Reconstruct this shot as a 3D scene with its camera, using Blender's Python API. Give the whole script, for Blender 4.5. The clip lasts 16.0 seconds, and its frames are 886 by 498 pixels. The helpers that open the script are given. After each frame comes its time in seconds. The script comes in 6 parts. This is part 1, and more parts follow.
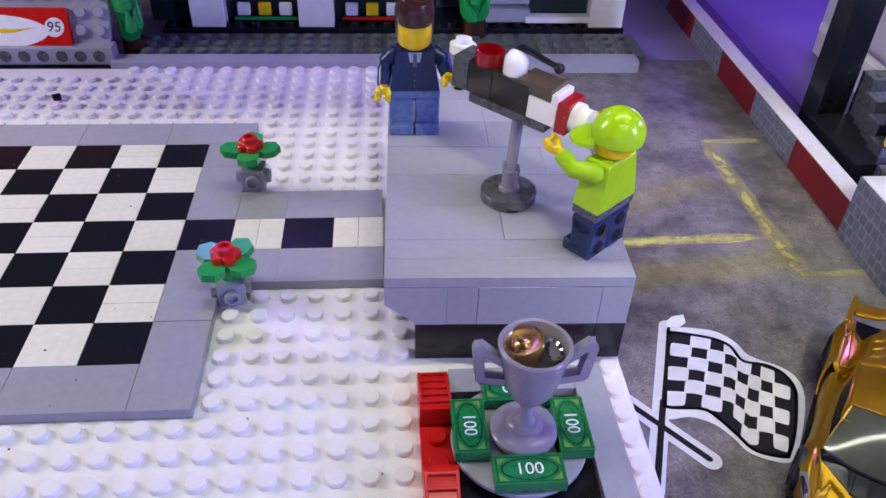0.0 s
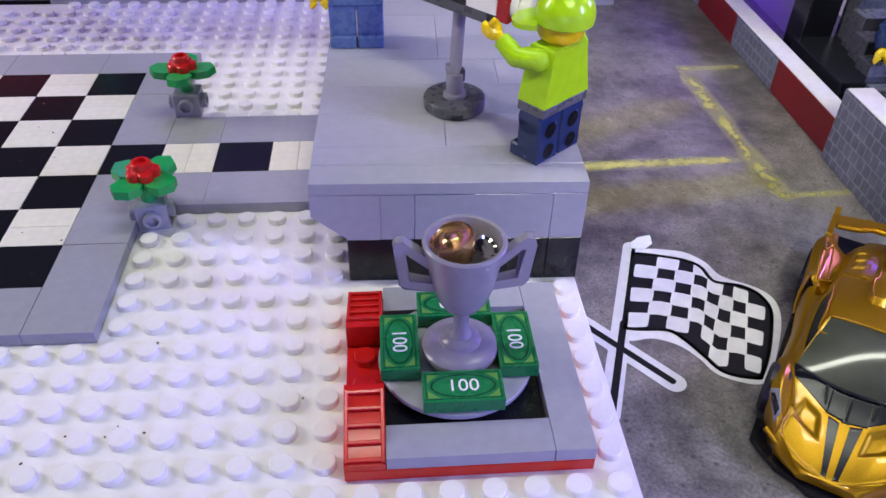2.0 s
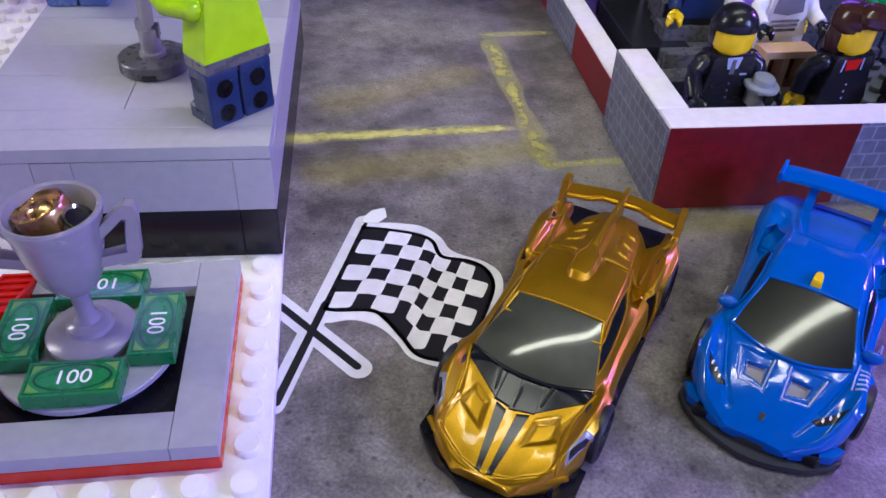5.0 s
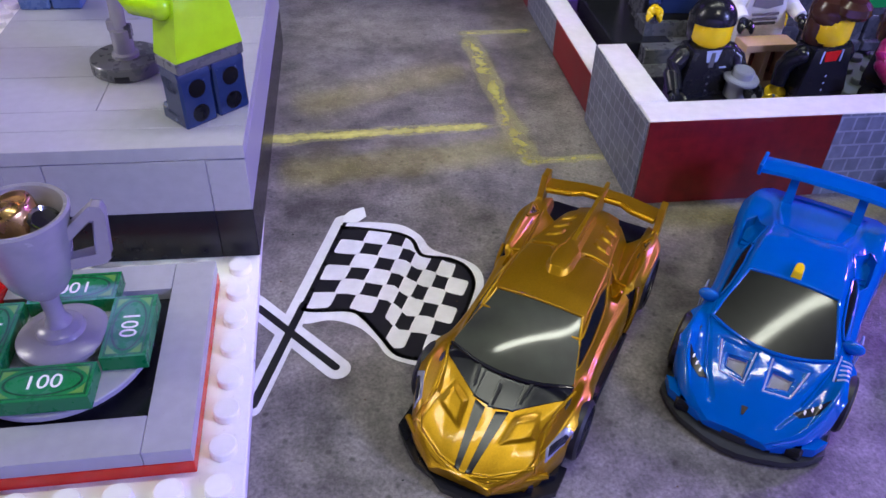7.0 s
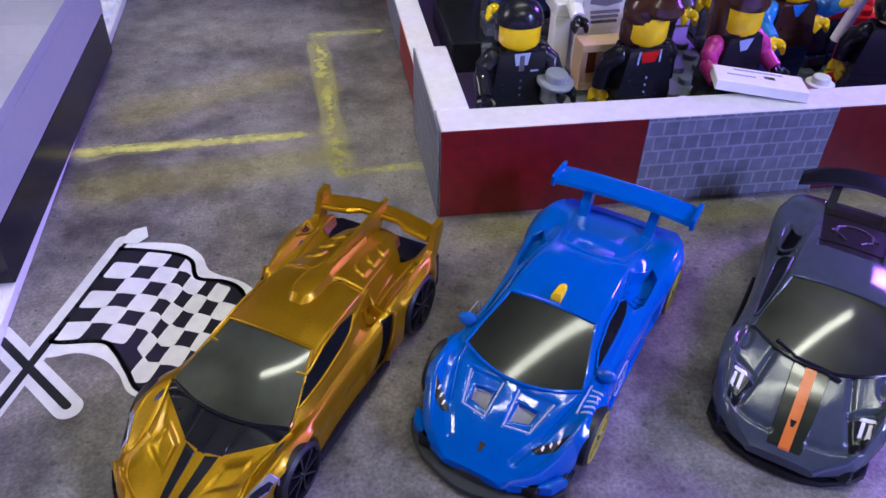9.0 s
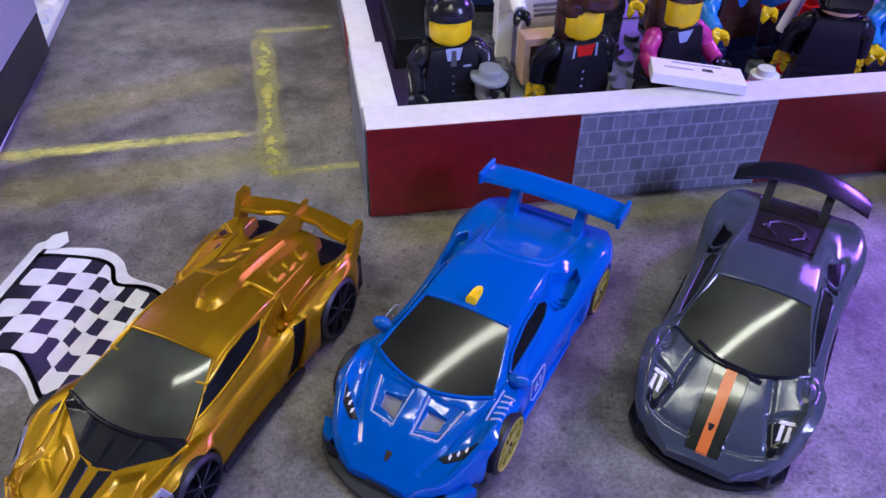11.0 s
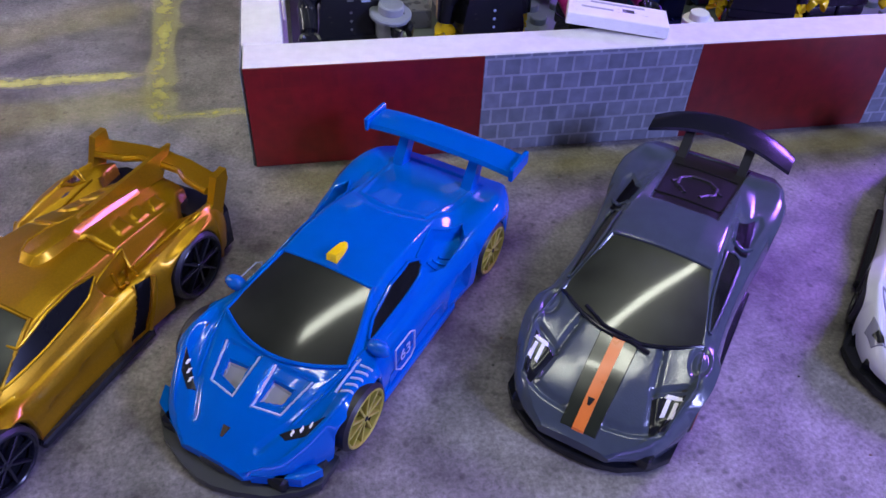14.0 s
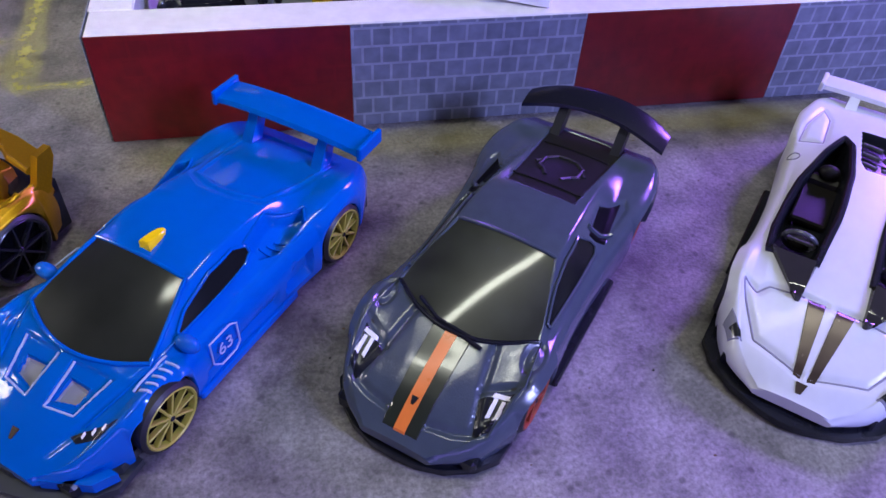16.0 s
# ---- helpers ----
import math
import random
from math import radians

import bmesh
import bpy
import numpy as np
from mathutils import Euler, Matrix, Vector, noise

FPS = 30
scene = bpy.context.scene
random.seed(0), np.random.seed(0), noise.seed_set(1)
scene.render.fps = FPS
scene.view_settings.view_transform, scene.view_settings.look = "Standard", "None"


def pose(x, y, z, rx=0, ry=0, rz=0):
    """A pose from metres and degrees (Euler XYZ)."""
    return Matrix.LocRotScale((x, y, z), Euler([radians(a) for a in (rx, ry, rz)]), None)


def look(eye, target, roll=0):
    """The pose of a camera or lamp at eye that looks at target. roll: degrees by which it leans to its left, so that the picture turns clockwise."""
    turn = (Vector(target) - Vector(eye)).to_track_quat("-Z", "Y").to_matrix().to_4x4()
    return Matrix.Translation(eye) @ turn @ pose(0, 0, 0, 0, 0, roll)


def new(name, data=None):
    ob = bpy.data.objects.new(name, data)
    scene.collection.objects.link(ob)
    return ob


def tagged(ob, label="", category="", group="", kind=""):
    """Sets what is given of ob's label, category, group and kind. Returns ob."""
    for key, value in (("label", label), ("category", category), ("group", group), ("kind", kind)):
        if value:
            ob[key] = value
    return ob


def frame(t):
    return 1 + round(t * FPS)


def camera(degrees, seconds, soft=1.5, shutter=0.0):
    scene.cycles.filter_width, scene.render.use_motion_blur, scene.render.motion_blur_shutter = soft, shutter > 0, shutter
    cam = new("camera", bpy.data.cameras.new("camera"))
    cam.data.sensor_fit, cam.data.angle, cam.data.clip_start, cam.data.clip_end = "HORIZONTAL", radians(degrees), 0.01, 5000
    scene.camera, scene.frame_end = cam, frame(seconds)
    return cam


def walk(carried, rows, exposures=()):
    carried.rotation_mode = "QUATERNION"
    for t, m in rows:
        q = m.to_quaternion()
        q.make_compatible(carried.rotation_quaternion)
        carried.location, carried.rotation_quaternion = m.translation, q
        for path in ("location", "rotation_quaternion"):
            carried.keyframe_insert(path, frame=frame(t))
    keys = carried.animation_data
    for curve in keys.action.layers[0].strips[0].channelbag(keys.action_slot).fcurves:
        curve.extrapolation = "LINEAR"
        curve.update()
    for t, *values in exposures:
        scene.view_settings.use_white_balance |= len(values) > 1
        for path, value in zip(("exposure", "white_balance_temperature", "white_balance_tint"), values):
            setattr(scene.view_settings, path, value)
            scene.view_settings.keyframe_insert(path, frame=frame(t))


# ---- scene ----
cam = camera(59.0, 16.0)
PATH = [
    (0, (-0.0076, -0.0914, 0.1555), (0.1407, 1.4760, -1.0779), 2.25),
    (0.5, (-0.0080, -0.0922, 0.1469), (0.1371, 1.4715, -1.0915), 2.15),
    (1, (-0.0061, -0.0938, 0.1399), (0.1373, 1.4661, -1.1037), 1.88),
    (1.5, (0.0003, -0.0919, 0.1334), (0.1410, 1.4642, -1.1151), 1.57),
    (2, (0.0096, -0.0889, 0.1278), (0.1498, 1.4637, -1.1251), 1.39),
    (2.5, (0.0181, -0.0881, 0.1251), (0.1691, 1.4582, -1.1342), 1.64),
    (3, (0.0289, -0.0870, 0.1226), (0.1909, 1.4522, -1.1442), 1.90),
    (3.5, (0.0384, -0.0851, 0.1181), (0.2161, 1.4506, -1.1508), 1.99),
    (4, (0.0494, -0.0842, 0.1164), (0.2433, 1.4474, -1.1550), 2.03),
    (4.5, (0.0651, -0.0830, 0.1147), (0.2768, 1.4490, -1.1534), 1.99),
    (4.7, (0.0705, -0.0828, 0.1155), (0.2950, 1.4427, -1.1583), 2.57),
    (6.8, (0.0742, -0.0820, 0.1136), (0.3302, 1.4437, -1.1539), 2.29),
    (7, (0.0750, -0.0825, 0.1135), (0.3221, 1.4461, -1.1523), 2.09),
    (7.5, (0.0774, -0.0824, 0.1139), (0.3264, 1.4453, -1.1526), 2.02),
    (8, (0.0888, -0.0810, 0.1132), (0.3441, 1.4443, -1.1550), 1.88),
    (8.5, (0.1065, -0.0792, 0.1134), (0.3741, 1.4378, -1.1623), 1.85),
    (9, (0.1225, -0.0776, 0.1128), (0.3974, 1.4335, -1.1682), 1.67),
    (9.5, (0.1341, -0.0761, 0.1118), (0.4098, 1.4318, -1.1729), 1.35),
    (9.7, (0.1359, -0.0769, 0.1119), (0.4204, 1.4341, -1.1671), 1.48),
    (11.8, (0.1385, -0.0752, 0.1098), (0.4187, 1.4197, -1.1890), 0.99),
    (12, (0.1386, -0.0750, 0.1089), (0.4203, 1.4186, -1.1910), 1.02),
    (12.5, (0.1395, -0.0744, 0.1079), (0.4270, 1.4082, -1.2034), 1.19),
    (13, (0.1453, -0.0726, 0.1055), (0.4393, 1.3962, -1.2198), 1.55),
    (13.5, (0.1523, -0.0714, 0.1043), (0.4589, 1.3767, -1.2408), 2.34),
    (14, (0.1599, -0.0694, 0.1010), (0.4713, 1.3614, -1.2613), 2.89),
    (14.5, (0.1689, -0.0680, 0.0996), (0.4819, 1.3424, -1.2834), 3.27),
    (15, (0.1777, -0.0669, 0.0990), (0.4940, 1.3247, -1.3022), 3.41),
    (15.5, (0.1827, -0.0658, 0.0978), (0.5054, 1.3116, -1.3159), 3.60),
    (16, (0.1859, -0.0657, 0.0987), (0.5130, 1.2995, -1.3259), 3.92),
]
walk(cam, [(t, look(eye, target, roll)) for t, eye, target, roll in PATH])

# world, lamps
world = bpy.data.worlds.new("room_air")
scene.world = world
world.use_nodes = True
world.node_tree.nodes["Background"].inputs[0].default_value = (0.60, 0.55, 0.85, 1)
world.node_tree.nodes["Background"].inputs[1].default_value = 0.010


def area(name, place, target, sx, sy, watts, colour):
    la = bpy.data.lights.new(name, "AREA")
    la.shape, la.size, la.size_y, la.energy, la.color = "RECTANGLE", sx, sy, watts, colour
    ob = new(name, la)
    ob.matrix_world = look(place, target)
    return ob


# added plate fill, twin tube batten above, added chalk fill, violet strips
# no known source: fill added to lift the left of the white plate
area("plate_fill_light", (-0.50, 0.16, 0.32), (-0.08, 0.06, 0), 0.08, 0.26, 1.6, (1.0, 0.96, 0.88))
area("batten_light", (0.18, 0.140, 1.30), (0.18, 0.140, 0), 1.10, 0.028, 3.5, (0.96, 1.0, 0.87))
area("batten_light", (0.18, 0.172, 1.30), (0.18, 0.172, 0), 1.10, 0.028, 3.5, (0.96, 1.0, 0.87))
# narrow warm fill added to brighten the mat round the chalk lines
spot = area("chalk_fill_light", (0.12, -0.26, 0.46), (0.095, 0.150, 0), 0.06, 0.06, 0.065, (1.0, 0.98, 0.84))
spot.data.spread = radians(28)
area("violet_strip_light", (0.20, -0.26, 0.05), (0.20, 0.05, 0.0), 0.90, 0.02, 0.48, (0.28, 0.20, 1.0))
area("violet_strip_light", (0.52, -0.26, 0.26), (0.26, 0.02, 0), 0.03, 0.16, 3.0, (0.36, 0.40, 1.0))
side = area("violet_strip_light", (0.53, 0.19, 0.195), (0.255, 0.02, 0), 0.07, 0.07, 0.54, (0.32, 0.13, 1.0))
side.data.spread = radians(100)
area("violet_strip_light", (0.36, 0.50, 0.13), (0.16, 0.27, 0), 0.20, 0.03, 0.36, (0.24, 0.08, 1.0))
back = area("violet_strip_light", (-0.088, 0.322, 0.250), (-0.03, 0.19, 0), 0.06, 0.015, 0.075, (0.30, 0.16, 1.0))
back.data.spread = radians(100)
area("violet_strip_light", (-0.62, 0.16, 0.30), (-0.02, 0.14, 0), 0.03, 0.30, 0.35, (0.30, 0.18, 1.0))

# materials
MATS = {}


def nodes_of(name):
    m = bpy.data.materials.new(name)
    m.use_nodes = True
    nt = m.node_tree
    return m, nt, nt.nodes["Principled BSDF"]


def put(nt, kind, **kw):
    n = nt.nodes.new(kind)
    for k, v in kw.items():
        n.inputs[k].default_value = v
    return n


def surface(name, col, rough=0.3, metal=0.0, coat=0.0, vary=0.06, scale=400.0, bump=0.02, grain=2500.0, dust=0.0, spec=0.5):
    """Painted or moulded surface: two scales of variation, fine relief, some dust."""
    if name in MATS:
        return MATS[name]
    m, nt, b = nodes_of(name)
    tc = nt.nodes.new("ShaderNodeTexCoord")
    n1 = put(nt, "ShaderNodeTexNoise", Scale=scale, Detail=4.0)
    n2 = put(nt, "ShaderNodeTexNoise", Scale=grain, Detail=3.0)
    info = nt.nodes.new("ShaderNodeObjectInfo")
    for n in (n1, n2):
        nt.links.new(tc.outputs["Object"], n.inputs["Vector"])
    ramp = put(nt, "ShaderNodeMapRange")
    ramp.inputs[1].default_value, ramp.inputs[2].default_value = 0.3, 0.7
    ramp.inputs[3].default_value, ramp.inputs[4].default_value = 1 - vary, 1 + vary
    nt.links.new(n1.outputs["Fac"], ramp.inputs[0])
    mul = put(nt, "ShaderNodeMapRange")
    mul.inputs[3].default_value, mul.inputs[4].default_value = 1 - vary * 0.7, 1 + vary * 0.7
    nt.links.new(info.outputs["Random"], mul.inputs[0])
    prod = nt.nodes.new("ShaderNodeMath")
    prod.operation = "MULTIPLY"
    nt.links.new(ramp.outputs[0], prod.inputs[0])
    nt.links.new(mul.outputs[0], prod.inputs[1])
    sc = nt.nodes.new("ShaderNodeVectorMath")
    sc.operation = "SCALE"
    sc.inputs[0].default_value = col
    nt.links.new(prod.outputs[0], sc.inputs["Scale"])
    out = sc.outputs[0]
    if dust:
        n3 = put(nt, "ShaderNodeTexNoise", Scale=900.0, Detail=2.0)
        nt.links.new(tc.outputs["Object"], n3.inputs["Vector"])
        thr = put(nt, "ShaderNodeMapRange")
        thr.inputs[1].default_value, thr.inputs[2].default_value = 0.70, 0.78
        thr.inputs[4].default_value = dust
        nt.links.new(n3.outputs["Fac"], thr.inputs[0])
        mix = nt.nodes.new("ShaderNodeMix")
        mix.data_type = "RGBA"
        mix.inputs[7].default_value = (0.22, 0.17, 0.12, 1)
        nt.links.new(thr.outputs[0], mix.inputs[0])
        nt.links.new(out, mix.inputs[6])
        out = mix.outputs[2]
    nt.links.new(out, b.inputs["Base Color"])
    rr = put(nt, "ShaderNodeMapRange")
    rr.inputs[3].default_value, rr.inputs[4].default_value = max(0.02, rough * 0.75), min(1.0, rough * 1.25)
    nt.links.new(n1.outputs["Fac"], rr.inputs[0])
    nt.links.new(rr.outputs[0], b.inputs["Roughness"])
    b.inputs["Metallic"].default_value = metal
    b.inputs["Coat Weight"].default_value = coat
    b.inputs["Coat Roughness"].default_value = 0.06
    b.inputs["Specular IOR Level"].default_value = spec
    if bump:
        bp = put(nt, "ShaderNodeBump", Strength=bump, Distance=0.0003)
        nt.links.new(n2.outputs["Fac"], bp.inputs["Height"])
        nt.links.new(bp.outputs[0], b.inputs["Normal"])
    MATS[name] = m
    return m


WHITE = surface("white_plastic", (0.90, 0.885, 0.87), 0.30, dust=0.25, vary=0.03)
GREY = surface("light_grey_plastic", (0.36, 0.365, 0.415), 0.34, dust=0.15, vary=0.05)
DGREY = surface("dark_grey_plastic", (0.085, 0.088, 0.10), 0.28)
BLACK = surface("black_plastic", (0.010, 0.011, 0.015), 0.24, dust=0.10, spec=0.36)
CREAM = surface("white_tile_plastic", (0.86, 0.835, 0.71), 0.22, dust=0.15, vary=0.05)
RED = surface("red_plastic", (0.62, 0.012, 0.010), 0.22)
GREEN = surface("green_plastic", (0.012, 0.36, 0.075), 0.25)
NOTEGREEN = surface("note_green_plastic", (0.008, 0.20, 0.055), 0.28)
DKGREEN = surface("note_dark_green_print", (0.004, 0.05, 0.018), 0.3)
LIMEPRINT = surface("note_pale_green_print", (0.13, 0.32, 0.06), 0.3)
LIME = surface("lime_plastic", (0.36, 0.62, 0.008), 0.20)
YELLOW = surface("yellow_plastic", (0.86, 0.60, 0.006), 0.25)
NAVY = surface("navy_plastic", (0.010, 0.024, 0.090), 0.25)
SANDBLUE = surface("sand_blue_plastic", (0.10, 0.16, 0.32), 0.28)
BROWN = surface("brown_plastic", (0.050, 0.018, 0.012), 0.22)
PINK = surface("magenta_plastic", (0.50, 0.03, 0.20), 0.28)
TAN = surface("tan_plastic", (0.60, 0.40, 0.24), 0.32)
AZURE = surface("azure_plastic", (0.02, 0.22, 0.62), 0.28)
SILVER = surface("grey_lilac_plastic", (0.275, 0.262, 0.315), 0.25, vary=0.05)
SMOKE = surface("smoked_plastic", (0.030, 0.028, 0.026), 0.08, spec=0.6)
REDCLEAR = surface("clear_red_plastic", (0.30, 0.004, 0.006), 0.08)
COPPER = surface("copper_coin_metal", (0.72, 0.44, 0.20), 0.27, metal=1.0)
STEEL = surface("steel_coin_metal", (0.62, 0.60, 0.58), 0.14, metal=1.0)
PAINTWHITE = surface("white_painted_wood", (0.70, 0.685, 0.68), 0.55, bump=0.15, grain=900.0, dust=0.1)
REDPAPER = surface("red_card", (0.22, 0.008, 0.012), 0.38, vary=0.14, scale=150.0)
STICKWHITE = surface("white_sticker_film", (0.74, 0.74, 0.76), 0.35)
STICKBLACK = surface("black_sticker_ink", (0.010, 0.010, 0.013), 0.32)
GOLDPAINT = surface("gold_flake_paint", (0.40, 0.215, 0.003), 0.35, metal=0.74, coat=0.25, vary=0.10, scale=3000.0, bump=0.08, grain=5000.0)
BLUEPAINT = surface("blue_gloss_paint", (0.0, 0.098, 0.43), 0.09, coat=0.0, vary=0.03, bump=0.10, grain=520.0, spec=0.40)
SLATEPAINT = surface("slate_gloss_paint", (0.058, 0.073, 0.098), 0.16, metal=0.0, coat=0.16, vary=0.06, bump=0.10, grain=3000.0)
WHITEPAINT = surface("white_gloss_paint", (0.60, 0.61, 0.65), 0.38, coat=0.12, vary=0.03, bump=0.0)
GLASS = surface("tinted_window_plastic", (0.012, 0.0135, 0.010), 0.34, coat=0.6, vary=0.3, scale=120.0, spec=0.16, bump=0.04, grain=150.0)
SIDEGLASS = surface("dark_side_window_plastic", (0.006, 0.007, 0.007), 0.22, vary=0.2, scale=120.0, spec=0.22, bump=0.05, grain=160.0)
VEILGLASS = surface("clear_olive_window_plastic", (0.019, 0.023, 0.014), 0.40, coat=0.75, vary=0.5, scale=140.0, spec=0.40, bump=0.05, grain=130.0)
for pane_mat in (GLASS, VEILGLASS):
    pane_mat.node_tree.nodes["Principled BSDF"].inputs["Coat Roughness"].default_value = 0.09
# near-black that paints in the shade inside car openings
HOLLOW_SHADE = surface("hollow_shade_black", (0.004, 0.004, 0.005), 0.4, spec=0.04)
COVER = surface("brown_black_cover_plastic", (0.014, 0.0125, 0.0125), 0.36, spec=0.10)
TYRE = surface("tyre_plastic", (0.014, 0.014, 0.016), 0.45, bump=0.1)
GOLDRIM = surface("olive_gold_rim_paint", (0.40, 0.36, 0.05), 0.35, metal=0.1)
ORANGE = surface("orange_print", (0.80, 0.20, 0.035), 0.3)
BRONZE = surface("bronze_print", (0.075, 0.052, 0.036), 0.25, metal=0.3)
LAMPGLASS = surface("headlight_print", (0.24, 0.24, 0.30), 0.2)
LILAC = surface("lilac_card", (0.20, 0.155, 0.34), 0.5)
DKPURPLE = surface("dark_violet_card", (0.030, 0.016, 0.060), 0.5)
BASEGREY = surface("grey_green_plastic", (0.105, 0.125, 0.12), 0.35)
ROOM = surface("room_wall_paint", (0.06, 0.057, 0.075), 0.8, scale=3.0, grain=60.0)


def asphalt():
    m, nt, b = nodes_of("printed_concrete_mat")
    tc = nt.nodes.new("ShaderNodeTexCoord")
    outs = []
    for scale, detail in ((16.0, 8.0), (110.0, 8.0), (1300.0, 5.0)):
        n = put(nt, "ShaderNodeTexNoise", Scale=scale, Detail=detail, Roughness=0.65)
        nt.links.new(tc.outputs["Object"], n.inputs["Vector"])
        outs.append(n)
    cr = nt.nodes.new("ShaderNodeValToRGB")
    e = cr.color_ramp.elements
    e[0].position, e[0].color = 0.40, (0.068, 0.060, 0.062, 1)
    e[1].position, e[1].color = 0.62, (0.275, 0.254, 0.246, 1)
    mixf = nt.nodes.new("ShaderNodeMath")
    mixf.operation = "MULTIPLY_ADD"
    mixf.inputs[1].default_value = 0.55
    nt.links.new(outs[1].outputs["Fac"], mixf.inputs[0])
    half = nt.nodes.new("ShaderNodeMath")
    half.operation = "MULTIPLY"
    half.inputs[1].default_value = 0.45
    nt.links.new(outs[0].outputs["Fac"], half.inputs[0])
    nt.links.new(half.outputs[0], mixf.inputs[2])
    nt.links.new(mixf.outputs[0], cr.inputs[0])
    fine = put(nt, "ShaderNodeMapRange")
    fine.inputs[1].default_value, fine.inputs[2].default_value = 0.3, 0.7
    fine.inputs[3].default_value, fine.inputs[4].default_value = 0.58, 1.42
    nt.links.new(outs[2].outputs["Fac"], fine.inputs[0])
    sc = nt.nodes.new("ShaderNodeVectorMath")
    sc.operation = "SCALE"
    nt.links.new(cr.outputs[0], sc.inputs[0])
    nt.links.new(fine.outputs[0], sc.inputs["Scale"])
    # dark specks
    vor = put(nt, "ShaderNodeTexVoronoi", Scale=260.0)
    nt.links.new(tc.outputs["Object"], vor.inputs["Vector"])
    sp = put(nt, "ShaderNodeMapRange")
    sp.inputs[1].default_value, sp.inputs[2].default_value = 0.08, 0.20
    sp.inputs[3].default_value, sp.inputs[4].default_value = 0.50, 1.0
    nt.links.new(vor.outputs["Distance"], sp.inputs[0])
    sc2 = nt.nodes.new("ShaderNodeVectorMath")
    sc2.operation = "SCALE"
    nt.links.new(sc.outputs[0], sc2.inputs[0])
    nt.links.new(sp.outputs[0], sc2.inputs["Scale"])
    nt.links.new(sc2.outputs[0], b.inputs["Base Color"])
    b.inputs["Roughness"].default_value = 0.36
    bp = put(nt, "ShaderNodeBump", Strength=0.6, Distance=0.0004)
    nt.links.new(outs[2].outputs["Fac"], bp.inputs["Height"])
    nt.links.new(bp.outputs[0], b.inputs["Normal"])
    return m


def chalk(name, col, grain, lo, hi, most):
    """Worn pigment, dust or a painted tint, lying where the noise lets it stay."""
    m, nt, b = nodes_of(name)
    tc = nt.nodes.new("ShaderNodeTexCoord")
    n = put(nt, "ShaderNodeTexNoise", Scale=grain, Detail=6.0, Roughness=0.75)
    nt.links.new(tc.outputs["Object"], n.inputs["Vector"])
    at = nt.nodes.new("ShaderNodeAttribute")
    at.attribute_name = "edge"
    add = nt.nodes.new("ShaderNodeMath")
    add.operation = "ADD"
    nt.links.new(n.outputs["Fac"], add.inputs[0])
    nt.links.new(at.outputs["Fac"], add.inputs[1])
    mr = put(nt, "ShaderNodeMapRange")
    mr.inputs[1].default_value, mr.inputs[2].default_value = lo, hi
    mr.inputs[4].default_value = most
    nt.links.new(add.outputs[0], mr.inputs[0])
    nt.links.new(mr.outputs[0], b.inputs["Alpha"])
    b.inputs["Base Color"].default_value = col
    b.inputs["Roughness"].default_value = 0.6
    return m


def brick_print():
    m, nt, b = nodes_of("printed_brick_card")
    tc = nt.nodes.new("ShaderNodeTexCoord")
    mp = nt.nodes.new("ShaderNodeMapping")
    mp.inputs["Rotation"].default_value = (radians(90), 0, 0)
    nt.links.new(tc.outputs["Object"], mp.inputs["Vector"])
    br = put(nt, "ShaderNodeTexBrick", Scale=100.0)
    br.inputs["Color1"].default_value = (0.132, 0.147, 0.182, 1)
    br.inputs["Color2"].default_value = (0.182, 0.198, 0.245, 1)
    br.inputs["Mortar"].default_value = (0.275, 0.29, 0.345, 1)
    br.inputs["Mortar Size"].default_value = 0.028
    br.inputs["Brick Width"].default_value = 0.38
    br.inputs["Row Height"].default_value = 0.40
    nt.links.new(mp.outputs[0], br.inputs["Vector"])
    n = put(nt, "ShaderNodeTexNoise", Scale=350.0, Detail=5.0)
    nt.links.new(tc.outputs["Object"], n.inputs["Vector"])
    mr = put(nt, "ShaderNodeMapRange")
    mr.inputs[1].default_value, mr.inputs[2].default_value = 0.3, 0.7
    mr.inputs[3].default_value, mr.inputs[4].default_value = 0.82, 1.18
    nt.links.new(n.outputs["Fac"], mr.inputs[0])
    sc = nt.nodes.new("ShaderNodeVectorMath")
    sc.operation = "SCALE"
    nt.links.new(br.outputs["Color"], sc.inputs[0])
    nt.links.new(mr.outputs[0], sc.inputs["Scale"])
    nt.links.new(sc.outputs[0], b.inputs["Base Color"])
    b.inputs["Roughness"].default_value = 0.36
    return m


ASPHALT = asphalt()
CHALK = chalk("worn_yellow_chalk", (0.74, 0.70, 0.19, 1), 220.0, 0.44, 1.22, 0.88)
DUST_TINT = chalk("thin_yellow_dust_and_tint", (0.42, 0.38, 0.10, 1), 130.0, 0.30, 1.25, 0.42)
BRICK = brick_print()
BRICK_SIDE = BRICK.copy()
REDBRICK = BRICK.copy()
for nd in REDBRICK.node_tree.nodes:
    if nd.type == "TEX_BRICK":
        nd.inputs["Color1"].default_value = (0.125, 0.005, 0.007, 1)
        nd.inputs["Color2"].default_value = (0.155, 0.006, 0.009, 1)
        nd.inputs["Mortar"].default_value = (0.144, 0.006, 0.008, 1)
for nd in BRICK_SIDE.node_tree.nodes:
    if nd.type == "MAPPING":
        nd.inputs["Rotation"].default_value = (radians(90), radians(90), 0)


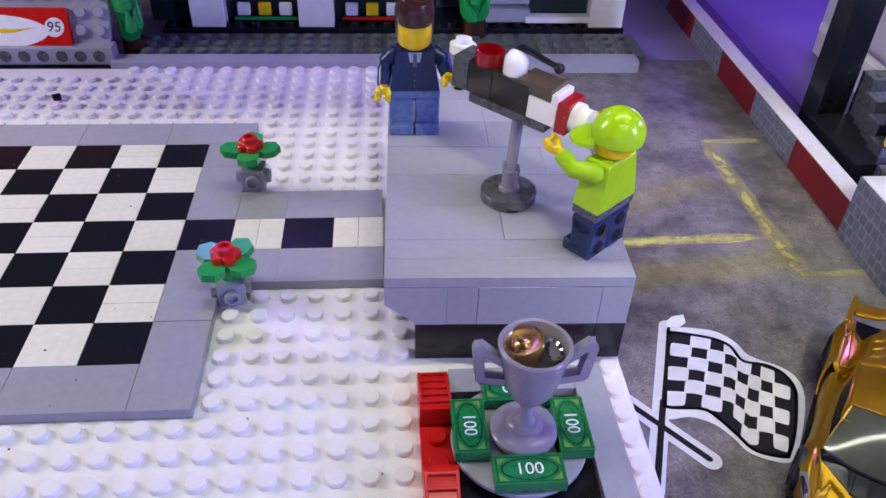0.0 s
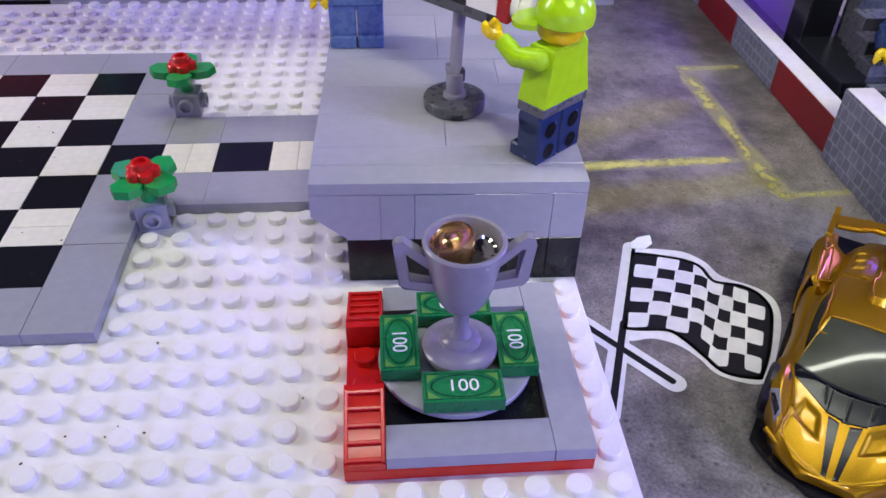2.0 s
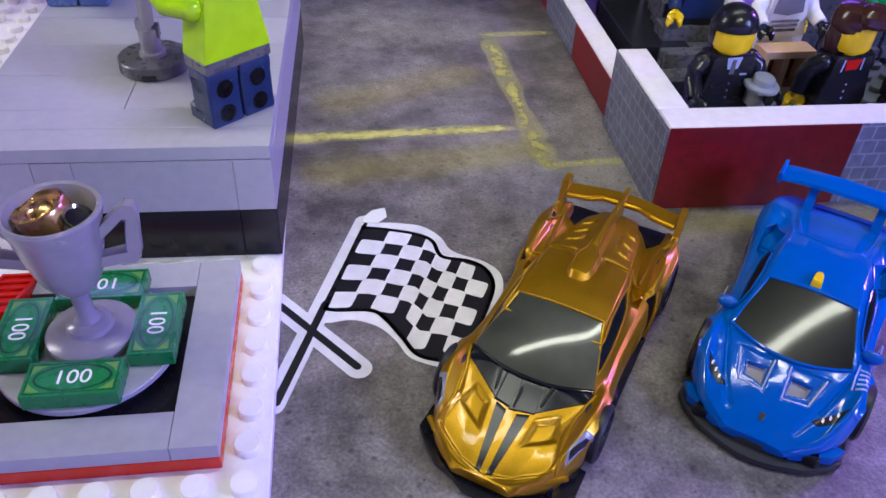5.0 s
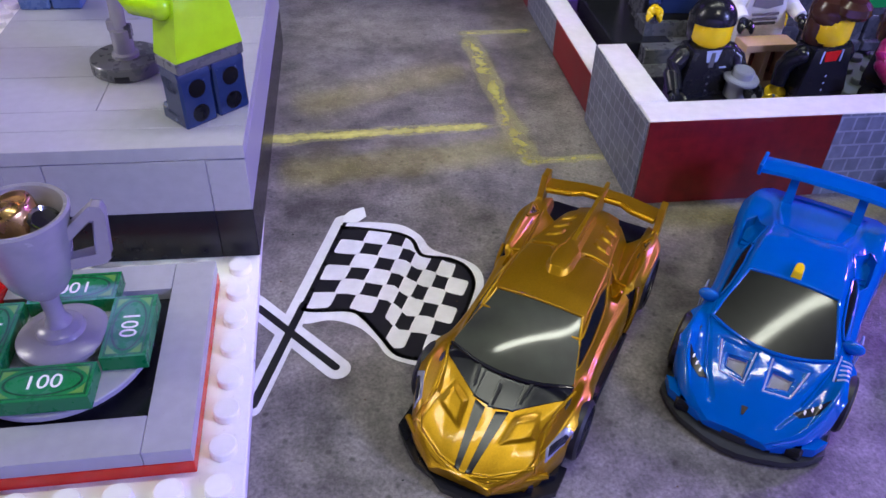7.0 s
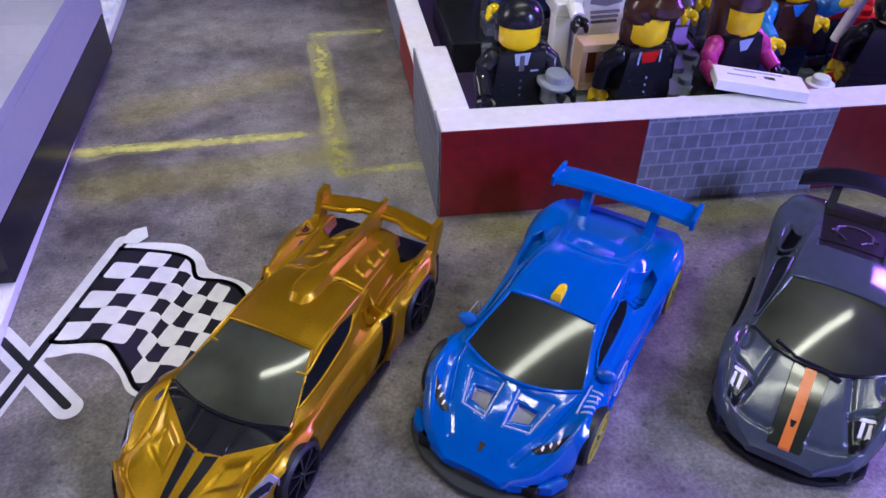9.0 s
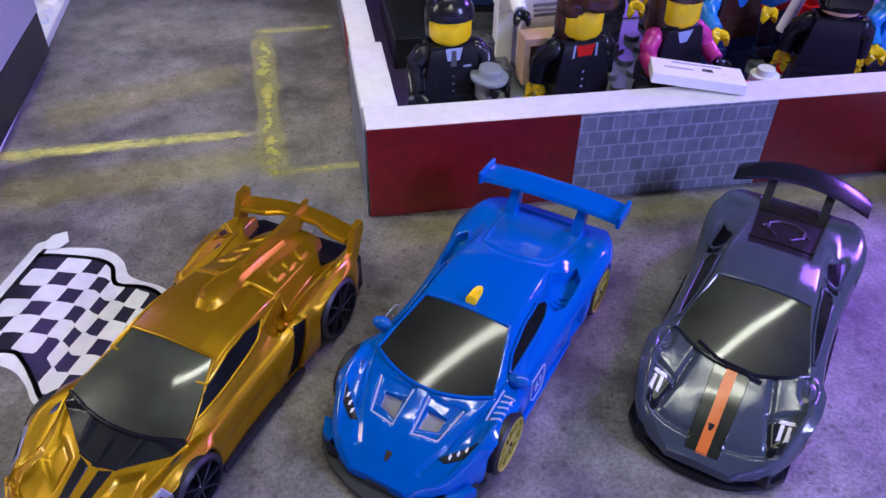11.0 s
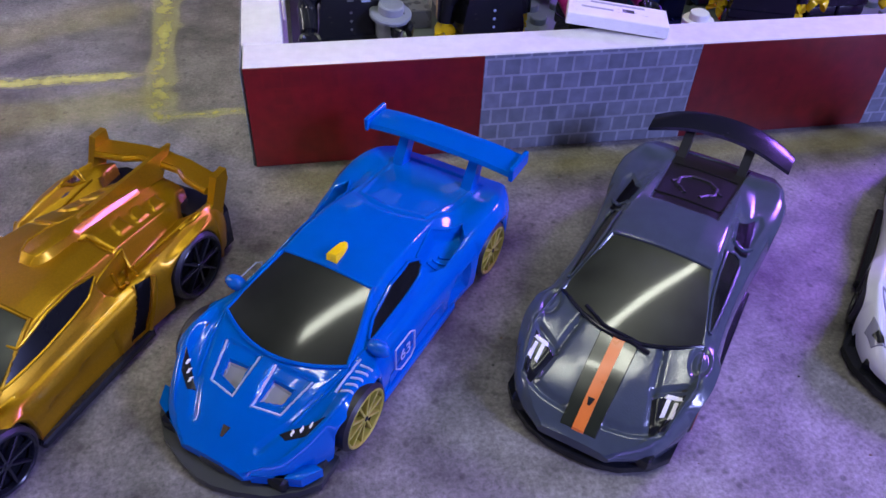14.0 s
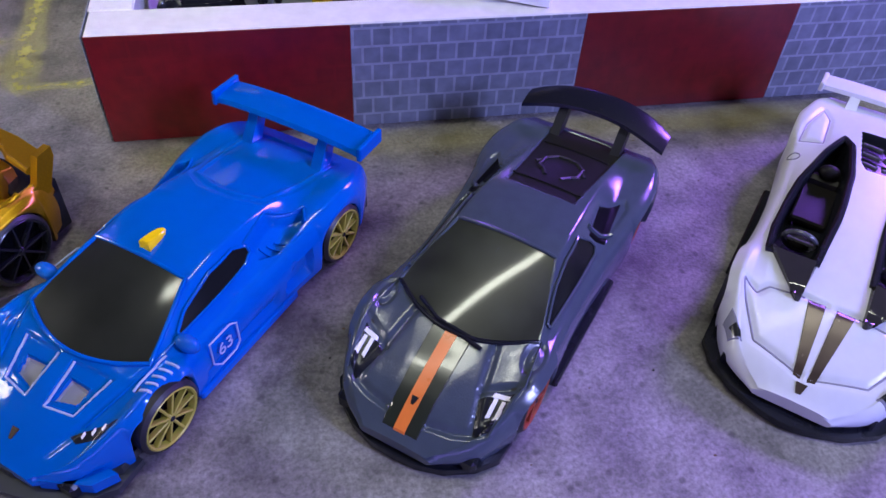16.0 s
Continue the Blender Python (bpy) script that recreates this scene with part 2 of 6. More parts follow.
# mesh building, all in millimetres
class Shape:
    def __init__(s):
        s.v, s.f, s.mi, s.mats, s.T = [], [], [], [], Matrix()

    def slot(s, m):
        if m not in s.mats:
            s.mats.append(m)
        return s.mats.index(m)

    def add(s, verts, faces, m, T=None):
        o, k = len(s.v), s.slot(m)
        M = s.T @ T if T is not None else s.T
        s.v += [M @ Vector(p) for p in verts]
        s.f += [tuple(o + i for i in f) for f in faces]
        s.mi += [k] * len(faces)
        return s

    def box(s, x0, x1, y0, y1, z0, z1, m, b=0.18, T=None):
        """Box with chamfered edges."""
        c = ((x0 + x1) / 2, (y0 + y1) / 2, (z0 + z1) / 2)
        h = ((x1 - x0) / 2, (y1 - y0) / 2, (z1 - z0) / 2)
        b = min(b, *(0.45 * q for q in h))
        ids, vs, fs = {}, [], []
        for sx in (-1, 1):
            for sy in (-1, 1):
                for sz in (-1, 1):
                    sg = (sx, sy, sz)
                    for a in range(3):
                        ids[sg, a] = len(vs)
                        vs.append(tuple(c[i] + sg[i] * (h[i] - (0 if i == a else b)) for i in range(3)))

        def quad(q, out):
            p = [Vector(vs[i]) for i in q]
            n = (p[1] - p[0]).cross(p[2] - p[0])
            fs.append(tuple(q) if n.dot(out) > 0 else tuple(reversed(q)))
        for a in range(3):
            p, q = (a + 1) % 3, (a + 2) % 3
            for sg in (-1, 1):
                def key(u, w):
                    k = [0, 0, 0]
                    k[a], k[p], k[q] = sg, u, w
                    return tuple(k)
                out = Vector([sg if i == a else 0 for i in range(3)])
                quad([ids[key(-1, -1), a], ids[key(1, -1), a], ids[key(1, 1), a], ids[key(-1, 1), a]], out)
                for u in (-1, 1):
                    # edge between faces a and p, running along q
                    if True:
                        o2 = out.copy()
                        o2[p] = u
                        quad([ids[key(u, -1), a], ids[key(u, 1), a], ids[key(u, 1), p], ids[key(u, -1), p]], o2)
        for sx in (-1, 1):
            for sy in (-1, 1):
                for sz in (-1, 1):
                    sg = (sx, sy, sz)
                    quad([ids[sg, 0], ids[sg, 1], ids[sg, 2]], Vector(sg))
        return s.add(vs, fs, m, T)

    def lathe(s, prof, m, T=None, seg=24, cap=True):
        """Profile of (radius, height) turned about z."""
        vs, fs, n = [], [], len(prof)
        for i in range(seg):
            a = 2 * math.pi * i / seg
            vs += [(r * math.cos(a), r * math.sin(a), z) for r, z in prof]
        for i in range(seg):
            j = (i + 1) % seg
            for k in range(n - 1):
                fs.append((i * n + k, j * n + k, j * n + k + 1, i * n + k + 1))
        if cap and prof[0][0] > 0.001:
            fs.append(tuple(reversed([i * n for i in range(seg)])))
        if cap and prof[-1][0] > 0.001:
            fs.append(tuple(i * n + n - 1 for i in range(seg)))
        return s.add(vs, fs, m, T)

    def cyl(s, r, z0, z1, m, T=None, seg=24, b=0.15):
        b = min(b, r * 0.4, (z1 - z0) * 0.4)
        return s.lathe([(r - b, z0), (r, z0 + b), (r, z1 - b), (r - b, z1)], m, T, seg)

    def prism(s, pts, z0, z1, m, T=None):
        """Outline in x and y, drawn up from z0 to z1."""
        n = len(pts)
        ar = sum(pts[i][0] * pts[(i + 1) % n][1] - pts[(i + 1) % n][0] * pts[i][1] for i in range(n))
        if ar < 0:
            pts = pts[::-1]
        vs = [(x, y, z0) for x, y in pts] + [(x, y, z1) for x, y in pts]
        fs = [tuple(reversed(range(n))), tuple(range(n, 2 * n))]
        fs += [(i, (i + 1) % n, n + (i + 1) % n, n + i) for i in range(n)]
        return s.add(vs, fs, m, T)

    def tube(s, path, r, m, seg=10, T=None, flat=1.0):
        """Round bar along a path, radius r or one radius a point."""
        path = [Vector(p) for p in path]
        rs = r if isinstance(r, (list, tuple)) else [r] * len(path)
        vs, fs = [], []
        up = Vector((0.13, 0.31, 0.94))
        for i, p in enumerate(path):
            d = (path[min(i + 1, len(path) - 1)] - path[max(i - 1, 0)]).normalized()
            a = d.cross(up).normalized()
            c = d.cross(a)
            vs += [p + rs[i] * (math.cos(t) * a + flat * math.sin(t) * c) for t in (2 * math.pi * k / seg for k in range(seg))]
        for i in range(len(path) - 1):
            for k in range(seg):
                l = (k + 1) % seg
                fs.append((i * seg + k, i * seg + l, (i + 1) * seg + l, (i + 1) * seg + k)[::-1])
        fs += [tuple(range(seg)), tuple(reversed(range(len(vs) - seg, len(vs))))]
        return s.add(vs, fs, m, T)

    def ball(s, r, m, T=None, seg=20, rings=10, lo=-90):
        prof = [(r * math.cos(a), r * math.sin(a)) for a in (radians(lo + (90 - lo) * i / rings) for i in range(rings + 1))]
        return s.lathe(prof, m, T, seg)

    def mesh(s, name, sharp=32):
        me = bpy.data.meshes.new(name)
        me.from_pydata([p * 0.001 for p in s.v], [], s.f)
        for m in s.mats:
            me.materials.append(m)
        me.polygons.foreach_set("material_index", s.mi)
        me.polygons.foreach_set("use_smooth", [True] * len(me.polygons))
        me.set_sharp_from_angle(angle=radians(sharp))
        me.update()
        return me


def MM(x, y, z, rx=0, ry=0, rz=0):
    """A pose in millimetres, for shapes."""
    return pose(x, y, z, rx, ry, rz)


def place(x, y, z, rx=0, ry=0, rz=0):
    return pose(x * 0.001, y * 0.001, z * 0.001, rx, ry, rz)


def part(name, shape, parent, label="", at=None):
    ob = new(name, shape if isinstance(shape, bpy.types.Mesh) else shape.mesh(name))
    ob.parent = parent
    if at is not None:
        ob.matrix_basis = at
    return tagged(ob, label) if label else ob


def thing(name, label, category, at=None, group="", kind="", shape=None):
    """A top-level thing: an Empty at its base, or one mesh."""
    ob = new(name, shape.mesh(name) if shape else None)
    ob.matrix_basis = at or Matrix()
    return tagged(ob, label, category, group, kind)


def writing(name, text, size, parent, at, m, label=""):
    """Flat letters of the built-in font, as a mesh, centred on the pose."""
    cu = bpy.data.curves.new(name, "FONT")
    cu.body, cu.size, cu.align_x, cu.align_y, cu.extrude = text, size * 0.001, "CENTER", "CENTER", 0.00004
    tmp = bpy.data.objects.new(name, cu)
    scene.collection.objects.link(tmp)
    dg = bpy.context.evaluated_depsgraph_get()
    me = bpy.data.meshes.new_from_object(tmp.evaluated_get(dg))
    bpy.data.objects.remove(tmp)
    me.materials.clear()
    me.materials.append(m)
    ob = new(name, me)
    ob.parent, ob.matrix_basis = parent, at
    return tagged(ob, label) if label else ob


P = 8.0
GROUND = -3.0


def stud(s, x, y, z, m, r=2.42, h=1.75, seg=20):
    s.lathe([(r, z), (r, z + h - 0.22), (r - 0.2, z + h), (0, z + h)], m, MM(x, y, 0), seg)


# ---- the table, the mat and the room ----
mat_shape = Shape().box(-700, 800, -450, 700, GROUND - 4, GROUND, ASPHALT, 0.5)
thing("ground", "mottled grey printed concrete mat lying flat", "mat", kind="structure", shape=mat_shape)
WOOD = surface("table_wood", (0.30, 0.20, 0.12), 0.5, scale=20.0)
thing("table_top", "plain wooden table top under the mat", "table", kind="structure", shape=Shape().box(-780, 880, -560, 780, -30, GROUND - 4.2, WOOD, 2))
R0, R1, Q0, Q1, ZC = -780, 880, -560, 780, 1420
thing("ceiling", "plain dark room ceiling", "ceiling", kind="structure", shape=Shape().box(R0, R1, Q0, Q1, ZC, ZC + 30, ROOM, 1))
for nm, bx in (("wall_west", (R0 - 30, R0, Q0, Q1)), ("wall_east", (R1, R1 + 30, Q0, Q1)), ("wall_south", (R0, R1, Q0 - 30, Q0)), ("wall_north", (R0, R1, Q1, Q1 + 30))):
    thing(nm, "plain dark painted room wall", "wall", kind="structure", shape=Shape().box(*bx, -30, ZC, ROOM, 1))


def line_mark(name, x0, y0, x1, y1, w0, w1, label, amount=1.0, m=None):
    """Chalk line or painted tint with a soft worn edge, lying on the mat."""
    a, b = Vector((x0, y0)), Vector((x1, y1))
    d = (b - a).normalized()
    nrm = Vector((-d.y, d.x))
    n, k = 24, 7
    vs, fs, ed = [], [], []
    for i in range(n + 1):
        u = i / n
        c = a.lerp(b, u)
        w = w0 + (w1 - w0) * u
        for j in range(k):
            q = 2 * j / (k - 1) - 1
            p = c + nrm * (q * w * (0.9 + 0.35 * noise.noise((i * 0.6, j * 0.2, x0))))
            vs.append((p.x * 0.001, p.y * 0.001, (GROUND + 0.06) * 0.001))
            ed.append((0.72 * max(0.0, math.cos(q * 1.57)) ** 2.2 - 0.22) * amount - 0.2 * (1 - amount) - 0.5 * max(0, 2 * abs(u - 0.5) - 0.86) / 0.14)
    for i in range(n):
        for j in range(k - 1):
            o = i * k + j
            fs.append((o, o + k, o + k + 1, o + 1)[::-1])
    me = bpy.data.meshes.new(name)
    me.from_pydata(vs, [], fs)
    att = me.attributes.new("edge", "FLOAT", "POINT")
    att.data.foreach_set("value", ed)
    me.materials.append(m or CHALK)
    tagged(new(name, me), label, "road marking", kind="structure")


line_mark("road_marking", 42, 110.6, 122, 113.4, 6.4, 4.6, "bright worn yellow chalk line on the mat")
line_mark("road_marking", 122.6, 178, 126.4, 88, 7.0, 9.0, "wide faded yellow chalk line on the mat", 0.74)
line_mark("road_marking", 118, 177, 147, 178, 4.6, 3.6, "faint yellow chalk line on the mat", 0.7)
line_mark("road_marking", 124, 93, 149, 94, 4.2, 3.4, "faint short yellow chalk line on the mat", 0.66)

line_mark("road_marking", 58, 92, 128, 101, 15, 13, "faint yellow chalk dust smeared on the mat", 1.0, DUST_TINT)
line_mark("road_marking", 62, 128, 118, 150, 16, 14, "faint yellow chalk dust behind the line", 0.9, DUST_TINT)
# yellow strip paints the mat that the barrier hides from the violet lamp
line_mark("road_marking", 150, 64, 330, 63, 8, 7, "faint yellow tint painted in the barrier's shadow from violet light", 0.95, DUST_TINT)
# out-of-view blocker, sized to cast the shadow edge across the rear
thing("canopy_board", "unseen dark board added to shade the rear of the display", "board", kind="structure", shape=Shape().box(R0, R1, 184, Q1, 350, 362, ROOM, 1))

# ---- the white studded baseplate ----
BX0, BX1, BY0, BY1 = -33, 7, -9, 30


def covered(i, j):
    x, y = i + 0.5, j + 0.5
    return ((-35 < x < -7 and 5 < y < 23) or (-7 <= x < -1 and 11 < y < 17) or (0 < x < 6 and 0 < y < 6) or (0 < x < 7 and 7.2 < y < 21) or (x < -15 and y > 29))


plate_base = thing("baseplate", "large white studded toy building baseplate with brown specks", "baseplate", kind="structure",
                   shape=Shape().box(BX0 * P, BX1 * P, BY0 * P, BY1 * P, GROUND + 0.02, 0, WHITE, 0.3))
sh = Shape()
stud(sh, 0, 0, 0, WHITE, seg=24)
STUD = sh.mesh("stud")
far_studs, single = Shape(), 0
for j in range(BY0, BY1):
    for i in range(BX1 - 1, BX0 - 1, -1):
        if covered(i, j):
            continue
        x, y = (i + 0.5) * P, (j + 0.5) * P
        if i > -23 and -7 < j < 11 and single < 300:
            part("stud", STUD, plate_base, at=place(x, y, 0, 0, 0, 7 * (i % 5)))
            single += 1
        else:
            stud(far_studs, x, y, 0, WHITE, seg=14)
thing("far_studs", "white studs covering the farther parts of the baseplate", "studs", kind="stuff", shape=far_studs)

# ---- chequered square of flat tiles ----
TILEMESH = {}


def tile_mesh(w, d, m, h=3.2):
    k = (w, d, m.name, h)
    if k not in TILEMESH:
        s = Shape()
        s.box(-w * P / 2 + 0.06, w * P / 2 - 0.06, -d * P / 2 + 0.06, d * P / 2 - 0.06, 0, h, m, 0.08)
        TILEMESH[k] = s.mesh("tile")
    return TILEMESH[k]


plaza = thing("tiled_floor", "chequered black and white toy floor tiles with grey border on the baseplate", "tiled floor", kind="structure")


def tile(x0, y0, w, d, m, parent=None, z=0.05, h=3.2):
    jit = 0.05
    return part("tile", tile_mesh(w, d, m, h), parent or plaza, at=place((x0 + w / 2) * P + random.uniform(-jit, jit), (y0 + d / 2) * P + random.uniform(-jit, jit), z + random.uniform(0, 0.04), 0, 0, random.uniform(-0.12, 0.12)))


for i in range(-1, 12):
    for j in range(7):
        if i == -1 and j != 3:
            continue
        x0, y0 = -11 - 2 * i, 7 + 2 * j
        if (i + j) % 2 == 0:
            tile(x0, y0, 2, 2, BLACK)
        elif (i * 3 + j) % 4 == 1:
            tile(x0, y0, 2, 1, CREAM)
            tile(x0, y0 + 1, 2, 1, CREAM)
        else:
            tile(x0, y0, 2, 2, CREAM)
for k in range(7):
    tile(-13 - 4 * k + 0, 5, 4, 2, GREY)
    tile(-11 - 4 * k, 21, 4, 2, GREY)
tile(-9, 5, 2, 4, GREY)
tile(-9, 9, 2, 4, GREY)
tile(-9, 15, 2, 4, GREY)
tile(-9, 19, 2, 2, GREY)
# the grey and chequered way to the stage
tile(-7, 11, 2, 2, GREY)
tile(-5, 11, 4, 2, GREY)
tile(-7, 15, 2, 2, GREY)
tile(-5, 15, 4, 2, GREY)
tile(-5, 13, 2, 2, BLACK)
for q in (-7, -6, -3, -2):
    tile(q, 13, 1, 2, CREAM)

# ---- the stage ----
stage = thing("stage", "raised grey toy brick stage with black brick foot on the baseplate", "stage", at=place(56, 56.4, 0, 0, 0, -1.6))
part("brick", Shape().box(-56, -8, 0, 109, 0.05, 12.8, BLACK), stage, "glossy black brick foot")
part("brick", Shape().box(-8, 0, 0, 109, 0.05, 12.8, BLACK), stage)
prof = [(-64, 25.6), (-64, 19.8), (-56, 13.2), (-56, 12.8), (-48, 12.8), (-48, 25.6)]
for y0, y1 in ((0, 16), (16, 48), (48, 80), (80, 110)):
    part("inverted_slope_brick", Shape().prism([(x, z) for x, z in prof], -y1 + 0.06, -y0 - 0.06, GREY, MM(0, 0, 0, 90, 0, 0)), stage)
for x0, x1 in ((-48, -40), (-40, -8), (-8, 0)):
    part("brick", Shape().box(x0 + 0.05, x1 - 0.05, 0, 110, 12.85, 25.6, GREY, 0.12), stage)
yy = 0.0
for d, cuts in ((1, (-8, 0)), (1, (-8, -1, 0)), (2, (-8, -4, 0)), (2, (-8, 0)), (2, (-8, -2, 0)), (2, (-8, -4, 0)), (2, (-8, -4, 0)), (2, (-8, -2, 0))):
    for a, b in zip(cuts, cuts[1:]):
        tile(a, yy, b - a, d, GREY, stage, z=25.72, h=3.1)
    yy += d
TOP = 28.85

# ---- the trophy stand ----
CX = 22.9
stand = thing("trophy_stand", "red plate with grey tiles and round dish under trophy", "display stand")
part("plate", Shape().box(0.05, 47.95, 0.05, 47.95, 0.03, 3.2, RED), stand, "red base plate")
part("plate", Shape().box(8.05, 39.9, 8.05, 39.9, 3.22, 3.9, BLACK, 0.1), stand, "glossy black inner plate")
for x0, y0, w, d in ((1, 0, 4, 1), (1, 5, 4, 1), (5, 0, 1, 6)):
    part("tile", tile_mesh(w, d, GREY), stand, at=place((x0 + w / 2) * P, (y0 + d / 2) * P, 3.22))


def grille_slope(flip):
    """Red one by two slope with four raised bars."""
    s = Shape()
    s.prism([(0.05, 0), (15.95, 0), (15.95, 6.3), (14.4, 6.4), (0.05, 1.6)], -3.95, 3.95, RED, MM(0, 0, 0, 90, 0, 90))
    ang = math.degrees(math.atan2(4.8, 14.4))
    T = MM(0, 0.05, 1.6, ang, 0, 0)
    for k in range(5):
        y = 0.5 + k * 3.4
        s.box(-3.4, 3.4, y, y + 0.8, 0, 0.75, RED, 0.2, T)
    for x in (-3.9, 3.1):
        s.box(x, x + 0.8, 0.3, 15.1, 0, 0.75, RED, 0.2, T)
    return s


part("grille_slope", grille_slope(0), stand, "shiny red grille slope", at=place(4, 0, 3.22))
part("grille_slope", grille_slope(0), stand, "shiny red grille slope", at=place(4, 48, 3.22, 0, 0, 180))
s = Shape().box(0.1, 7.9, 16.05, 31.95, 3.22, 3.6, RED, 0.1)
stud(s, 4, 20, 3.6, RED)
stud(s, 4, 28, 3.6, RED)
part("plate", s, stand, "red studded plate")
s = Shape().lathe([(12.6, 3.92), (12.8, 4.8), (14.2, 5.6), (15.4, 6.4), (16, 7.0), (16, 7.9), (15.8, 8.1), (0, 8.1)], GREY, MM(CX, 24, 0), 48)
part("round_dish", s, stand, "round grey dish plate")


def banknote(at, label):
    t = thing("banknote_tile", label, "banknote", at=at, group="banknotes round the trophy")
    part("body", tile_mesh(2, 1, NOTEGREEN), t)
    z = 3.2
    o = Shape()
    # border and oval as raised print
    ov = [(6.5 * math.cos(a), 2.95 * math.sin(a)) for a in (2 * math.pi * k / 40 for k in range(40))]
    vs = [(x * 1.0, y, z + 0.03) for x, y in ov] + [(x * 0.93, y * 0.90, z + 0.03) for x, y in ov]
    o.add(vs, [(i, (i + 1) % 40, 40 + (i + 1) % 40, 40 + i) for i in range(40)], DKGREEN)
    for a, b, c, d in ((-7.4, 7.4, 3.15, 3.32), (-7.4, 7.4, -3.32, -3.15), (-7.4, -7.22, -3.3, 3.3), (7.22, 7.4, -3.3, 3.3)):
        o.box(a, b, c, d, z, z + 0.04, DKGREEN, 0.01)
    part("print_border", o, t, "dark green printed oval and border")
    c = Shape()
    for sx in (-1, 1):
        for sy in (-1, 1):
            c.prism([(sx * 7.0, sy * 2.95), (sx * 4.6, sy * 2.95), (sx * 5.6, sy * 2.3), (sx * 6.5, sy * 1.5), (sx * 7.0, sy * 0.8)], z, z + 0.03, LIMEPRINT)
    part("corner_print", c, t, "pale green printed corners")
    writing("numerals", "100", 4.3, t, place(0, -0.05, z + 0.05), WHITE, "white printed numerals 100")
    return t


NOTE = "green banknote tile printed with 100 on the round dish"
banknote(place(CX + 0.5, 12.8, 8.15), NOTE)
banknote(place(CX - 11.6, 25.6, 8.15, 0, 0, -90), NOTE)
banknote(place(CX + 12.4, 25.2, 8.15, 0, 0, -90), NOTE)
banknote(place(CX + 0.6, 36.6, 8.15, 0, 0, 180), NOTE)

trophy = thing("trophy_cup", "grey plastic toy trophy cup with two handles on the stand", "trophy", at=place(CX + 1.0, 24.6, 8.2) @ Matrix.Scale(1.04, 4) @ Matrix.Scale(0.97, 4, (0, 0, 1)))
s = Shape().lathe([(6.6, 0), (7.0, 0.5), (7.0, 1.5), (6.8, 1.7)], SILVER, None, 48)
part("plinth", s, trophy)
s = Shape().lathe([(7.4, 1.7), (7.7, 2.1), (7.6, 2.8), (7.0, 3.3), (5.2, 3.8), (4.1, 4.0), (3.9, 4.3), (3.8, 4.9), (3.1, 5.6), (2.3, 5.8), (2.0, 6.4), (1.55, 7.4), (1.5, 9.5), (1.6, 11.4), (2.2, 12.8)], SILVER, None, 48)
part("stem", s, trophy)
s = Shape().lathe([(2.2, 12.6), (3.6, 14.0), (4.9, 16.2), (5.7, 19.0), (6.4, 22.6), (7.0, 26.6), (7.6, 28.6), (7.75, 29.6), (7.4, 30.0), (6.8, 29.8), (6.55, 29.0), (6.1, 25.0), (5.2, 21.0), (3.0, 18.4), (0, 18.0)], SILVER, None, 56)
part("bowl", s, trophy)
for sx in (1, -1):
    out = [(6.4, 26.2), (11.0, 30.4), (12.4, 30.2), (12.8, 28.8), (11.9, 20.2), (11.0, 19.2), (5.2, 18.0)]
    inn = [(5.6, 20.2), (9.9, 21.2), (10.9, 27.6), (10.5, 27.7), (6.6, 23.9)]
    h = Shape()
    vs = [(sx * x, y, z) for y in (-1.05, 1.05) for x, z in out + inn]
    q = [(0, 1, 10, 11), (1, 2, 3, 9, 10), (3, 4, 8, 9), (4, 5, 8), (5, 6, 7, 8)]
    fs = []
    for f in q:
        fs += [f if sx > 0 else f[::-1], tuple(i + 12 for i in (f[::-1] if sx > 0 else f))]
    for lp, rv in ((range(0, 7), 0), (range(7, 12), 0)):
        lp = list(lp)
        for i, j in zip(lp, lp[1:]):
            f = (i, i + 12, j + 12, j)
            fs.append(f if sx < 0 else f[::-1])
    h.add(vs, fs, SILVER)
    ho = part("handle", h, trophy)
    bev = ho.modifiers.new("round", "BEVEL")
    bev.width, bev.segments = 0.0006, 3
thing("copper_coin", "shiny copper ring-edged disc inside the trophy", "coin", at=place(CX - 1.2, 26.6, 8.2 + 28.0, 2, -14, 0),
      shape=Shape().lathe([(0, -3), (4.2, -3), (4.6, -2.6), (4.6, 1.0), (4.4, 1.5), (3.9, 1.6), (3.5, 1.0), (2.4, 0.8), (1.9, 1.4), (1.2, 1.7), (0, 1.5)], COPPER, None, 40))
thing("steel_coin", "small shiny steel disc inside the trophy", "coin", at=place(CX + 4.4, 25.0, 8.2 + 27.0, 10, 26, 0),
      shape=Shape().lathe([(0, -1), (2.6, -1), (2.8, -0.7), (2.8, 1.2), (2.5, 1.5), (2.0, 1.1), (0, 1.0)], STEEL, None, 36))


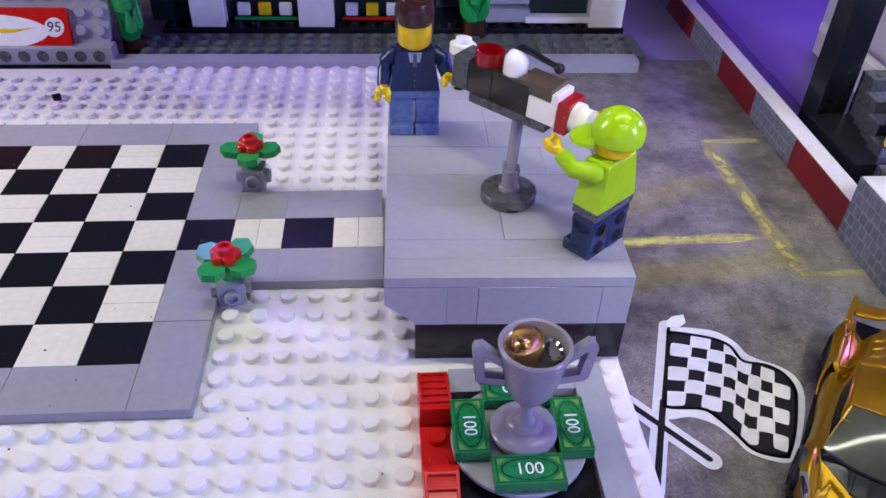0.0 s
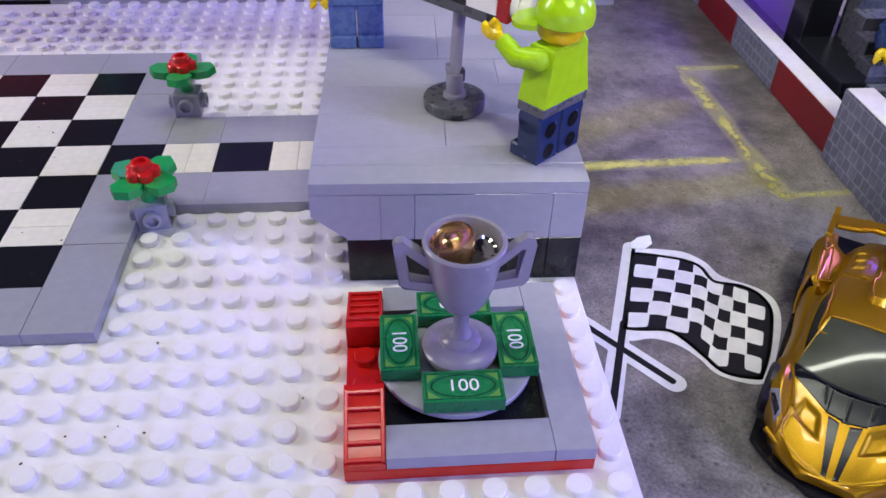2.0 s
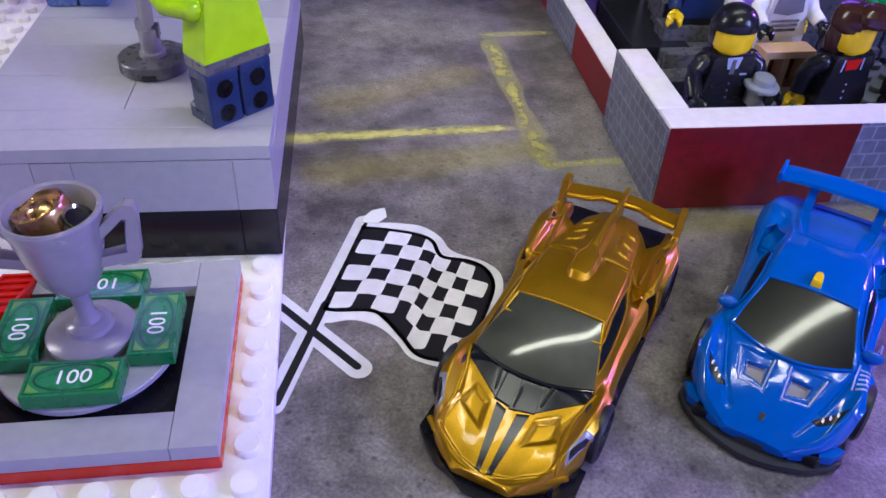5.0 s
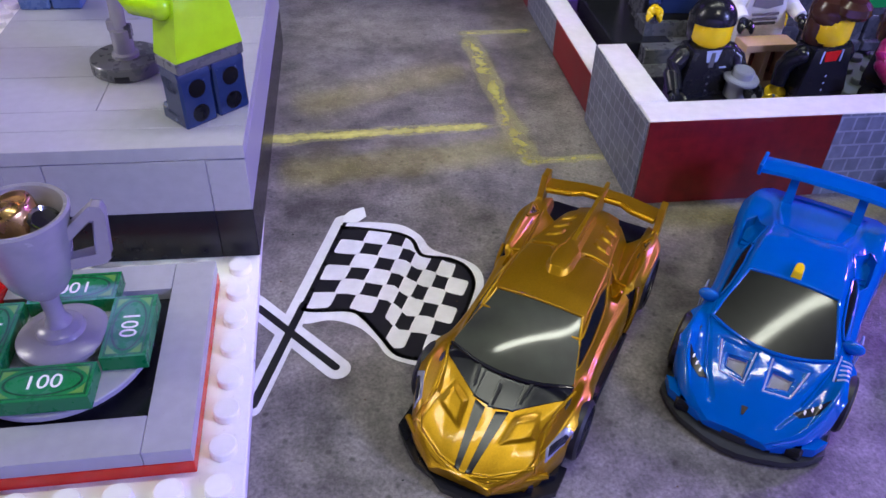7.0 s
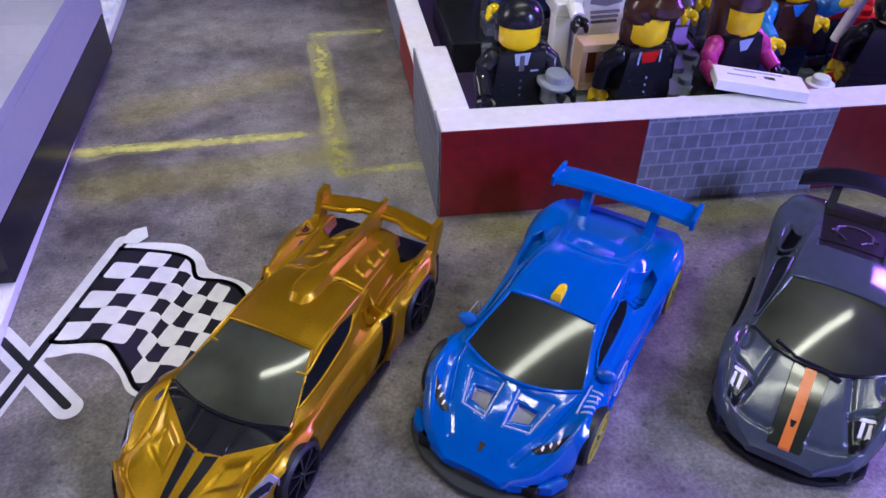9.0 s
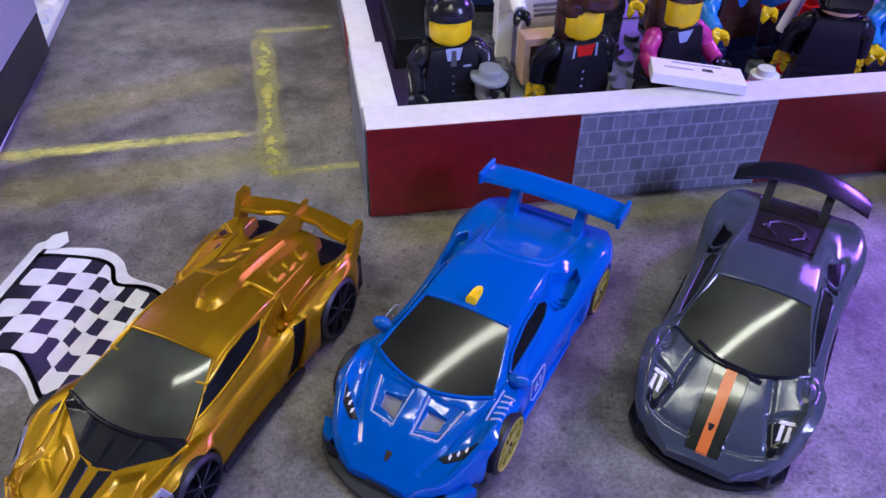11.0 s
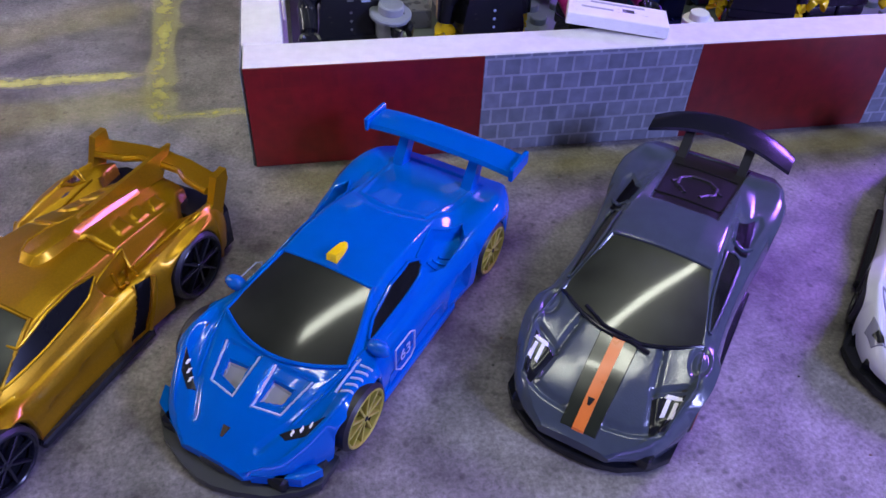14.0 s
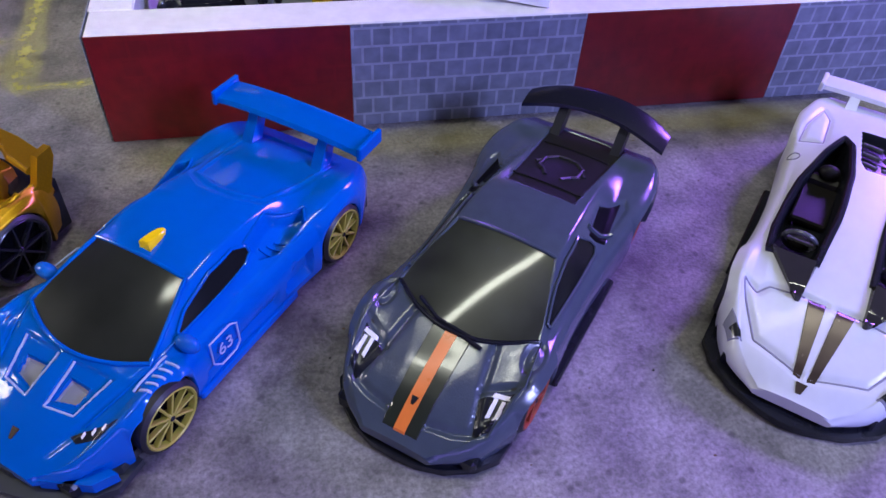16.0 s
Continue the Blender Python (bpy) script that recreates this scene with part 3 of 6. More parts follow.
# ---- flowers ----
def flower(at, label, turn):
    t = thing("toy_flower", label, "flower", at=at, group="flowers by the path")
    s = Shape().box(-4, 4, -4, 4, 0, 7.6, GREY, 0.25)
    for a in (0, 90, 180, 270):
        T = MM(0, 0, 3.9, 0, 0, a) @ MM(0, -4, 0, 90, 0, 0)
        s.lathe([(2.4, -0.05), (2.4, 1.5), (2.2, 1.7), (1.5, 1.7), (1.5, 0.6), (0, 0.6)], GREY, T, 20)
    part("holder_brick", s, t, "grey brick with side studs")
    part("stem", Shape().cyl(2.0, 7.5, 12.8, GREEN, None, 16), t)
    g = Shape().cyl(3.3, 11.6, 14.6, GREEN, None, 20)
    for a in range(4):
        pts = [(2.0, -2.0), (5.0, -3.7), (8.4, -3.2), (10.2, 0), (8.4, 3.2), (5.0, 3.7), (2.0, 2.0)]
        g.prism(pts, 0, 2.3, GREEN, MM(0, 0, 12.2, 0, 0, turn + 90 * a) @ MM(0, 0, 0, 0, -6, 0))
    part("leaves", g, t, "four green plastic leaves")
    f = Shape()
    for k in range(5):
        a = 2 * math.pi * k / 5
        f.cyl(1.9, 14.5, 17.2, RED, MM(2.6 * math.cos(a), 2.6 * math.sin(a), 0), 14, 0.4)
    f.lathe([(3.0, 14.5), (3.0, 17.0), (2.6, 17.4), (2.5, 18.9), (2.2, 19.2), (1.5, 19.2), (1.4, 18.2), (0, 18.2)], RED, None, 24)
    part("blossom", f, t, "red plastic blossom")
    return t


flower(place(-52, 140, 3.3, 0, 0, 0), "red toy flower with green leaves on a grey brick", 45 + 45)
flower(place(-52.5, 85, 0.1, 0, 0, 12), "red toy flower with green leaves beside the path", 45)


# ---- toy figures, one mesh each, face to -y ----
def figure(name, label, at, torso, legs, head, hair, arms=None, hand=None, arm_l=(0, 20), arm_r=(0, 20), top="hair", hips=None, extra=None, turn=0, group="toy figures", category="toy figure"):
    s = Shape()
    arms, hand, hips = arms or torso, hand or head, hips or legs
    for sx in (-1, 1):
        # leg with foot, knee round and back holes, their shade painted as black discs
        x0, x1 = (0.25, 7.85) if sx > 0 else (-7.85, -0.25)
        s.box(x0, x1, -3.3, 3.4, 1.6, 11.0, legs, 0.5)
        s.box(x0, x1, -5.2, 3.4, 0, 3.6, legs, 0.45)
        s.cyl(3.45, x0, x1, legs, MM(0, 0, 10.6, 90, 0, 90), 24, 0.3)
        for zz in (2.9, 8.4):
            s.lathe([(2.15, 0), (2.35, 0.05), (2.35, 0.10), (2.0, 0.12), (1.9, -1.6), (0, -1.6)], BLACK if legs is BLACK else legs, MM((x0 + x1) / 2, 3.36, zz, -90, 0, 0), 18)
            s.lathe([(1.95, 0.13), (0, 0.13)], BLACK, MM((x0 + x1) / 2, 3.36, zz, -90, 0, 0), 18)
    s.box(-7.9, 7.9, -3.9, 3.9, 12.4, 15.0, hips, 0.3)
    s.box(-2.0, 2.0, -2.6, 2.6, 10.6, 12.6, hips, 0.3)
    # torso, tapering up
    b, t = (7.8, 3.95), (5.6, 3.55)
    vs = [(-b[0], -b[1], 15), (b[0], -b[1], 15), (b[0], b[1], 15), (-b[0], b[1], 15), (-t[0], -t[1], 27.4), (t[0], -t[1], 27.4), (t[0], t[1], 27.4), (-t[0], t[1], 27.4), (-t[0] + .5, -t[1] + .5, 27.9), (t[0] - .5, -t[1] + .5, 27.9), (t[0] - .5, t[1] - .5, 27.9), (-t[0] + .5, t[1] - .5, 27.9)]
    s.add(vs, [(0, 3, 2, 1), (0, 1, 5, 4), (1, 2, 6, 5), (2, 3, 7, 6), (3, 0, 4, 7), (4, 5, 9, 8), (5, 6, 10, 9), (6, 7, 11, 10), (7, 4, 8, 11), (8, 9, 10, 11)], torso)
    s.cyl(3.1, 27.6, 29.2, head, None, 20)
    s.lathe([(3.6, 28.5), (4.6, 28.9), (5.15, 29.9), (5.15, 35.6), (4.6, 36.7), (3.6, 37.1), (0, 37.1)], head, None, 28)
    for sx, (out, fw) in ((-1, arm_r), (1, arm_l)):
        sh = Vector((sx * 6.6, 0, 25.2))
        el = sh + Vector((sx * (2.6 + out * 0.06), -math.sin(radians(fw)) * 4.2, -math.cos(radians(fw)) * 4.6))
        fwd = min(fw + 32, 150)
        wr = el + Vector((sx * (0.5 - out * 0.08), -math.sin(radians(fwd)) * 5.0, -math.cos(radians(fwd)) * 5.0))
        mid1 = sh.lerp(el, 0.5) + Vector((sx * 0.7, 0, 0.4))
        s.ball(2.7, arms, Matrix.Translation(sh), 16, 8)
        s.tube([sh, mid1, el, el.lerp(wr, 0.55), wr], [2.5, 2.45, 2.3, 2.15, 2.0], arms, 14)
        s.ball(2.3, arms, Matrix.Translation(el), 14, 7)
        d = (wr - el).normalized()
        s.tube([wr - d * 0.5, wr + d * 1.4], 1.25, hand, 10)
        c = wr + d * 3.2
        q = d.to_track_quat("Y", "Z").to_matrix().to_4x4()
        ring = []
        for k in range(13):
            a = radians(-90 - 140 + 280 * k / 12)
            ring.append(Vector((1.85 * math.cos(a), 1.85 * math.sin(a), 0)))
        s.tube([c + q.to_3x3() @ p for p in ring], 0.75, hand, 8, None, 1.9)
    s.T = MM(0, 0, 0, 0, 0, turn)
    if top == "hair":
        s.lathe([(5.25, 33.6), (5.6, 34.2), (5.8, 35.6), (5.6, 37.6), (4.6, 39.3), (2.6, 40.1), (0, 40.3)], hair, MM(0, 0.9, 0), 24)
        s.lathe([(5.2, 27.9), (5.6, 28.6), (5.7, 33), (5.2, 34.6)], hair, MM(0, 2.2, 0) @ Matrix.Diagonal((1, 0.72, 1, 1)), 24)
        s.lathe([(4.6, 36.4), (5.2, 37.4), (4.8, 39.2), (3.2, 40.6), (0, 41.0)], hair, MM(0.8, -0.6, 0, 4, 0, 0) @ Matrix.Diagonal((1, 0.92, 1, 1)), 20)
    elif top == "tall":
        s.lathe([(5.3, 30.5), (5.75, 31.4), (5.95, 35.5), (6.0, 39.0), (5.4, 42.0), (4.0, 43.6), (0, 44.0)], hair, MM(0, 1.0, 0, -2, 0, 0), 24)
        s.lathe([(5.0, 35.6), (5.6, 37), (5.8, 40), (5.0, 42.4), (0, 43)], hair, MM(0, -0.3, 0), 24)
    elif top == "long":
        s.lathe([(5.5, 24.5), (6.3, 25.5), (6.5, 31), (6.3, 36), (5.2, 39), (3.0, 40.2), (0, 40.5)], hair, MM(0, 2.9, 0) @ Matrix.Diagonal((1, 0.9, 1, 1)), 24)
        s.lathe([(5.3, 35.2), (5.8, 36.5), (5.3, 38.8), (3.4, 40), (0, 40.3)], hair, MM(0, -0.4, 0), 24)
    elif top == "cap":
        s.ball(6.4, hair, MM(0, 0.6, 33.9) @ Matrix.Diagonal((1, 1.02, 1.05, 1)), 28, 12, -5)
        s.cyl(6.4, 32.2, 34.1, hair, MM(0, 0.6, 0), 28, 0.3)
        pts = [(5.6 * math.cos(a), -4.6 - 6.2 * math.sin(a)) for a in (math.pi * k / 14 for k in range(15))]
        s.prism(pts, 0, 1.1, hair, MM(0, 0, 32.4, 8, 0, 0))
    elif top == "bowl":
        s.ball(5.8, hair, MM(0, 0.5, 34.6, -6, 0, 0) @ Matrix.Diagonal((1, 1.02, 0.98, 1)), 28, 14, -8)
        s.lathe([(5.2, 29.0), (5.5, 29.6), (5.7, 33), (5.6, 35.5)], hair, MM(0, 1.9, 0) @ Matrix.Diagonal((1, 0.78, 1, 1)), 24)
    elif top == "helmet":
        s.ball(6.5, hair, MM(0, 0.4, 33.4), 24, 12, -55)
        s.box(-5.4, 5.4, -6.3, -4.6, 31.5, 35.2, SMOKE, 0.6)
    s.T = Matrix()
    if extra:
        extra(s)
    return thing(name, label, category, at=at, group=group, shape=s)


def suit(s):
    s.prism([(-2.1, 0), (2.1, 0), (0.9, -6.5), (-0.9, -6.5)], 0, 0.12, SURF_SHIRT, MM(0, -3.64, 27.6, 92, 0, 0))
    s.prism([(-0.55, -0.6), (0.55, -0.6), (0.75, -5), (0, -6), (-0.75, -5)], 0, 0.2, DGREY, MM(0, -3.66, 27.6, 92, 0, 0))
    for k in range(3):
        s.cyl(0.35, 0, 0.14, DGREY, MM(0, -3.78, 20.4 - 2 * k, 92, 0, 0), 8)


def neckerchief(s):
    s.prism([(-2.6, 0), (2.6, 0), (1.3, -5.0), (-1.3, -5.0)], 0, 0.12, RED, MM(0, -3.64, 27.0, 92, 0, 0))
    for sx in (-1, 1):
        s.prism([(sx * 2.7, 0.2), (sx * 3.2, 0.2), (sx * 3.4, -5), (sx * 1.4, -6), (sx * 1.4, -5.5), (sx * 2.9, -4.6)], 0, 0.14, SURF_SHIRT, MM(0, -3.64, 27.0, 92, 0, 0))
        s.prism([(sx * 2.2, -8.6), (sx * 4.6, -10), (sx * 4.6, -10.4), (sx * 2.2, -9.0)], 0, 0.14, SURF_SHIRT, MM(0, -3.7, 27.0, 92, 0, 0))
    for k in range(3):
        s.cyl(0.35, 0, 0.14, SURF_SHIRT, MM(0, -3.8, 20 - 2 * k, 92, 0, 0), 8)


SURF_SHIRT = surface("pale_blue_print_and_glint", (0.35, 0.42, 0.60), 0.35)
figure("toy_figure", "toy reporter figure in navy suit on the stage", place(2.6, 134, TOP, 0, 0, 0), NAVY, SANDBLUE, YELLOW, BROWN, top="tall", arm_l=(0, 55), arm_r=(0, 12), extra=suit)
figure("toy_figure", "toy camera operator figure in lime shirt and cap", place(48.4, 70.5, TOP, 0, 0, -140), LIME, NAVY, YELLOW, LIME, top="cap", hips=DGREY, turn=33, arm_l=(0, 92), arm_r=(0, 92))
mic = thing("microphone", "toy microphone with white head held by the reporter", "microphone", at=place(15.6, 123, 50.2, -6, 4, 0))
part("grip", Shape().cyl(1.6, -2, 9, BLACK, None, 14).cyl(2.2, 0, 3, BLACK, None, 14), mic, "black grip")
s = Shape().lathe([(2.6, 8.5), (3.9, 9.2), (4.0, 11.8), (3.8, 12.0)], WHITE, None, 24)
stud(s, 0, 0, 12.0, WHITE)
part("head", s, mic, "white round head with stud")

# ---- the studio camera ----
tv = thing("studio_camera", "toy studio camera on a round dark grey foot on the stage", "camera", at=place(28, 93, TOP))
s = Shape().lathe([(7.6, 0), (8.0, 0.4), (8.0, 2.9), (7.7, 3.2)], DGREY, None, 40)
s.box(-1.6, 1.6, -8.2, -6.4, 0.3, 1.6, BLACK, 0.1)
part("foot", s, tv, "round dark grey foot")
s = Shape().lathe([(3.0, 3.2), (3.0, 4.0), (2.3, 4.3), (2.3, 9.6), (1.6, 9.8)], SILVER, None, 24)
s.box(1.0, 2.5, -1.2, 1.2, 7.5, 10.5, DGREY, 0.2)
s.box(-2.4, -0.6, -1.1, 1.1, 9.5, 11.8, SILVER, 0.2)
part("socket", s, tv)
part("pole", Shape().tube([(0, 0, 9.5), (0.8, 0.3, 27.6)], 1.6, SILVER, 16), tv)
# body, local x to the lens, set on the pole
B = place(0.8, 0.3, 26.6, 0, -3, 139)


def cam_part(name, shape, label):
    return part(name, shape, tv, label, at=B)


cam_part("mount_plate", Shape().box(-10, 14, -3.9, 3.9, 0, 2.6, DGREY), "dark grey plate")
cam_part("body", Shape().box(-4, 7.4, -4, 4, 2.7, 11.2, SMOKE, 0.3).box(7.5, 15, -4, 4, 2.7, 11.2, SMOKE, 0.3), "smoked dark clear body")
cam_part("lens_hood", Shape().prism([(15, 4), (19.6, 4.4), (19.6, -4.4), (15, -4)], 2.9, 11.8, DGREY), "grey lens hood")
cam_part("rear_block", Shape().box(-12.6, -4.1, -4, 4, 2.7, 9.0, WHITE).box(-12.6, -10.6, -4, 4, 9.0, 11.6, WHITE), "white rear block")
cam_part("clear_block", Shape().box(-10.5, -0.4, -3.9, 3.9, 9.1, 12.6, surface("smoked_brown_plastic", (0.10, 0.075, 0.055), 0.1), 0.3), "smoked clear block")
cam_part("red_collar", Shape().box(-16.0, -12.7, -4.2, 4.2, 1.8, 10.2, surface("deep_red_plastic", (0.38, 0.012, 0.010), 0.25)), "dark red collar")
cam_part("eyepiece", Shape().lathe([(3.9, 0), (3.9, 1.8), (3.2, 2.0), (3.2, 4.4), (2.6, 4.6)], WHITE, MM(-16.0, 0, 5.9, 0, -90, 0), 28), "white round eyepiece")
cam_part("red_light", Shape().lathe([(3.9, 11.7), (3.9, 16.0), (3.5, 16.2), (3.2, 13.0), (0, 13.0)], REDCLEAR, MM(11.2, 0, -1.2), 28), "clear red round lamp")
cam_part("dome", Shape().lathe([(3.2, 11.5), (3.2, 14.6), (3.0, 15.8), (2.2, 17.2), (1.1, 17.8), (0, 18.0)], WHITE, MM(3.0, 0, -0.4), 28), "white dome with lever")
cam_part("lever", Shape().tube([(3.6, -0.6, 16.6), (2.4, -0.9, 17.8), (0, -1.3, 17.6), (-8.0, -1.5, 16.2)], [1.1, 1.1, 0.85, 0.75], BLACK, 10).ball(1.4, BLACK, MM(-8.6, -1.5, 16.0), 14, 8), "black lever handle")


# ---- chequered flag sticker ----
flag = thing("flag_sticker", "crossed chequered flag sticker, black and white, on the mat", "sticker")
# eight columns of the cloth: place of the top check, step down to the next row
FLAG = ((77.8, 65.4, -1.78, -4.40), (82.9, 63.9, -1.80, -4.17), (87.4, 62.4, -1.80, -4.22), (90.9, 60.9, -1.65, -4.22), (93.8, 57.8, -1.93, -4.03), (97.3, 56.9, -2.27, -4.45), (98.5, 55.2, -1.63, -4.32), (102.5, 53.2, -1.82, -4.23))
CHECKS = {0: (1, 3), 1: (0, 2, 4, 6), 2: (1, 3, 5, 7), 3: (0, 2, 4, 6), 4: (1, 3, 5, 7), 5: (0, 2, 4, 6), 6: (5, 7)}


def flag_at(c, r):
    """Place on the waving cloth: c columns along the fly, r rows down."""
    c = min(max(c, -0.8), 7.8)
    k = min(int(max(c, 0)), 6)
    f = c - k
    a, b = FLAG[k], FLAG[k + 1]
    q = [a[n] + (b[n] - a[n]) * f for n in range(4)]
    return Vector((q[0] + r * q[2], q[1] + r * q[3]))


def smooth_loop(pts, n=6):
    """Closed soft curve through a few corners."""
    out, m = [], len(pts)
    for i in range(m):
        a, b, c, d = (Vector(pts[(i + k - 1) % m]) for k in range(4))
        for j in range(n):
            t = j / n
            out.append(0.5 * (2 * b + (c - a) * t + (2 * a - 5 * b + 4 * c - d) * t * t + (3 * b - a - 3 * c + d) * t ** 3))
    return out


def flat(pts, z, m):
    return Shape().prism([(p[0], p[1]) for p in pts], z - 0.04, z, m)


def ribbon(a, b, w, z, m, s=None):
    a, b = Vector(a), Vector(b)
    d = (b - a).normalized()
    n = Vector((-d.y, d.x)) * w
    pts = [a + n + d * 0, *[b + (n * math.cos(t) + d * w * math.sin(t)) for t in (math.pi * k / 10 for k in range(11))], *[a - (n * math.cos(t) + d * w * math.sin(t)) for t in (math.pi * k / 10 for k in range(11))]]
    s = s or Shape()
    s.prism([(p.x, p.y) for p in pts], z - 0.04, z, m)
    return s


film = smooth_loop([(73.6, 69.8), (78.5, 70.4), (83.3, 69.9), (89.0, 68.2), (92.9, 63.9), (94.6, 59.2), (97.0, 56.9), (102.2, 53.8), (105.2, 49.4), (104.6, 42.9), (100.2, 33.6), (94.0, 24.0), (90.0, 21.8), (82.7, 25.0), (79.8, 30.3), (76.4, 34.6), (71.1, 37.1), (65.0, 36.8), (62.6, 41.0), (68.0, 54.0)])
part("white_film", flat(film, GROUND + 0.08, STICKWHITE), flag)
s = ribbon((55.4, 15.5), (75.0, 71.2), 2.3, GROUND + 0.085, STICKWHITE)
ribbon((54.6, 44.2), (71.9, 23.4), 2.7, GROUND + 0.09, STICKWHITE, s)
part("white_pole_film", s, flag)
s = ribbon((56.0, 16.0), (65.4, 42.6), 0.85, GROUND + 0.13, STICKBLACK)
ribbon((55.8, 42.6), (71.6, 23.8), 0.85, GROUND + 0.135, STICKBLACK, s)
ribbon((65.2, 42.0), (75.6, 71.0), 0.45, GROUND + 0.14, STICKBLACK, s)
part("black_pole", s, flag)
ink = smooth_loop([(66.4, 44.0), (74.0, 66.6), (75.3, 68.4), (82.4, 66.8), (87.9, 64.8), (90.9, 62.0), (91.8, 57.8), (93.2, 55.8), (98.6, 54.2), (102.0, 51.0), (102.9, 45.8), (101.0, 40.1), (96.6, 31.1), (92.4, 24.6), (90.6, 23.6), (84.2, 25.7), (81.2, 31.0), (78.2, 36.5), (75.0, 39.6), (66.2, 40.6)])
part("black_cloth", flat(ink, GROUND + 0.15, STICKBLACK), flag)
for r, cols in CHECKS.items():
    for c in cols:
        loop = []
        for k in range(20):
            a = 2 * math.pi * k / 20
            ca, sa = math.cos(a), math.sin(a)
            loop.append(flag_at(c + 0.57 * math.copysign(abs(ca) ** 0.28, ca), r + 0.56 * math.copysign(abs(sa) ** 0.28, sa)))
        part("white_check", Shape().prism([(p.x, p.y) for p in loop], GROUND + 0.16, GROUND + 0.20, STICKWHITE), flag)
s = Shape()
for a, b in zip(ink, ink[1:] + ink[:1]):
    ribbon(a, b, 0.5, GROUND + 0.24, STICKBLACK, s)
part("black_border", s, flag)
tipf = Shape()
tipf.add([(74.6, 70.6, GROUND + 0.25), (78.2, 70.0, GROUND + 0.25), (80.6, 71.4, GROUND + 1.0), (80.2, 73.4, GROUND + 2.4), (77.0, 73.6, GROUND + 1.6), (75.0, 72.6, GROUND + 0.5)], [(0, 1, 2, 3, 4, 5)], STICKWHITE)
tipf.add([(75.0, 72.6, GROUND + 0.45), (77.0, 73.6, GROUND + 1.55), (78.2, 70.0, GROUND + 0.22), (74.6, 70.6, GROUND + 0.22)], [(0, 1, 2, 3)], STICKBLACK)
part("curled_corner", tipf, flag, "white corner curling up")

# ---- the barrier walls ----
WT = 21.0


FRONT = place(148.4, 71.3, 0, 0, 0, -0.45) @ place(-148.4, -71.3, 0)
xs = [148.4, 197.2, 245.2, 292.4, 341, 390]


def long_barrier(name, label, x0, x1, y0, y1, z1):
    t = thing(name, label, "barrier", group="barriers round the arena")
    part("beam", Shape().box(x0, x1, y0, y1, GROUND + 0.02, z1, PAINTWHITE, 0.35), t, "white painted beam")
    return t


front = long_barrier("barrier_wall", "white barrier beam faced with red and grey brick cards", 148.4, 390, 71.3, 80.6, WT)
for k in range(5):
    red = k % 2 == 0
    part("card", Shape().box(xs[k] + 0.02, xs[k + 1] - 0.02, 71.0, 71.28, GROUND + 0.1, WT - 0.15, REDBRICK if red else BRICK, 0.04), front, "dark red card" if red else "grey brick print card")
front.matrix_basis = FRONT
corner = long_barrier("barrier_wall", "short white barrier beam faced with grey brick print", 148.1, 156.6, 80.9, 114.0, WT)
part("card", Shape().box(147.8, 148.08, 71.5, 113.9, GROUND + 0.1, WT - 0.15, BRICK_SIDE, 0.05), corner, "grey brick print card")
low = long_barrier("barrier_wall", "low white barrier beam faced with red and brick cards", 149.6, 157.2, 114.2, 358, 9.4)
ys = [114.2, 158.5, 198, 238, 278, 318, 358]
for k in range(6):
    red = k % 2 == 0
    part("card", Shape().box(149.3, 149.58, ys[k] + 0.02, ys[k + 1] - 0.02, GROUND + 0.1, 9.25, REDPAPER if red else BRICK_SIDE, 0.04), low, "dark red card" if red else "grey brick print card")


# ---- toy cars: local x to the nose, y to its left, millimetres ----
from mathutils.bvhtree import BVHTree

ST = (37, 36, 33.5, 30, 25, 20, 15, 10, 4, -3, -10, -16, -22, -28, -33, -36, -37)


def inside(px, py, poly):
    """Signed distance to an outline, positive inside it."""
    d = np.full(px.shape, 1e9)
    ins = np.zeros(px.shape, bool)
    n = len(poly)
    for i in range(n):
        (ax, ay), (bx, by) = poly[i], poly[(i + 1) % n]
        ex, ey = bx - ax, by - ay
        t = np.clip(((px - ax) * ex + (py - ay) * ey) / (ex * ex + ey * ey + 1e-9), 0, 1)
        d = np.minimum(d, np.hypot(px - ax - t * ex, py - ay - t * ey))
        cross = ((ay > py) != (by > py)) & (px < ex * (py - ay) / (ey + (1e-9 if abs(ey) < 1e-9 else 0)) + ax)
        ins ^= cross
    return np.where(ins, d, -d)


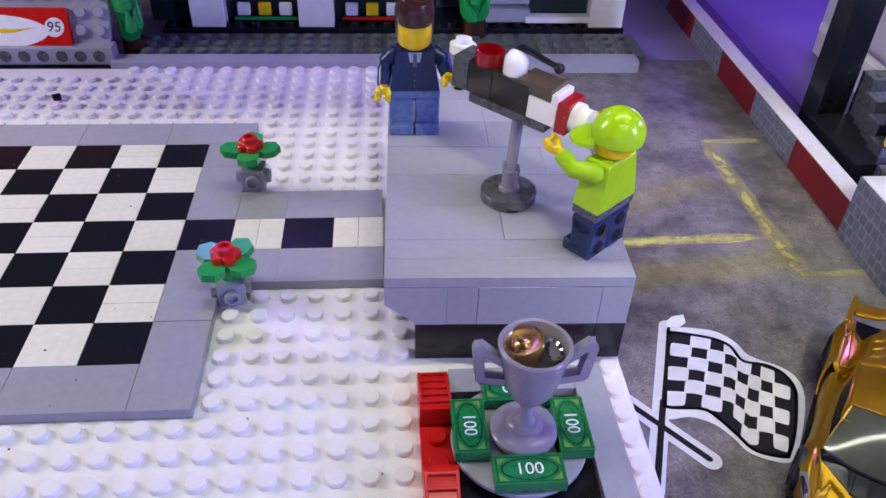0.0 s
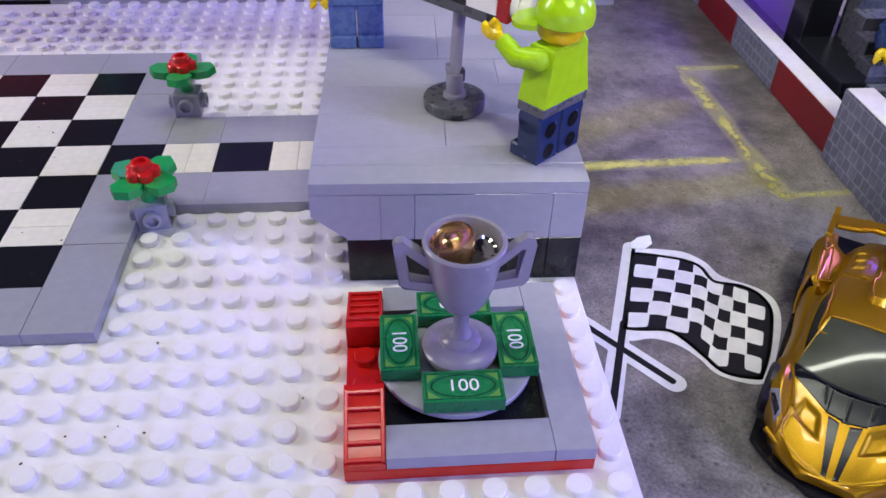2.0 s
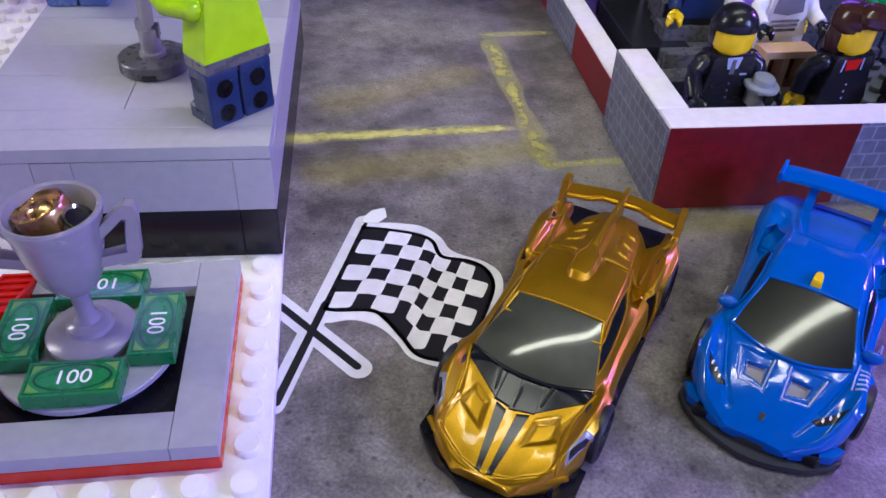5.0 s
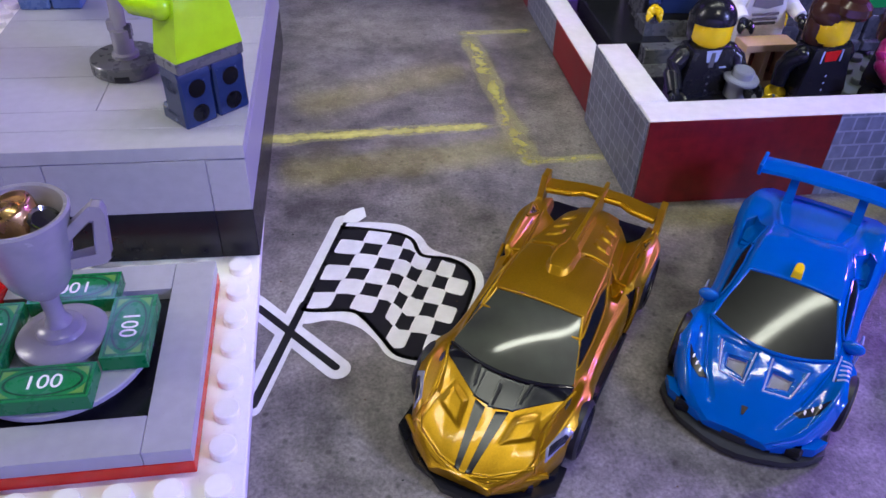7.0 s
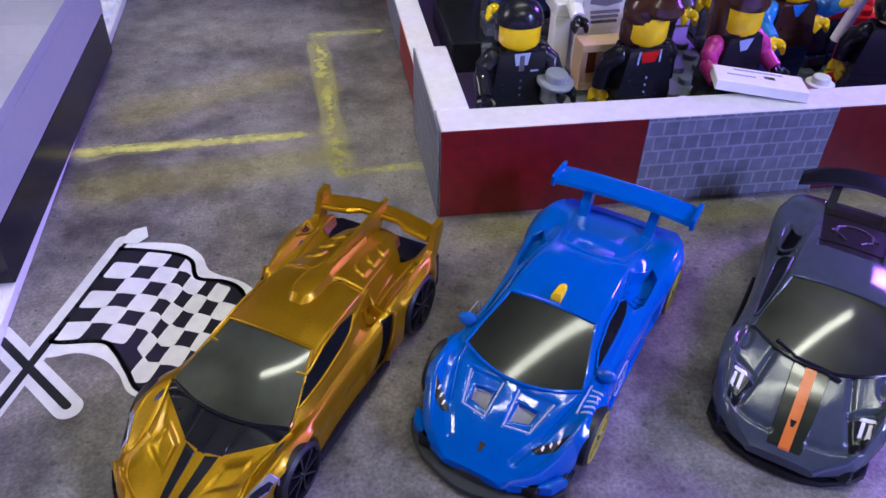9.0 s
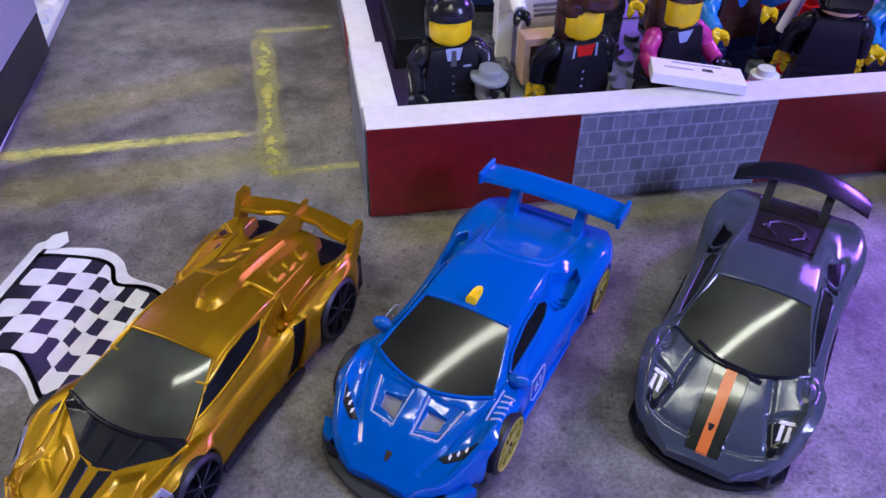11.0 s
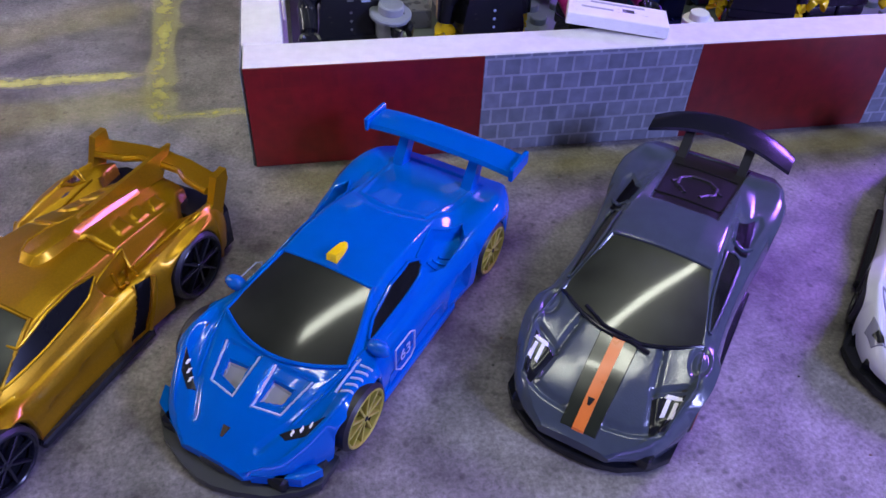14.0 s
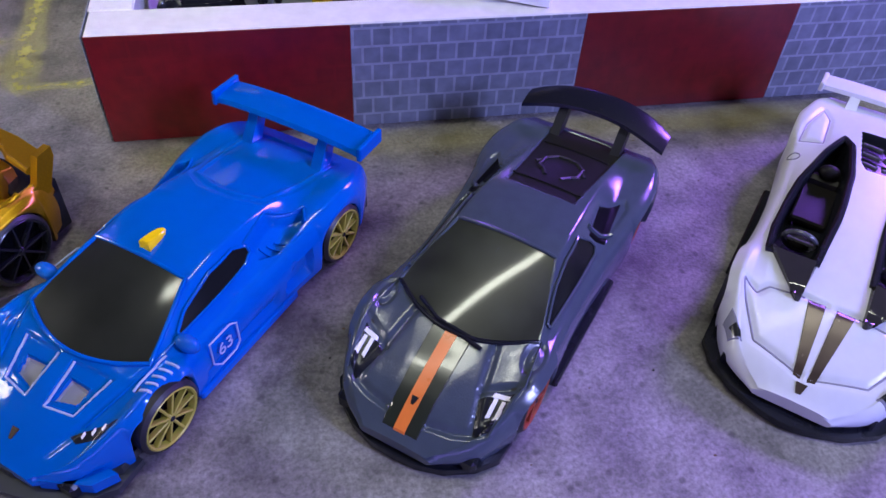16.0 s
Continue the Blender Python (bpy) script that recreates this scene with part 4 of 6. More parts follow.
class Car:
    """Lofted car body with wheel arches, pressed panels and cut seams."""
    COUNT = (2, 3, 3, 3, 3, 12, 10, 4, 12, 16)

    def __init__(c, name, label, at, paint, axles, keys, width=1.0, radii=(5.4, 5.4), nose=37.0, soft=2):
        c.root = thing(name, label, "toy car", at=at, group="toy cars in a row")
        c.paint, c.axles, c.radii, c.lined = paint, axles, radii, []
        xs = np.array(ST[::-1], float)
        N = 260
        X = np.linspace(-37, 37, N)
        ker = np.hanning(21)
        ker /= ker.sum()
        K = {}
        for k, v in keys.items():
            q = np.interp(X, xs, np.array(v[::-1], float))
            K[k] = np.convolve(np.pad(q, 10, mode="edge"), ker, mode="valid")
        rows = []
        for i, x in enumerate(X):
            w, sh, cb, zb, cr, zr, zt = (K[k][i] for k in ("w", "sh", "cb", "zb", "cr", "zr", "zt"))
            w, cb, cr = w * width, cb * width, cr * width
            if x > 18:
                x = 18 + (x - 18) * (nose - 18) / 19
            sill = 1.6 + (1.0 if x > nose - 4 or x < -33 else 0)
            for ax, rw in zip(axles, radii):
                if abs(x - ax) < rw + 0.55:
                    sill = max(sill, rw - 0.4 + math.sqrt((rw + 0.55) ** 2 - (x - ax) ** 2) * 0.96)
            sill = min(sill, sh - 0.9)
            h = sh - sill
            half = [(w - 1.4, sill), (w - 0.5, sill + 0.05 * h), (w, sill + 0.45 * h), (w - 0.15, sill + 0.75 * h), (w - 0.9, sh), (w - 1.9, sh + 0.35), (cb, zb), (cr + 0.15 * (cb - cr), zb + 0.88 * (zr - zb)), (cr, zr), (cr * 0.55, zr + 0.8 * (zt - zr)), (0, zt)]
            fine = []
            for (p, q), k in zip(zip(half, half[1:]), c.COUNT):
                fine += [(p[0] + (q[0] - p[0]) * j / k, p[1] + (q[1] - p[1]) * j / k) for j in range(k)]
            fine.append(half[-1])
            full = fine + [(-y, z) for y, z in fine[-2::-1]]
            rows.append([(x, y, z) for y, z in full])
        A = np.array(rows)
        c.X, c.Y, c.Z = A[:, :, 0].copy(), A[:, :, 1].copy(), A[:, :, 2].copy()
        for _ in range(soft):
            for arr in (c.Y, c.Z):
                arr[:, 3:-3] = 0.25 * arr[:, 2:-4] + 0.5 * arr[:, 3:-3] + 0.25 * arr[:, 4:-2]
        m = c.X.shape[1]
        idx = np.minimum(np.arange(m), m - 1 - np.arange(m))
        c.up = np.clip((idx - 9) / 4.0, 0, 1)[None, :]
        c.flank = (idx < 36)[None, :]

    def press(c, poly, depth, edge=0.5):
        """Sink (or with minus, raise) an area of the upper skin, on both sides."""
        t = np.clip(inside(c.X, np.abs(c.Y), poly) / edge, 0, 1)
        c.Z -= depth * t * t * (3 - 2 * t) * c.up

    def press_side(c, poly, depth, edge=0.5):
        t = np.clip(inside(c.X, c.Z, poly) / edge, 0, 1)
        c.Y -= np.sign(c.Y) * depth * t * t * (3 - 2 * t) * c.flank

    def cut(c, path, depth=0.35, w=0.8):
        """Seam along a path on the upper skin, on both sides."""
        d = np.full(c.X.shape, 1e9)
        ya = np.abs(c.Y)
        for (ax, ay), (bx, by) in zip(path, path[1:]):
            ex, ey = bx - ax, by - ay
            t = np.clip(((c.X - ax) * ex + (ya - ay) * ey) / (ex * ex + ey * ey), 0, 1)
            d = np.minimum(d, np.hypot(c.X - ax - t * ex, ya - ay - t * ey))
        c.Z -= depth * np.clip(1 - d / w, 0, 1) * c.up

    def bulge(c, x, y, rx, ry, h):
        q = ((c.X - x) / rx) ** 2 + ((np.abs(c.Y) - y) / ry) ** 2
        c.Z += h * np.exp(-q) * c.up

    def build(c):
        N, n = c.X.shape
        vs = [tuple(p) for p in np.stack((c.X, c.Y, c.Z), 2).reshape(-1, 3).tolist()]
        fs = [(i * n + k, i * n + k + 1, (i + 1) * n + k + 1, (i + 1) * n + k) for i in range(N - 1) for k in range(n - 1)]
        fs += [tuple(range(n)), tuple(reversed(range((N - 1) * n, N * n)))]
        c.tree = BVHTree.FromPolygons(vs, fs)
        sh = Shape().add(vs, fs, c.paint)
        cx, cy = (0.25 * (a[:-1, :-1] + a[1:, :-1] + a[:-1, 1:] + a[1:, 1:]) for a in (c.X, np.abs(c.Y)))
        upper = (np.arange(n - 1) > 12) & (np.arange(n - 1) < n - 14)
        for poly, m in c.lined:
            k = sh.slot(m)
            for q in np.flatnonzero((inside(cx, cy, poly) > 0) & upper[None, :]):
                sh.mi[q] = k
        c.body = part("body", sh.mesh("body", 40), c.root)

    def top(c, x, y):
        hit = c.tree.ray_cast(Vector((x, y, 60)), Vector((0, 0, -1)))
        return hit[0].z if hit[0] else 5.0

    def glass(c, name, quad, bow=4.0, off=0.22, n=20, low=None, m=None):
        """Windscreen: one smooth bowed sheet through nine points of the skin."""
        q = [Vector(p) for p in quad]
        K = [[None] * 3 for _ in range(3)]

        def plan(u, v):
            p = q[0] * (1 - u) * (1 - v) + q[1] * u * (1 - v) + q[2] * u * v + q[3] * (1 - u) * v
            p.x += bow * (1 - u) * (1 - (2 * v - 1) ** 2)
            return p
        for i in range(3):
            for j in range(3):
                p = plan(i / 2, j / 2)
                K[i][j] = c.ztop[i][j]

        def lag(t):
            return ((1 - t) * (1 - 2 * t), 4 * t * (1 - t), t * (2 * t - 1))
        vs, fs = [], []
        for i in range(n + 1):
            for j in range(n + 1):
                u, v = i / n, j / n
                p, a, b = plan(u, v), lag(u), lag(v)
                z = sum(a[k] * b[l] * K[k][l] for k in range(3) for l in range(3))
                vs.append((p.x, p.y, z + off))
        for i in range(n):
            for j in range(n):
                o = i * (n + 1) + j
                f = (o, o + n + 1, o + n + 2, o + 1)
                a, b, d = Vector(vs[f[0]]), Vector(vs[f[1]]), Vector(vs[f[2]])
                fs.append(f if (b - a).cross(d - a).z > 0 else f[::-1])
        part(name, Shape().add(vs, fs, m or GLASS).mesh(name, 80), c.body, "dark glossy windscreen")
        rim = [vs[j] for j in range(n + 1)] + [vs[i * (n + 1) + n] for i in range(1, n + 1)] + [vs[n * (n + 1) + j] for j in range(n - 1, -1, -1)] + [vs[i * (n + 1)] for i in range(n - 1, -1, -1)]
        rim = [(x, y, min(z, c.top(x, y * 1.06) + 0.45)) for x, y, z in rim]
        sh = Shape().tube([(x, y, z + 0.12) for x, y, z in rim[n:]], 0.34, c.paint, 8)
        part("screen_trim", sh.tube([(x, y, z + 0.12) for x, y, z in rim[:n + 1]], 0.34, low or c.paint, 8), c.body)

    def sink_glass(c, quad, bow):
        """Note the skin's height at nine points, then sink it under the glass."""
        q = [Vector(p) for p in quad]
        vs = [tuple(p) for p in np.stack((c.X, c.Y, c.Z), 2).reshape(-1, 3).tolist()]
        N, n = c.X.shape
        tr = BVHTree.FromPolygons(vs, [(i * n + k, i * n + k + 1, (i + 1) * n + k + 1, (i + 1) * n + k) for i in range(N - 1) for k in range(n - 1)])
        c.ztop = [[0] * 3 for _ in range(3)]
        for i in range(3):
            for j in range(3):
                u, v = i / 2, j / 2
                p = q[0] * (1 - u) * (1 - v) + q[1] * u * (1 - v) + q[2] * u * v + q[3] * (1 - u) * v
                p.x += bow * (1 - u) * (1 - (2 * v - 1) ** 2)
                c.ztop[i][j] = tr.ray_cast(Vector((p.x, p.y, 60)), Vector((0, 0, -1)))[0].z
        y0, y1 = abs(quad[0][1]), abs(quad[1][1])
        edge = [(quad[0][0] + bow * (1 - (k / 6) ** 2), y0 * k / 6) for k in range(7)] + [(quad[1][0], y1), (quad[1][0], 0)]
        c.press(edge, 1.3, 0.7)

    def panel(c, name, quad, m, off=0.12, label="", parent=None, n=22, bow=0.0):
        """Thin panel on the skin, seen from above: four corners in x and y."""
        q = [Vector(p) for p in quad]
        vs, fs = [], []
        for i in range(n + 1):
            for j in range(n + 1):
                u, v = i / n, j / n
                p = q[0] * (1 - u) * (1 - v) + q[1] * u * (1 - v) + q[2] * u * v + q[3] * (1 - u) * v
                p.x += bow * (1 - u) * (1 - (2 * v - 1) ** 2)
                hit = c.tree.ray_cast(Vector((p.x, p.y, 60)), Vector((0, 0, -1)))
                if hit[0]:
                    nr = hit[1] if hit[1].z > 0 else -hit[1]
                    e = off if 0 < i < n and 0 < j < n else -0.05
                    vs.append(hit[0] + nr * e)
                else:
                    vs.append(Vector((p.x, p.y, 4)))
        for i in range(n):
            for j in range(n):
                o = i * (n + 1) + j
                f = (o, o + n + 1, o + n + 2, o + 1)
                a, b, d = vs[f[0]], vs[f[1]], vs[f[2]]
                fs.append(f if (b - a).cross(d - a).z > 0 else f[::-1])
        return part(name, Shape().add(vs, fs, m), parent or c.body, label)

    def side(c, name, quad, m, sg, off=0.12, label="", n=10):
        """Thin panel on the flank: four corners in x and z, on side sg."""
        q = [Vector(p) for p in quad]
        vs, fs = [], []
        for i in range(n + 1):
            for j in range(n + 1):
                u, v = i / n, j / n
                p = q[0] * (1 - u) * (1 - v) + q[1] * u * (1 - v) + q[2] * u * v + q[3] * (1 - u) * v
                hit = c.tree.ray_cast(Vector((p.x, sg * 40, p.y)), Vector((0, -sg, 0)))
                e = off if 0 < i < n and 0 < j < n else -0.05
                vs.append(hit[0] + Vector((0, sg * e, e * 0.4)) if hit[0] else Vector((p.x, sg * 12, p.y)))
        for i in range(n):
            for j in range(n):
                o = i * (n + 1) + j
                f = (o, o + n + 1, o + n + 2, o + 1)
                a, b, d = vs[f[0]], vs[f[1]], vs[f[2]]
                fs.append(f if (b - a).cross(d - a).y * sg > 0 else f[::-1])
        return part(name, Shape().add(vs, fs, m), c.body, label)

    def pane(c, name, lo, hi, m, sg, off=0.14, label="", n=26, k=8, trim=None):
        """Window on the flank between a lower and an upper edge, each a line of (x, z) from front to rear."""
        def line(pts, u):
            q = np.array(pts, float)
            d = np.r_[0, np.cumsum(np.hypot(*np.diff(q, axis=0).T))]
            return np.interp(u * d[-1], d, q[:, 0]), np.interp(u * d[-1], d, q[:, 1])
        vs, fs, rim = [], [], {}
        for i in range(n + 1):
            a, b = line(lo, i / n), line(hi, i / n)
            for j in range(k + 1):
                x, z = (a[t] + (b[t] - a[t]) * j / k for t in (0, 1))
                hit = c.tree.ray_cast(Vector((x, sg * 40, z)), Vector((0, -sg, 0)))
                p = hit[0] + Vector((0, sg * off, off * 0.6)) if hit[0] else Vector((x, sg * 9, z))
                vs.append(p)
                rim[i, j] = p + Vector((0, sg * 0.06, 0.05))
        for i in range(n):
            for j in range(k):
                o = i * (k + 1) + j
                f = (o, o + k + 1, o + k + 2, o + 1)
                a, b, d = vs[f[0]], vs[f[1]], vs[f[2]]
                fs.append(f if (b - a).cross(d - a).y * sg > 0 else f[::-1])
        ob = part(name, Shape().add(vs, fs, m), c.body, label)
        loop = [rim[i, 0] for i in range(n + 1)] + [rim[i, k] for i in range(n, -1, -1)]
        part("window_trim", Shape().tube(loop + loop[:1], 0.26, trim or c.paint, 6), c.body)
        return ob

    def groove(c, path, r=0.16, m=None, name="panel_line", lift=0.02):
        pts = []
        for a, b in zip(path, path[1:]):
            for k in range(8):
                x, y = a[0] + (b[0] - a[0]) * k / 8, a[1] + (b[1] - a[1]) * k / 8
                pts.append((x, y, c.top(x, y) + lift))
        x, y = path[-1]
        pts.append((x, y, c.top(x, y) + lift))
        return part(name, Shape().tube(pts, r, m or c.paint, 6), c.body)

    def wheels(c, rim, spokes, track=16.7, w=4.4, double=False):
        for ax, r in zip(c.axles, c.radii):
            c.axle(ax, r, rim, spokes, track, w, double)
        ch = Shape().box(-34, 32, -11.5, 11.5, 1.4, 4.2, BLACK, 0.5)
        for ax, r in zip(c.axles, c.radii):
            ch.box(ax - r, ax + r, -11.2, 11.2, 2, r + (0.4 if ax > 0 else 2.3), BLACK, 0.5)
        part("chassis", ch, c.root, "black chassis")

    def axle(c, ax, r, rim, spokes, track, w, double):
        tyre = Shape().lathe([(r - 1.9, 0), (r - 0.5, 0.05), (r, 0.5), (r, w - 0.5), (r - 0.5, w), (r - 0.65, w), (r - 0.8, w - 1.7), (0, w - 1.7)], TYRE, None, 32).mesh("tyre")
        rs = Shape()
        rr = r - 0.75
        rs.lathe([(rr - 0.5, w - 1.0), (rr - 0.35, w - 0.1), (rr - 0.1, w + 0.1), (rr + 0.15, w - 0.1), (rr + 0.15, w - 0.9)], rim, None, 32, cap=False)
        rs.lathe([(rr - 0.3, w - 1.5), (0, w - 1.5)], BLACK, None, 24)
        rs.cyl(0.85, w - 1.6, w - 0.1, rim, None, 14)
        rs.cyl(0.45, w - 0.1, w + 0.05, BLACK, None, 10)
        for k in range(spokes):
            T = MM(0, 0, 0, 0, 0, 360 * k / spokes)
            for dy in ((-0.38, 0.38) if double else (0,)):
                rs.box(0.7, rr - 0.4, dy - 0.2, dy + 0.2, w - 1.0, w - 0.1, rim, 0.08, T)
        rims = rs.mesh("rim")
        for sg in (1, -1):
            wh = part("wheel", tyre, c.root, at=place(ax, sg * (track - w), r, -90 * sg, 0, 0))
            part("rim", rims, wh)


BASE = dict(
    w=(5, 7.6, 11.0, 13.0, 14.9, 15.8, 15.8, 15.2, 14.8, 14.8, 15.2, 15.8, 16.3, 16.4, 15.8, 14.6, 13.4),
    sh=(3.6, 4.2, 5.6, 7.4, 9.4, 10.6, 10.6, 10.2, 10.1, 10.3, 10.8, 11.6, 12.4, 12.7, 12.3, 11.6, 11.0),
    cb=(4.5, 6.6, 9.2, 10.8, 11.8, 12.4, 12.7, 12.6, 12.4, 12.2, 11.7, 11.2, 10.7, 10.3, 9.8, 9.2, 8.6),
    zb=(4.0, 4.6, 5.8, 7.3, 9.0, 10.3, 10.9, 11.2, 11.6, 12.0, 12.5, 12.9, 13.2, 13.1, 12.6, 12.0, 11.4),
    cr=(3, 4, 5.5, 6.5, 7.5, 10.4, 11.0, 10.0, 8.9, 8.7, 8.4, 8.0, 7.5, 7.0, 6.6, 6.0, 5.6),
    zr=(4.1, 4.8, 6.0, 7.6, 9.3, 10.5, 11.7, 14.0, 16.3, 17.3, 17.0, 16.0, 14.8, 13.7, 12.9, 12.1, 11.5),
    zt=(4.2, 5.0, 6.3, 7.9, 9.7, 11.0, 12.6, 14.8, 17.0, 18.0, 17.7, 16.6, 15.3, 14.1, 13.1, 12.2, 11.6),
)


def spoiler(c, x, zw, half, chord, m, posts=(), droop=0.0, sweep=0.0, thick=1.1, fin=0.0, name="rear_wing", label=""):
    """Wing across the tail, bowed down or swept at its ends."""
    s = Shape()
    n = 16
    sec = [(0.5, -0.1), (0.42, 0.32), (0.1, 0.5), (-0.3, 0.55), (-0.5, 0.42), (-0.48, 0.1), (-0.1, -0.12)]
    vs, fs = [], []
    for i in range(n + 1):
        q = 2 * i / n - 1
        for a, b in sec:
            vs.append((x + a * chord - sweep * abs(q) ** 2, q * half, zw + b * thick * 2 - droop * abs(q) ** 2.5))
    k = len(sec)
    for i in range(n):
        for j in range(k):
            l = (j + 1) % k
            fs.append((i * k + j, i * k + l, (i + 1) * k + l, (i + 1) * k + j)[::-1])
    fs += [tuple(range(k)), tuple(reversed(range(n * k, n * k + k)))]
    s.add(vs, fs, m)
    wing = part(name, s, c.root, label)
    if fin:
        for sg in (-1, 1):
            part("end_plate", Shape().box(x - chord * 0.55 - sweep, x + chord * 0.55 - sweep, sg * half - 0.45, sg * half + 0.45, zw - droop - 0.8, zw - droop + fin, m, 0.35), wing)
    for y, xb in posts:
        z0 = c.top(xb, y) - 0.6
        part("wing_post", Shape().add([(xb - 1.6, y - 1.1, z0), (xb + 1.8, y - 1.1, z0), (xb + 1.8, y + 1.1, z0), (xb - 1.6, y + 1.1, z0), (x - 1.4, y - .9, zw + .2), (x + 1.2, y - .9, zw + .2), (x + 1.2, y + .9, zw + .2), (x - 1.4, y + .9, zw + .2)], [(0, 3, 2, 1), (0, 1, 5, 4), (1, 2, 6, 5), (2, 3, 7, 6), (3, 0, 4, 7), (4, 5, 6, 7)], m), wing)
    return wing


def lip(c, edge, m, label):
    """Flat splitter reaching out before and beside the nose, with a step."""
    edge = [(x, y * 0.95) for x, y in edge]
    rim = edge + [(x, -y) for x, y in edge[::-1]]
    s = Shape().prism(rim, 0.5, 1.8, m).prism([(x - 2.2, y * 0.93) for x, y in rim], 1.8, 3.4, m)
    return part("front_splitter", s, c.root, label)


def mirror(c, x, y, z, m):
    for sg in (1, -1):
        s = Shape().ball(1.7, m, MM(x, sg * (y + 1.0), z) @ Matrix.Diagonal((0.75, 1.25, 0.8, 1)), 14, 8)
        s.tube([(x, sg * (y - 1.6), z - 0.5), (x, sg * (y + 0.6), z)], 0.7, m, 8)
        part("side_mirror", s, c.body)


# the gold car with a tail fin
gk = {k: list(v) for k, v in BASE.items()}
gk["zt"] = [4.6, 5.2, 6.2, 7.4, 8.9, 10.6, 12.6, 14.7, 16.6, 17.3, 17.2, 16.8, 15.8, 14.6, 13.6, 12.8, 12.4]
gk["zr"] = [4.5, 5.0, 6.0, 7.2, 8.6, 10.1, 11.8, 14.0, 16.0, 16.7, 16.4, 15.6, 14.4, 13.4, 12.6, 12.0, 11.6]
gk["cr"] = [3, 4, 5.5, 6.5, 7.5, 10.2, 11.0, 10.2, 9.4, 9.2, 9.0, 8.6, 7.8, 7.2, 6.2, 4.4, 4.0]
gk["cb"] = [4.5, 6.6, 9.2, 10.6, 11.2, 11.8, 12.4, 12.6, 12.4, 12.2, 11.4, 10.4, 9.4, 8.8, 8.6, 8.4, 8.2]
gk["zb"] = [4.0, 4.6, 5.8, 7.3, 9.0, 10.3, 10.9, 11.2, 11.6, 12.0, 12.2, 11.8, 11.0, 10.6, 10.4, 10.2, 10.0]
gk["sh"] = [3.6, 4.2, 5.8, 7.8, 9.8, 10.9, 10.7, 10.2, 10.1, 10.3, 10.8, 11.8, 12.8, 13.3, 13.0, 12.2, 11.4]
gold = Car("toy_car", "gold metallic toy sports car with black hood stripes on the mat", place(111.6, 22.7, GROUND, 0, 0, -124.4), GOLDPAINT, (18.0, -25.5), gk, 0.97, radii=(5.6, 6.3), nose=36.0, soft=1)
GW = [(15.0, 11.8), (2.2, 8.6), (2.2, -8.6), (15.0, -11.8)]
gold.press([(16.5, 12.0), (24.3, 10.0), (30.5, 11.2), (34.2, 5), (35.8, -1), (15, -1)], 0.75, 0.6)
gold.press([(29.2, 3.4), (25.4, 9.6), (20.4, 8.4), (23.2, 4.2)], 0.45, 1.2)
gold.bulge(19.5, 14.0, 6, 2.2, 0.7)
gold.cut([(-14.0, 0), (-14.0, 2.8), (-15.0, 3.2), (-15.0, 9.8)], 0.5, 0.8)
for k in range(3):
    x = -18.6 - 4.4 * k
    gold.press([(x, 7.0 - 0.3 * k), (x - 0.6, 4.6), (x - 1.8, 3.4), (x - 4.2, 3.2), (x - 3.4, 4.4), (x - 3.6, 6.6 - 0.3 * k)], -0.42, 0.35)
gold.press([(-30.6, 8.2), (-34.5, 4.8), (-38, 4.4), (-38, 11.2), (-32.0, 10.8)], 3.6, 0.7)
gold.press([(-8.6, 10.2), (-16.8, 8.8), (-14.6, 12.4), (-10.0, 12.4)], 1.7, 0.5)
gold.press([(-14.5, 12.4), (-31.5, 12.2), (-36, 13.0), (-36, 14.2), (-15, 14.6)], -0.7, 0.8)
gold.press([(-27.0, 12.5), (-29.2, 12.3), (-29.4, 13.7), (-27.4, 13.7)], 1.0, 0.5)
gold.press_side([(11.5, 3.0), (11.5, 6.0), (-7.0, 8.4), (-6.4, 3.0)], 1.0, 0.5)
gold.press_side([(-12.8, 11.8), (-16.2, 11.8), (-12.6, 2.6), (-8.2, 2.6)], 0.7, 0.4)
gold.sink_glass(GW, 2.4)
gold.ztop[0] = [z + 0.4 for z in gold.ztop[0]]
gold.build()
gold.glass("windscreen", GW, 2.4, low=BLACK, m=VEILGLASS)
for y in (-1, 1):
    gold.panel("cowl_vent", [(17.0, y * -0.8), (16.7, y * 4.0), (22.6, y * 4.0), (23.5, y * -0.8)], BLACK, 0.14 + 0.03 * y, "black louvred cowl vent")
    gold.panel("cowl_vent", [(16.8, y * 3.2), (14.8, y * 11.9), (16.4, y * 12.2), (22.9, y * 3.2)], BLACK, 0.13, "black louvred cowl vent")
for y in (-4.4, 0, 4.4):
    x = 22.8 - abs(y) * 0.45
    z = gold.top(x - 1.6, y)
    part("vent_blade", Shape().add([(x - 3.6, y * 1.15 - 0.3, z + 1.5), (x - 3.6, y * 1.15 + 0.3, z + 1.5), (x + 0.2, y + 0.2, z - 0.3), (x + 0.2, y - 0.2, z - 0.3), (x - 3.8, y * 1.15, z - 0.6)], [(0, 3, 2, 1), (0, 4, 3), (1, 2, 4), (0, 1, 4), (2, 3, 4)], BLACK), gold.body, "black vent blade")
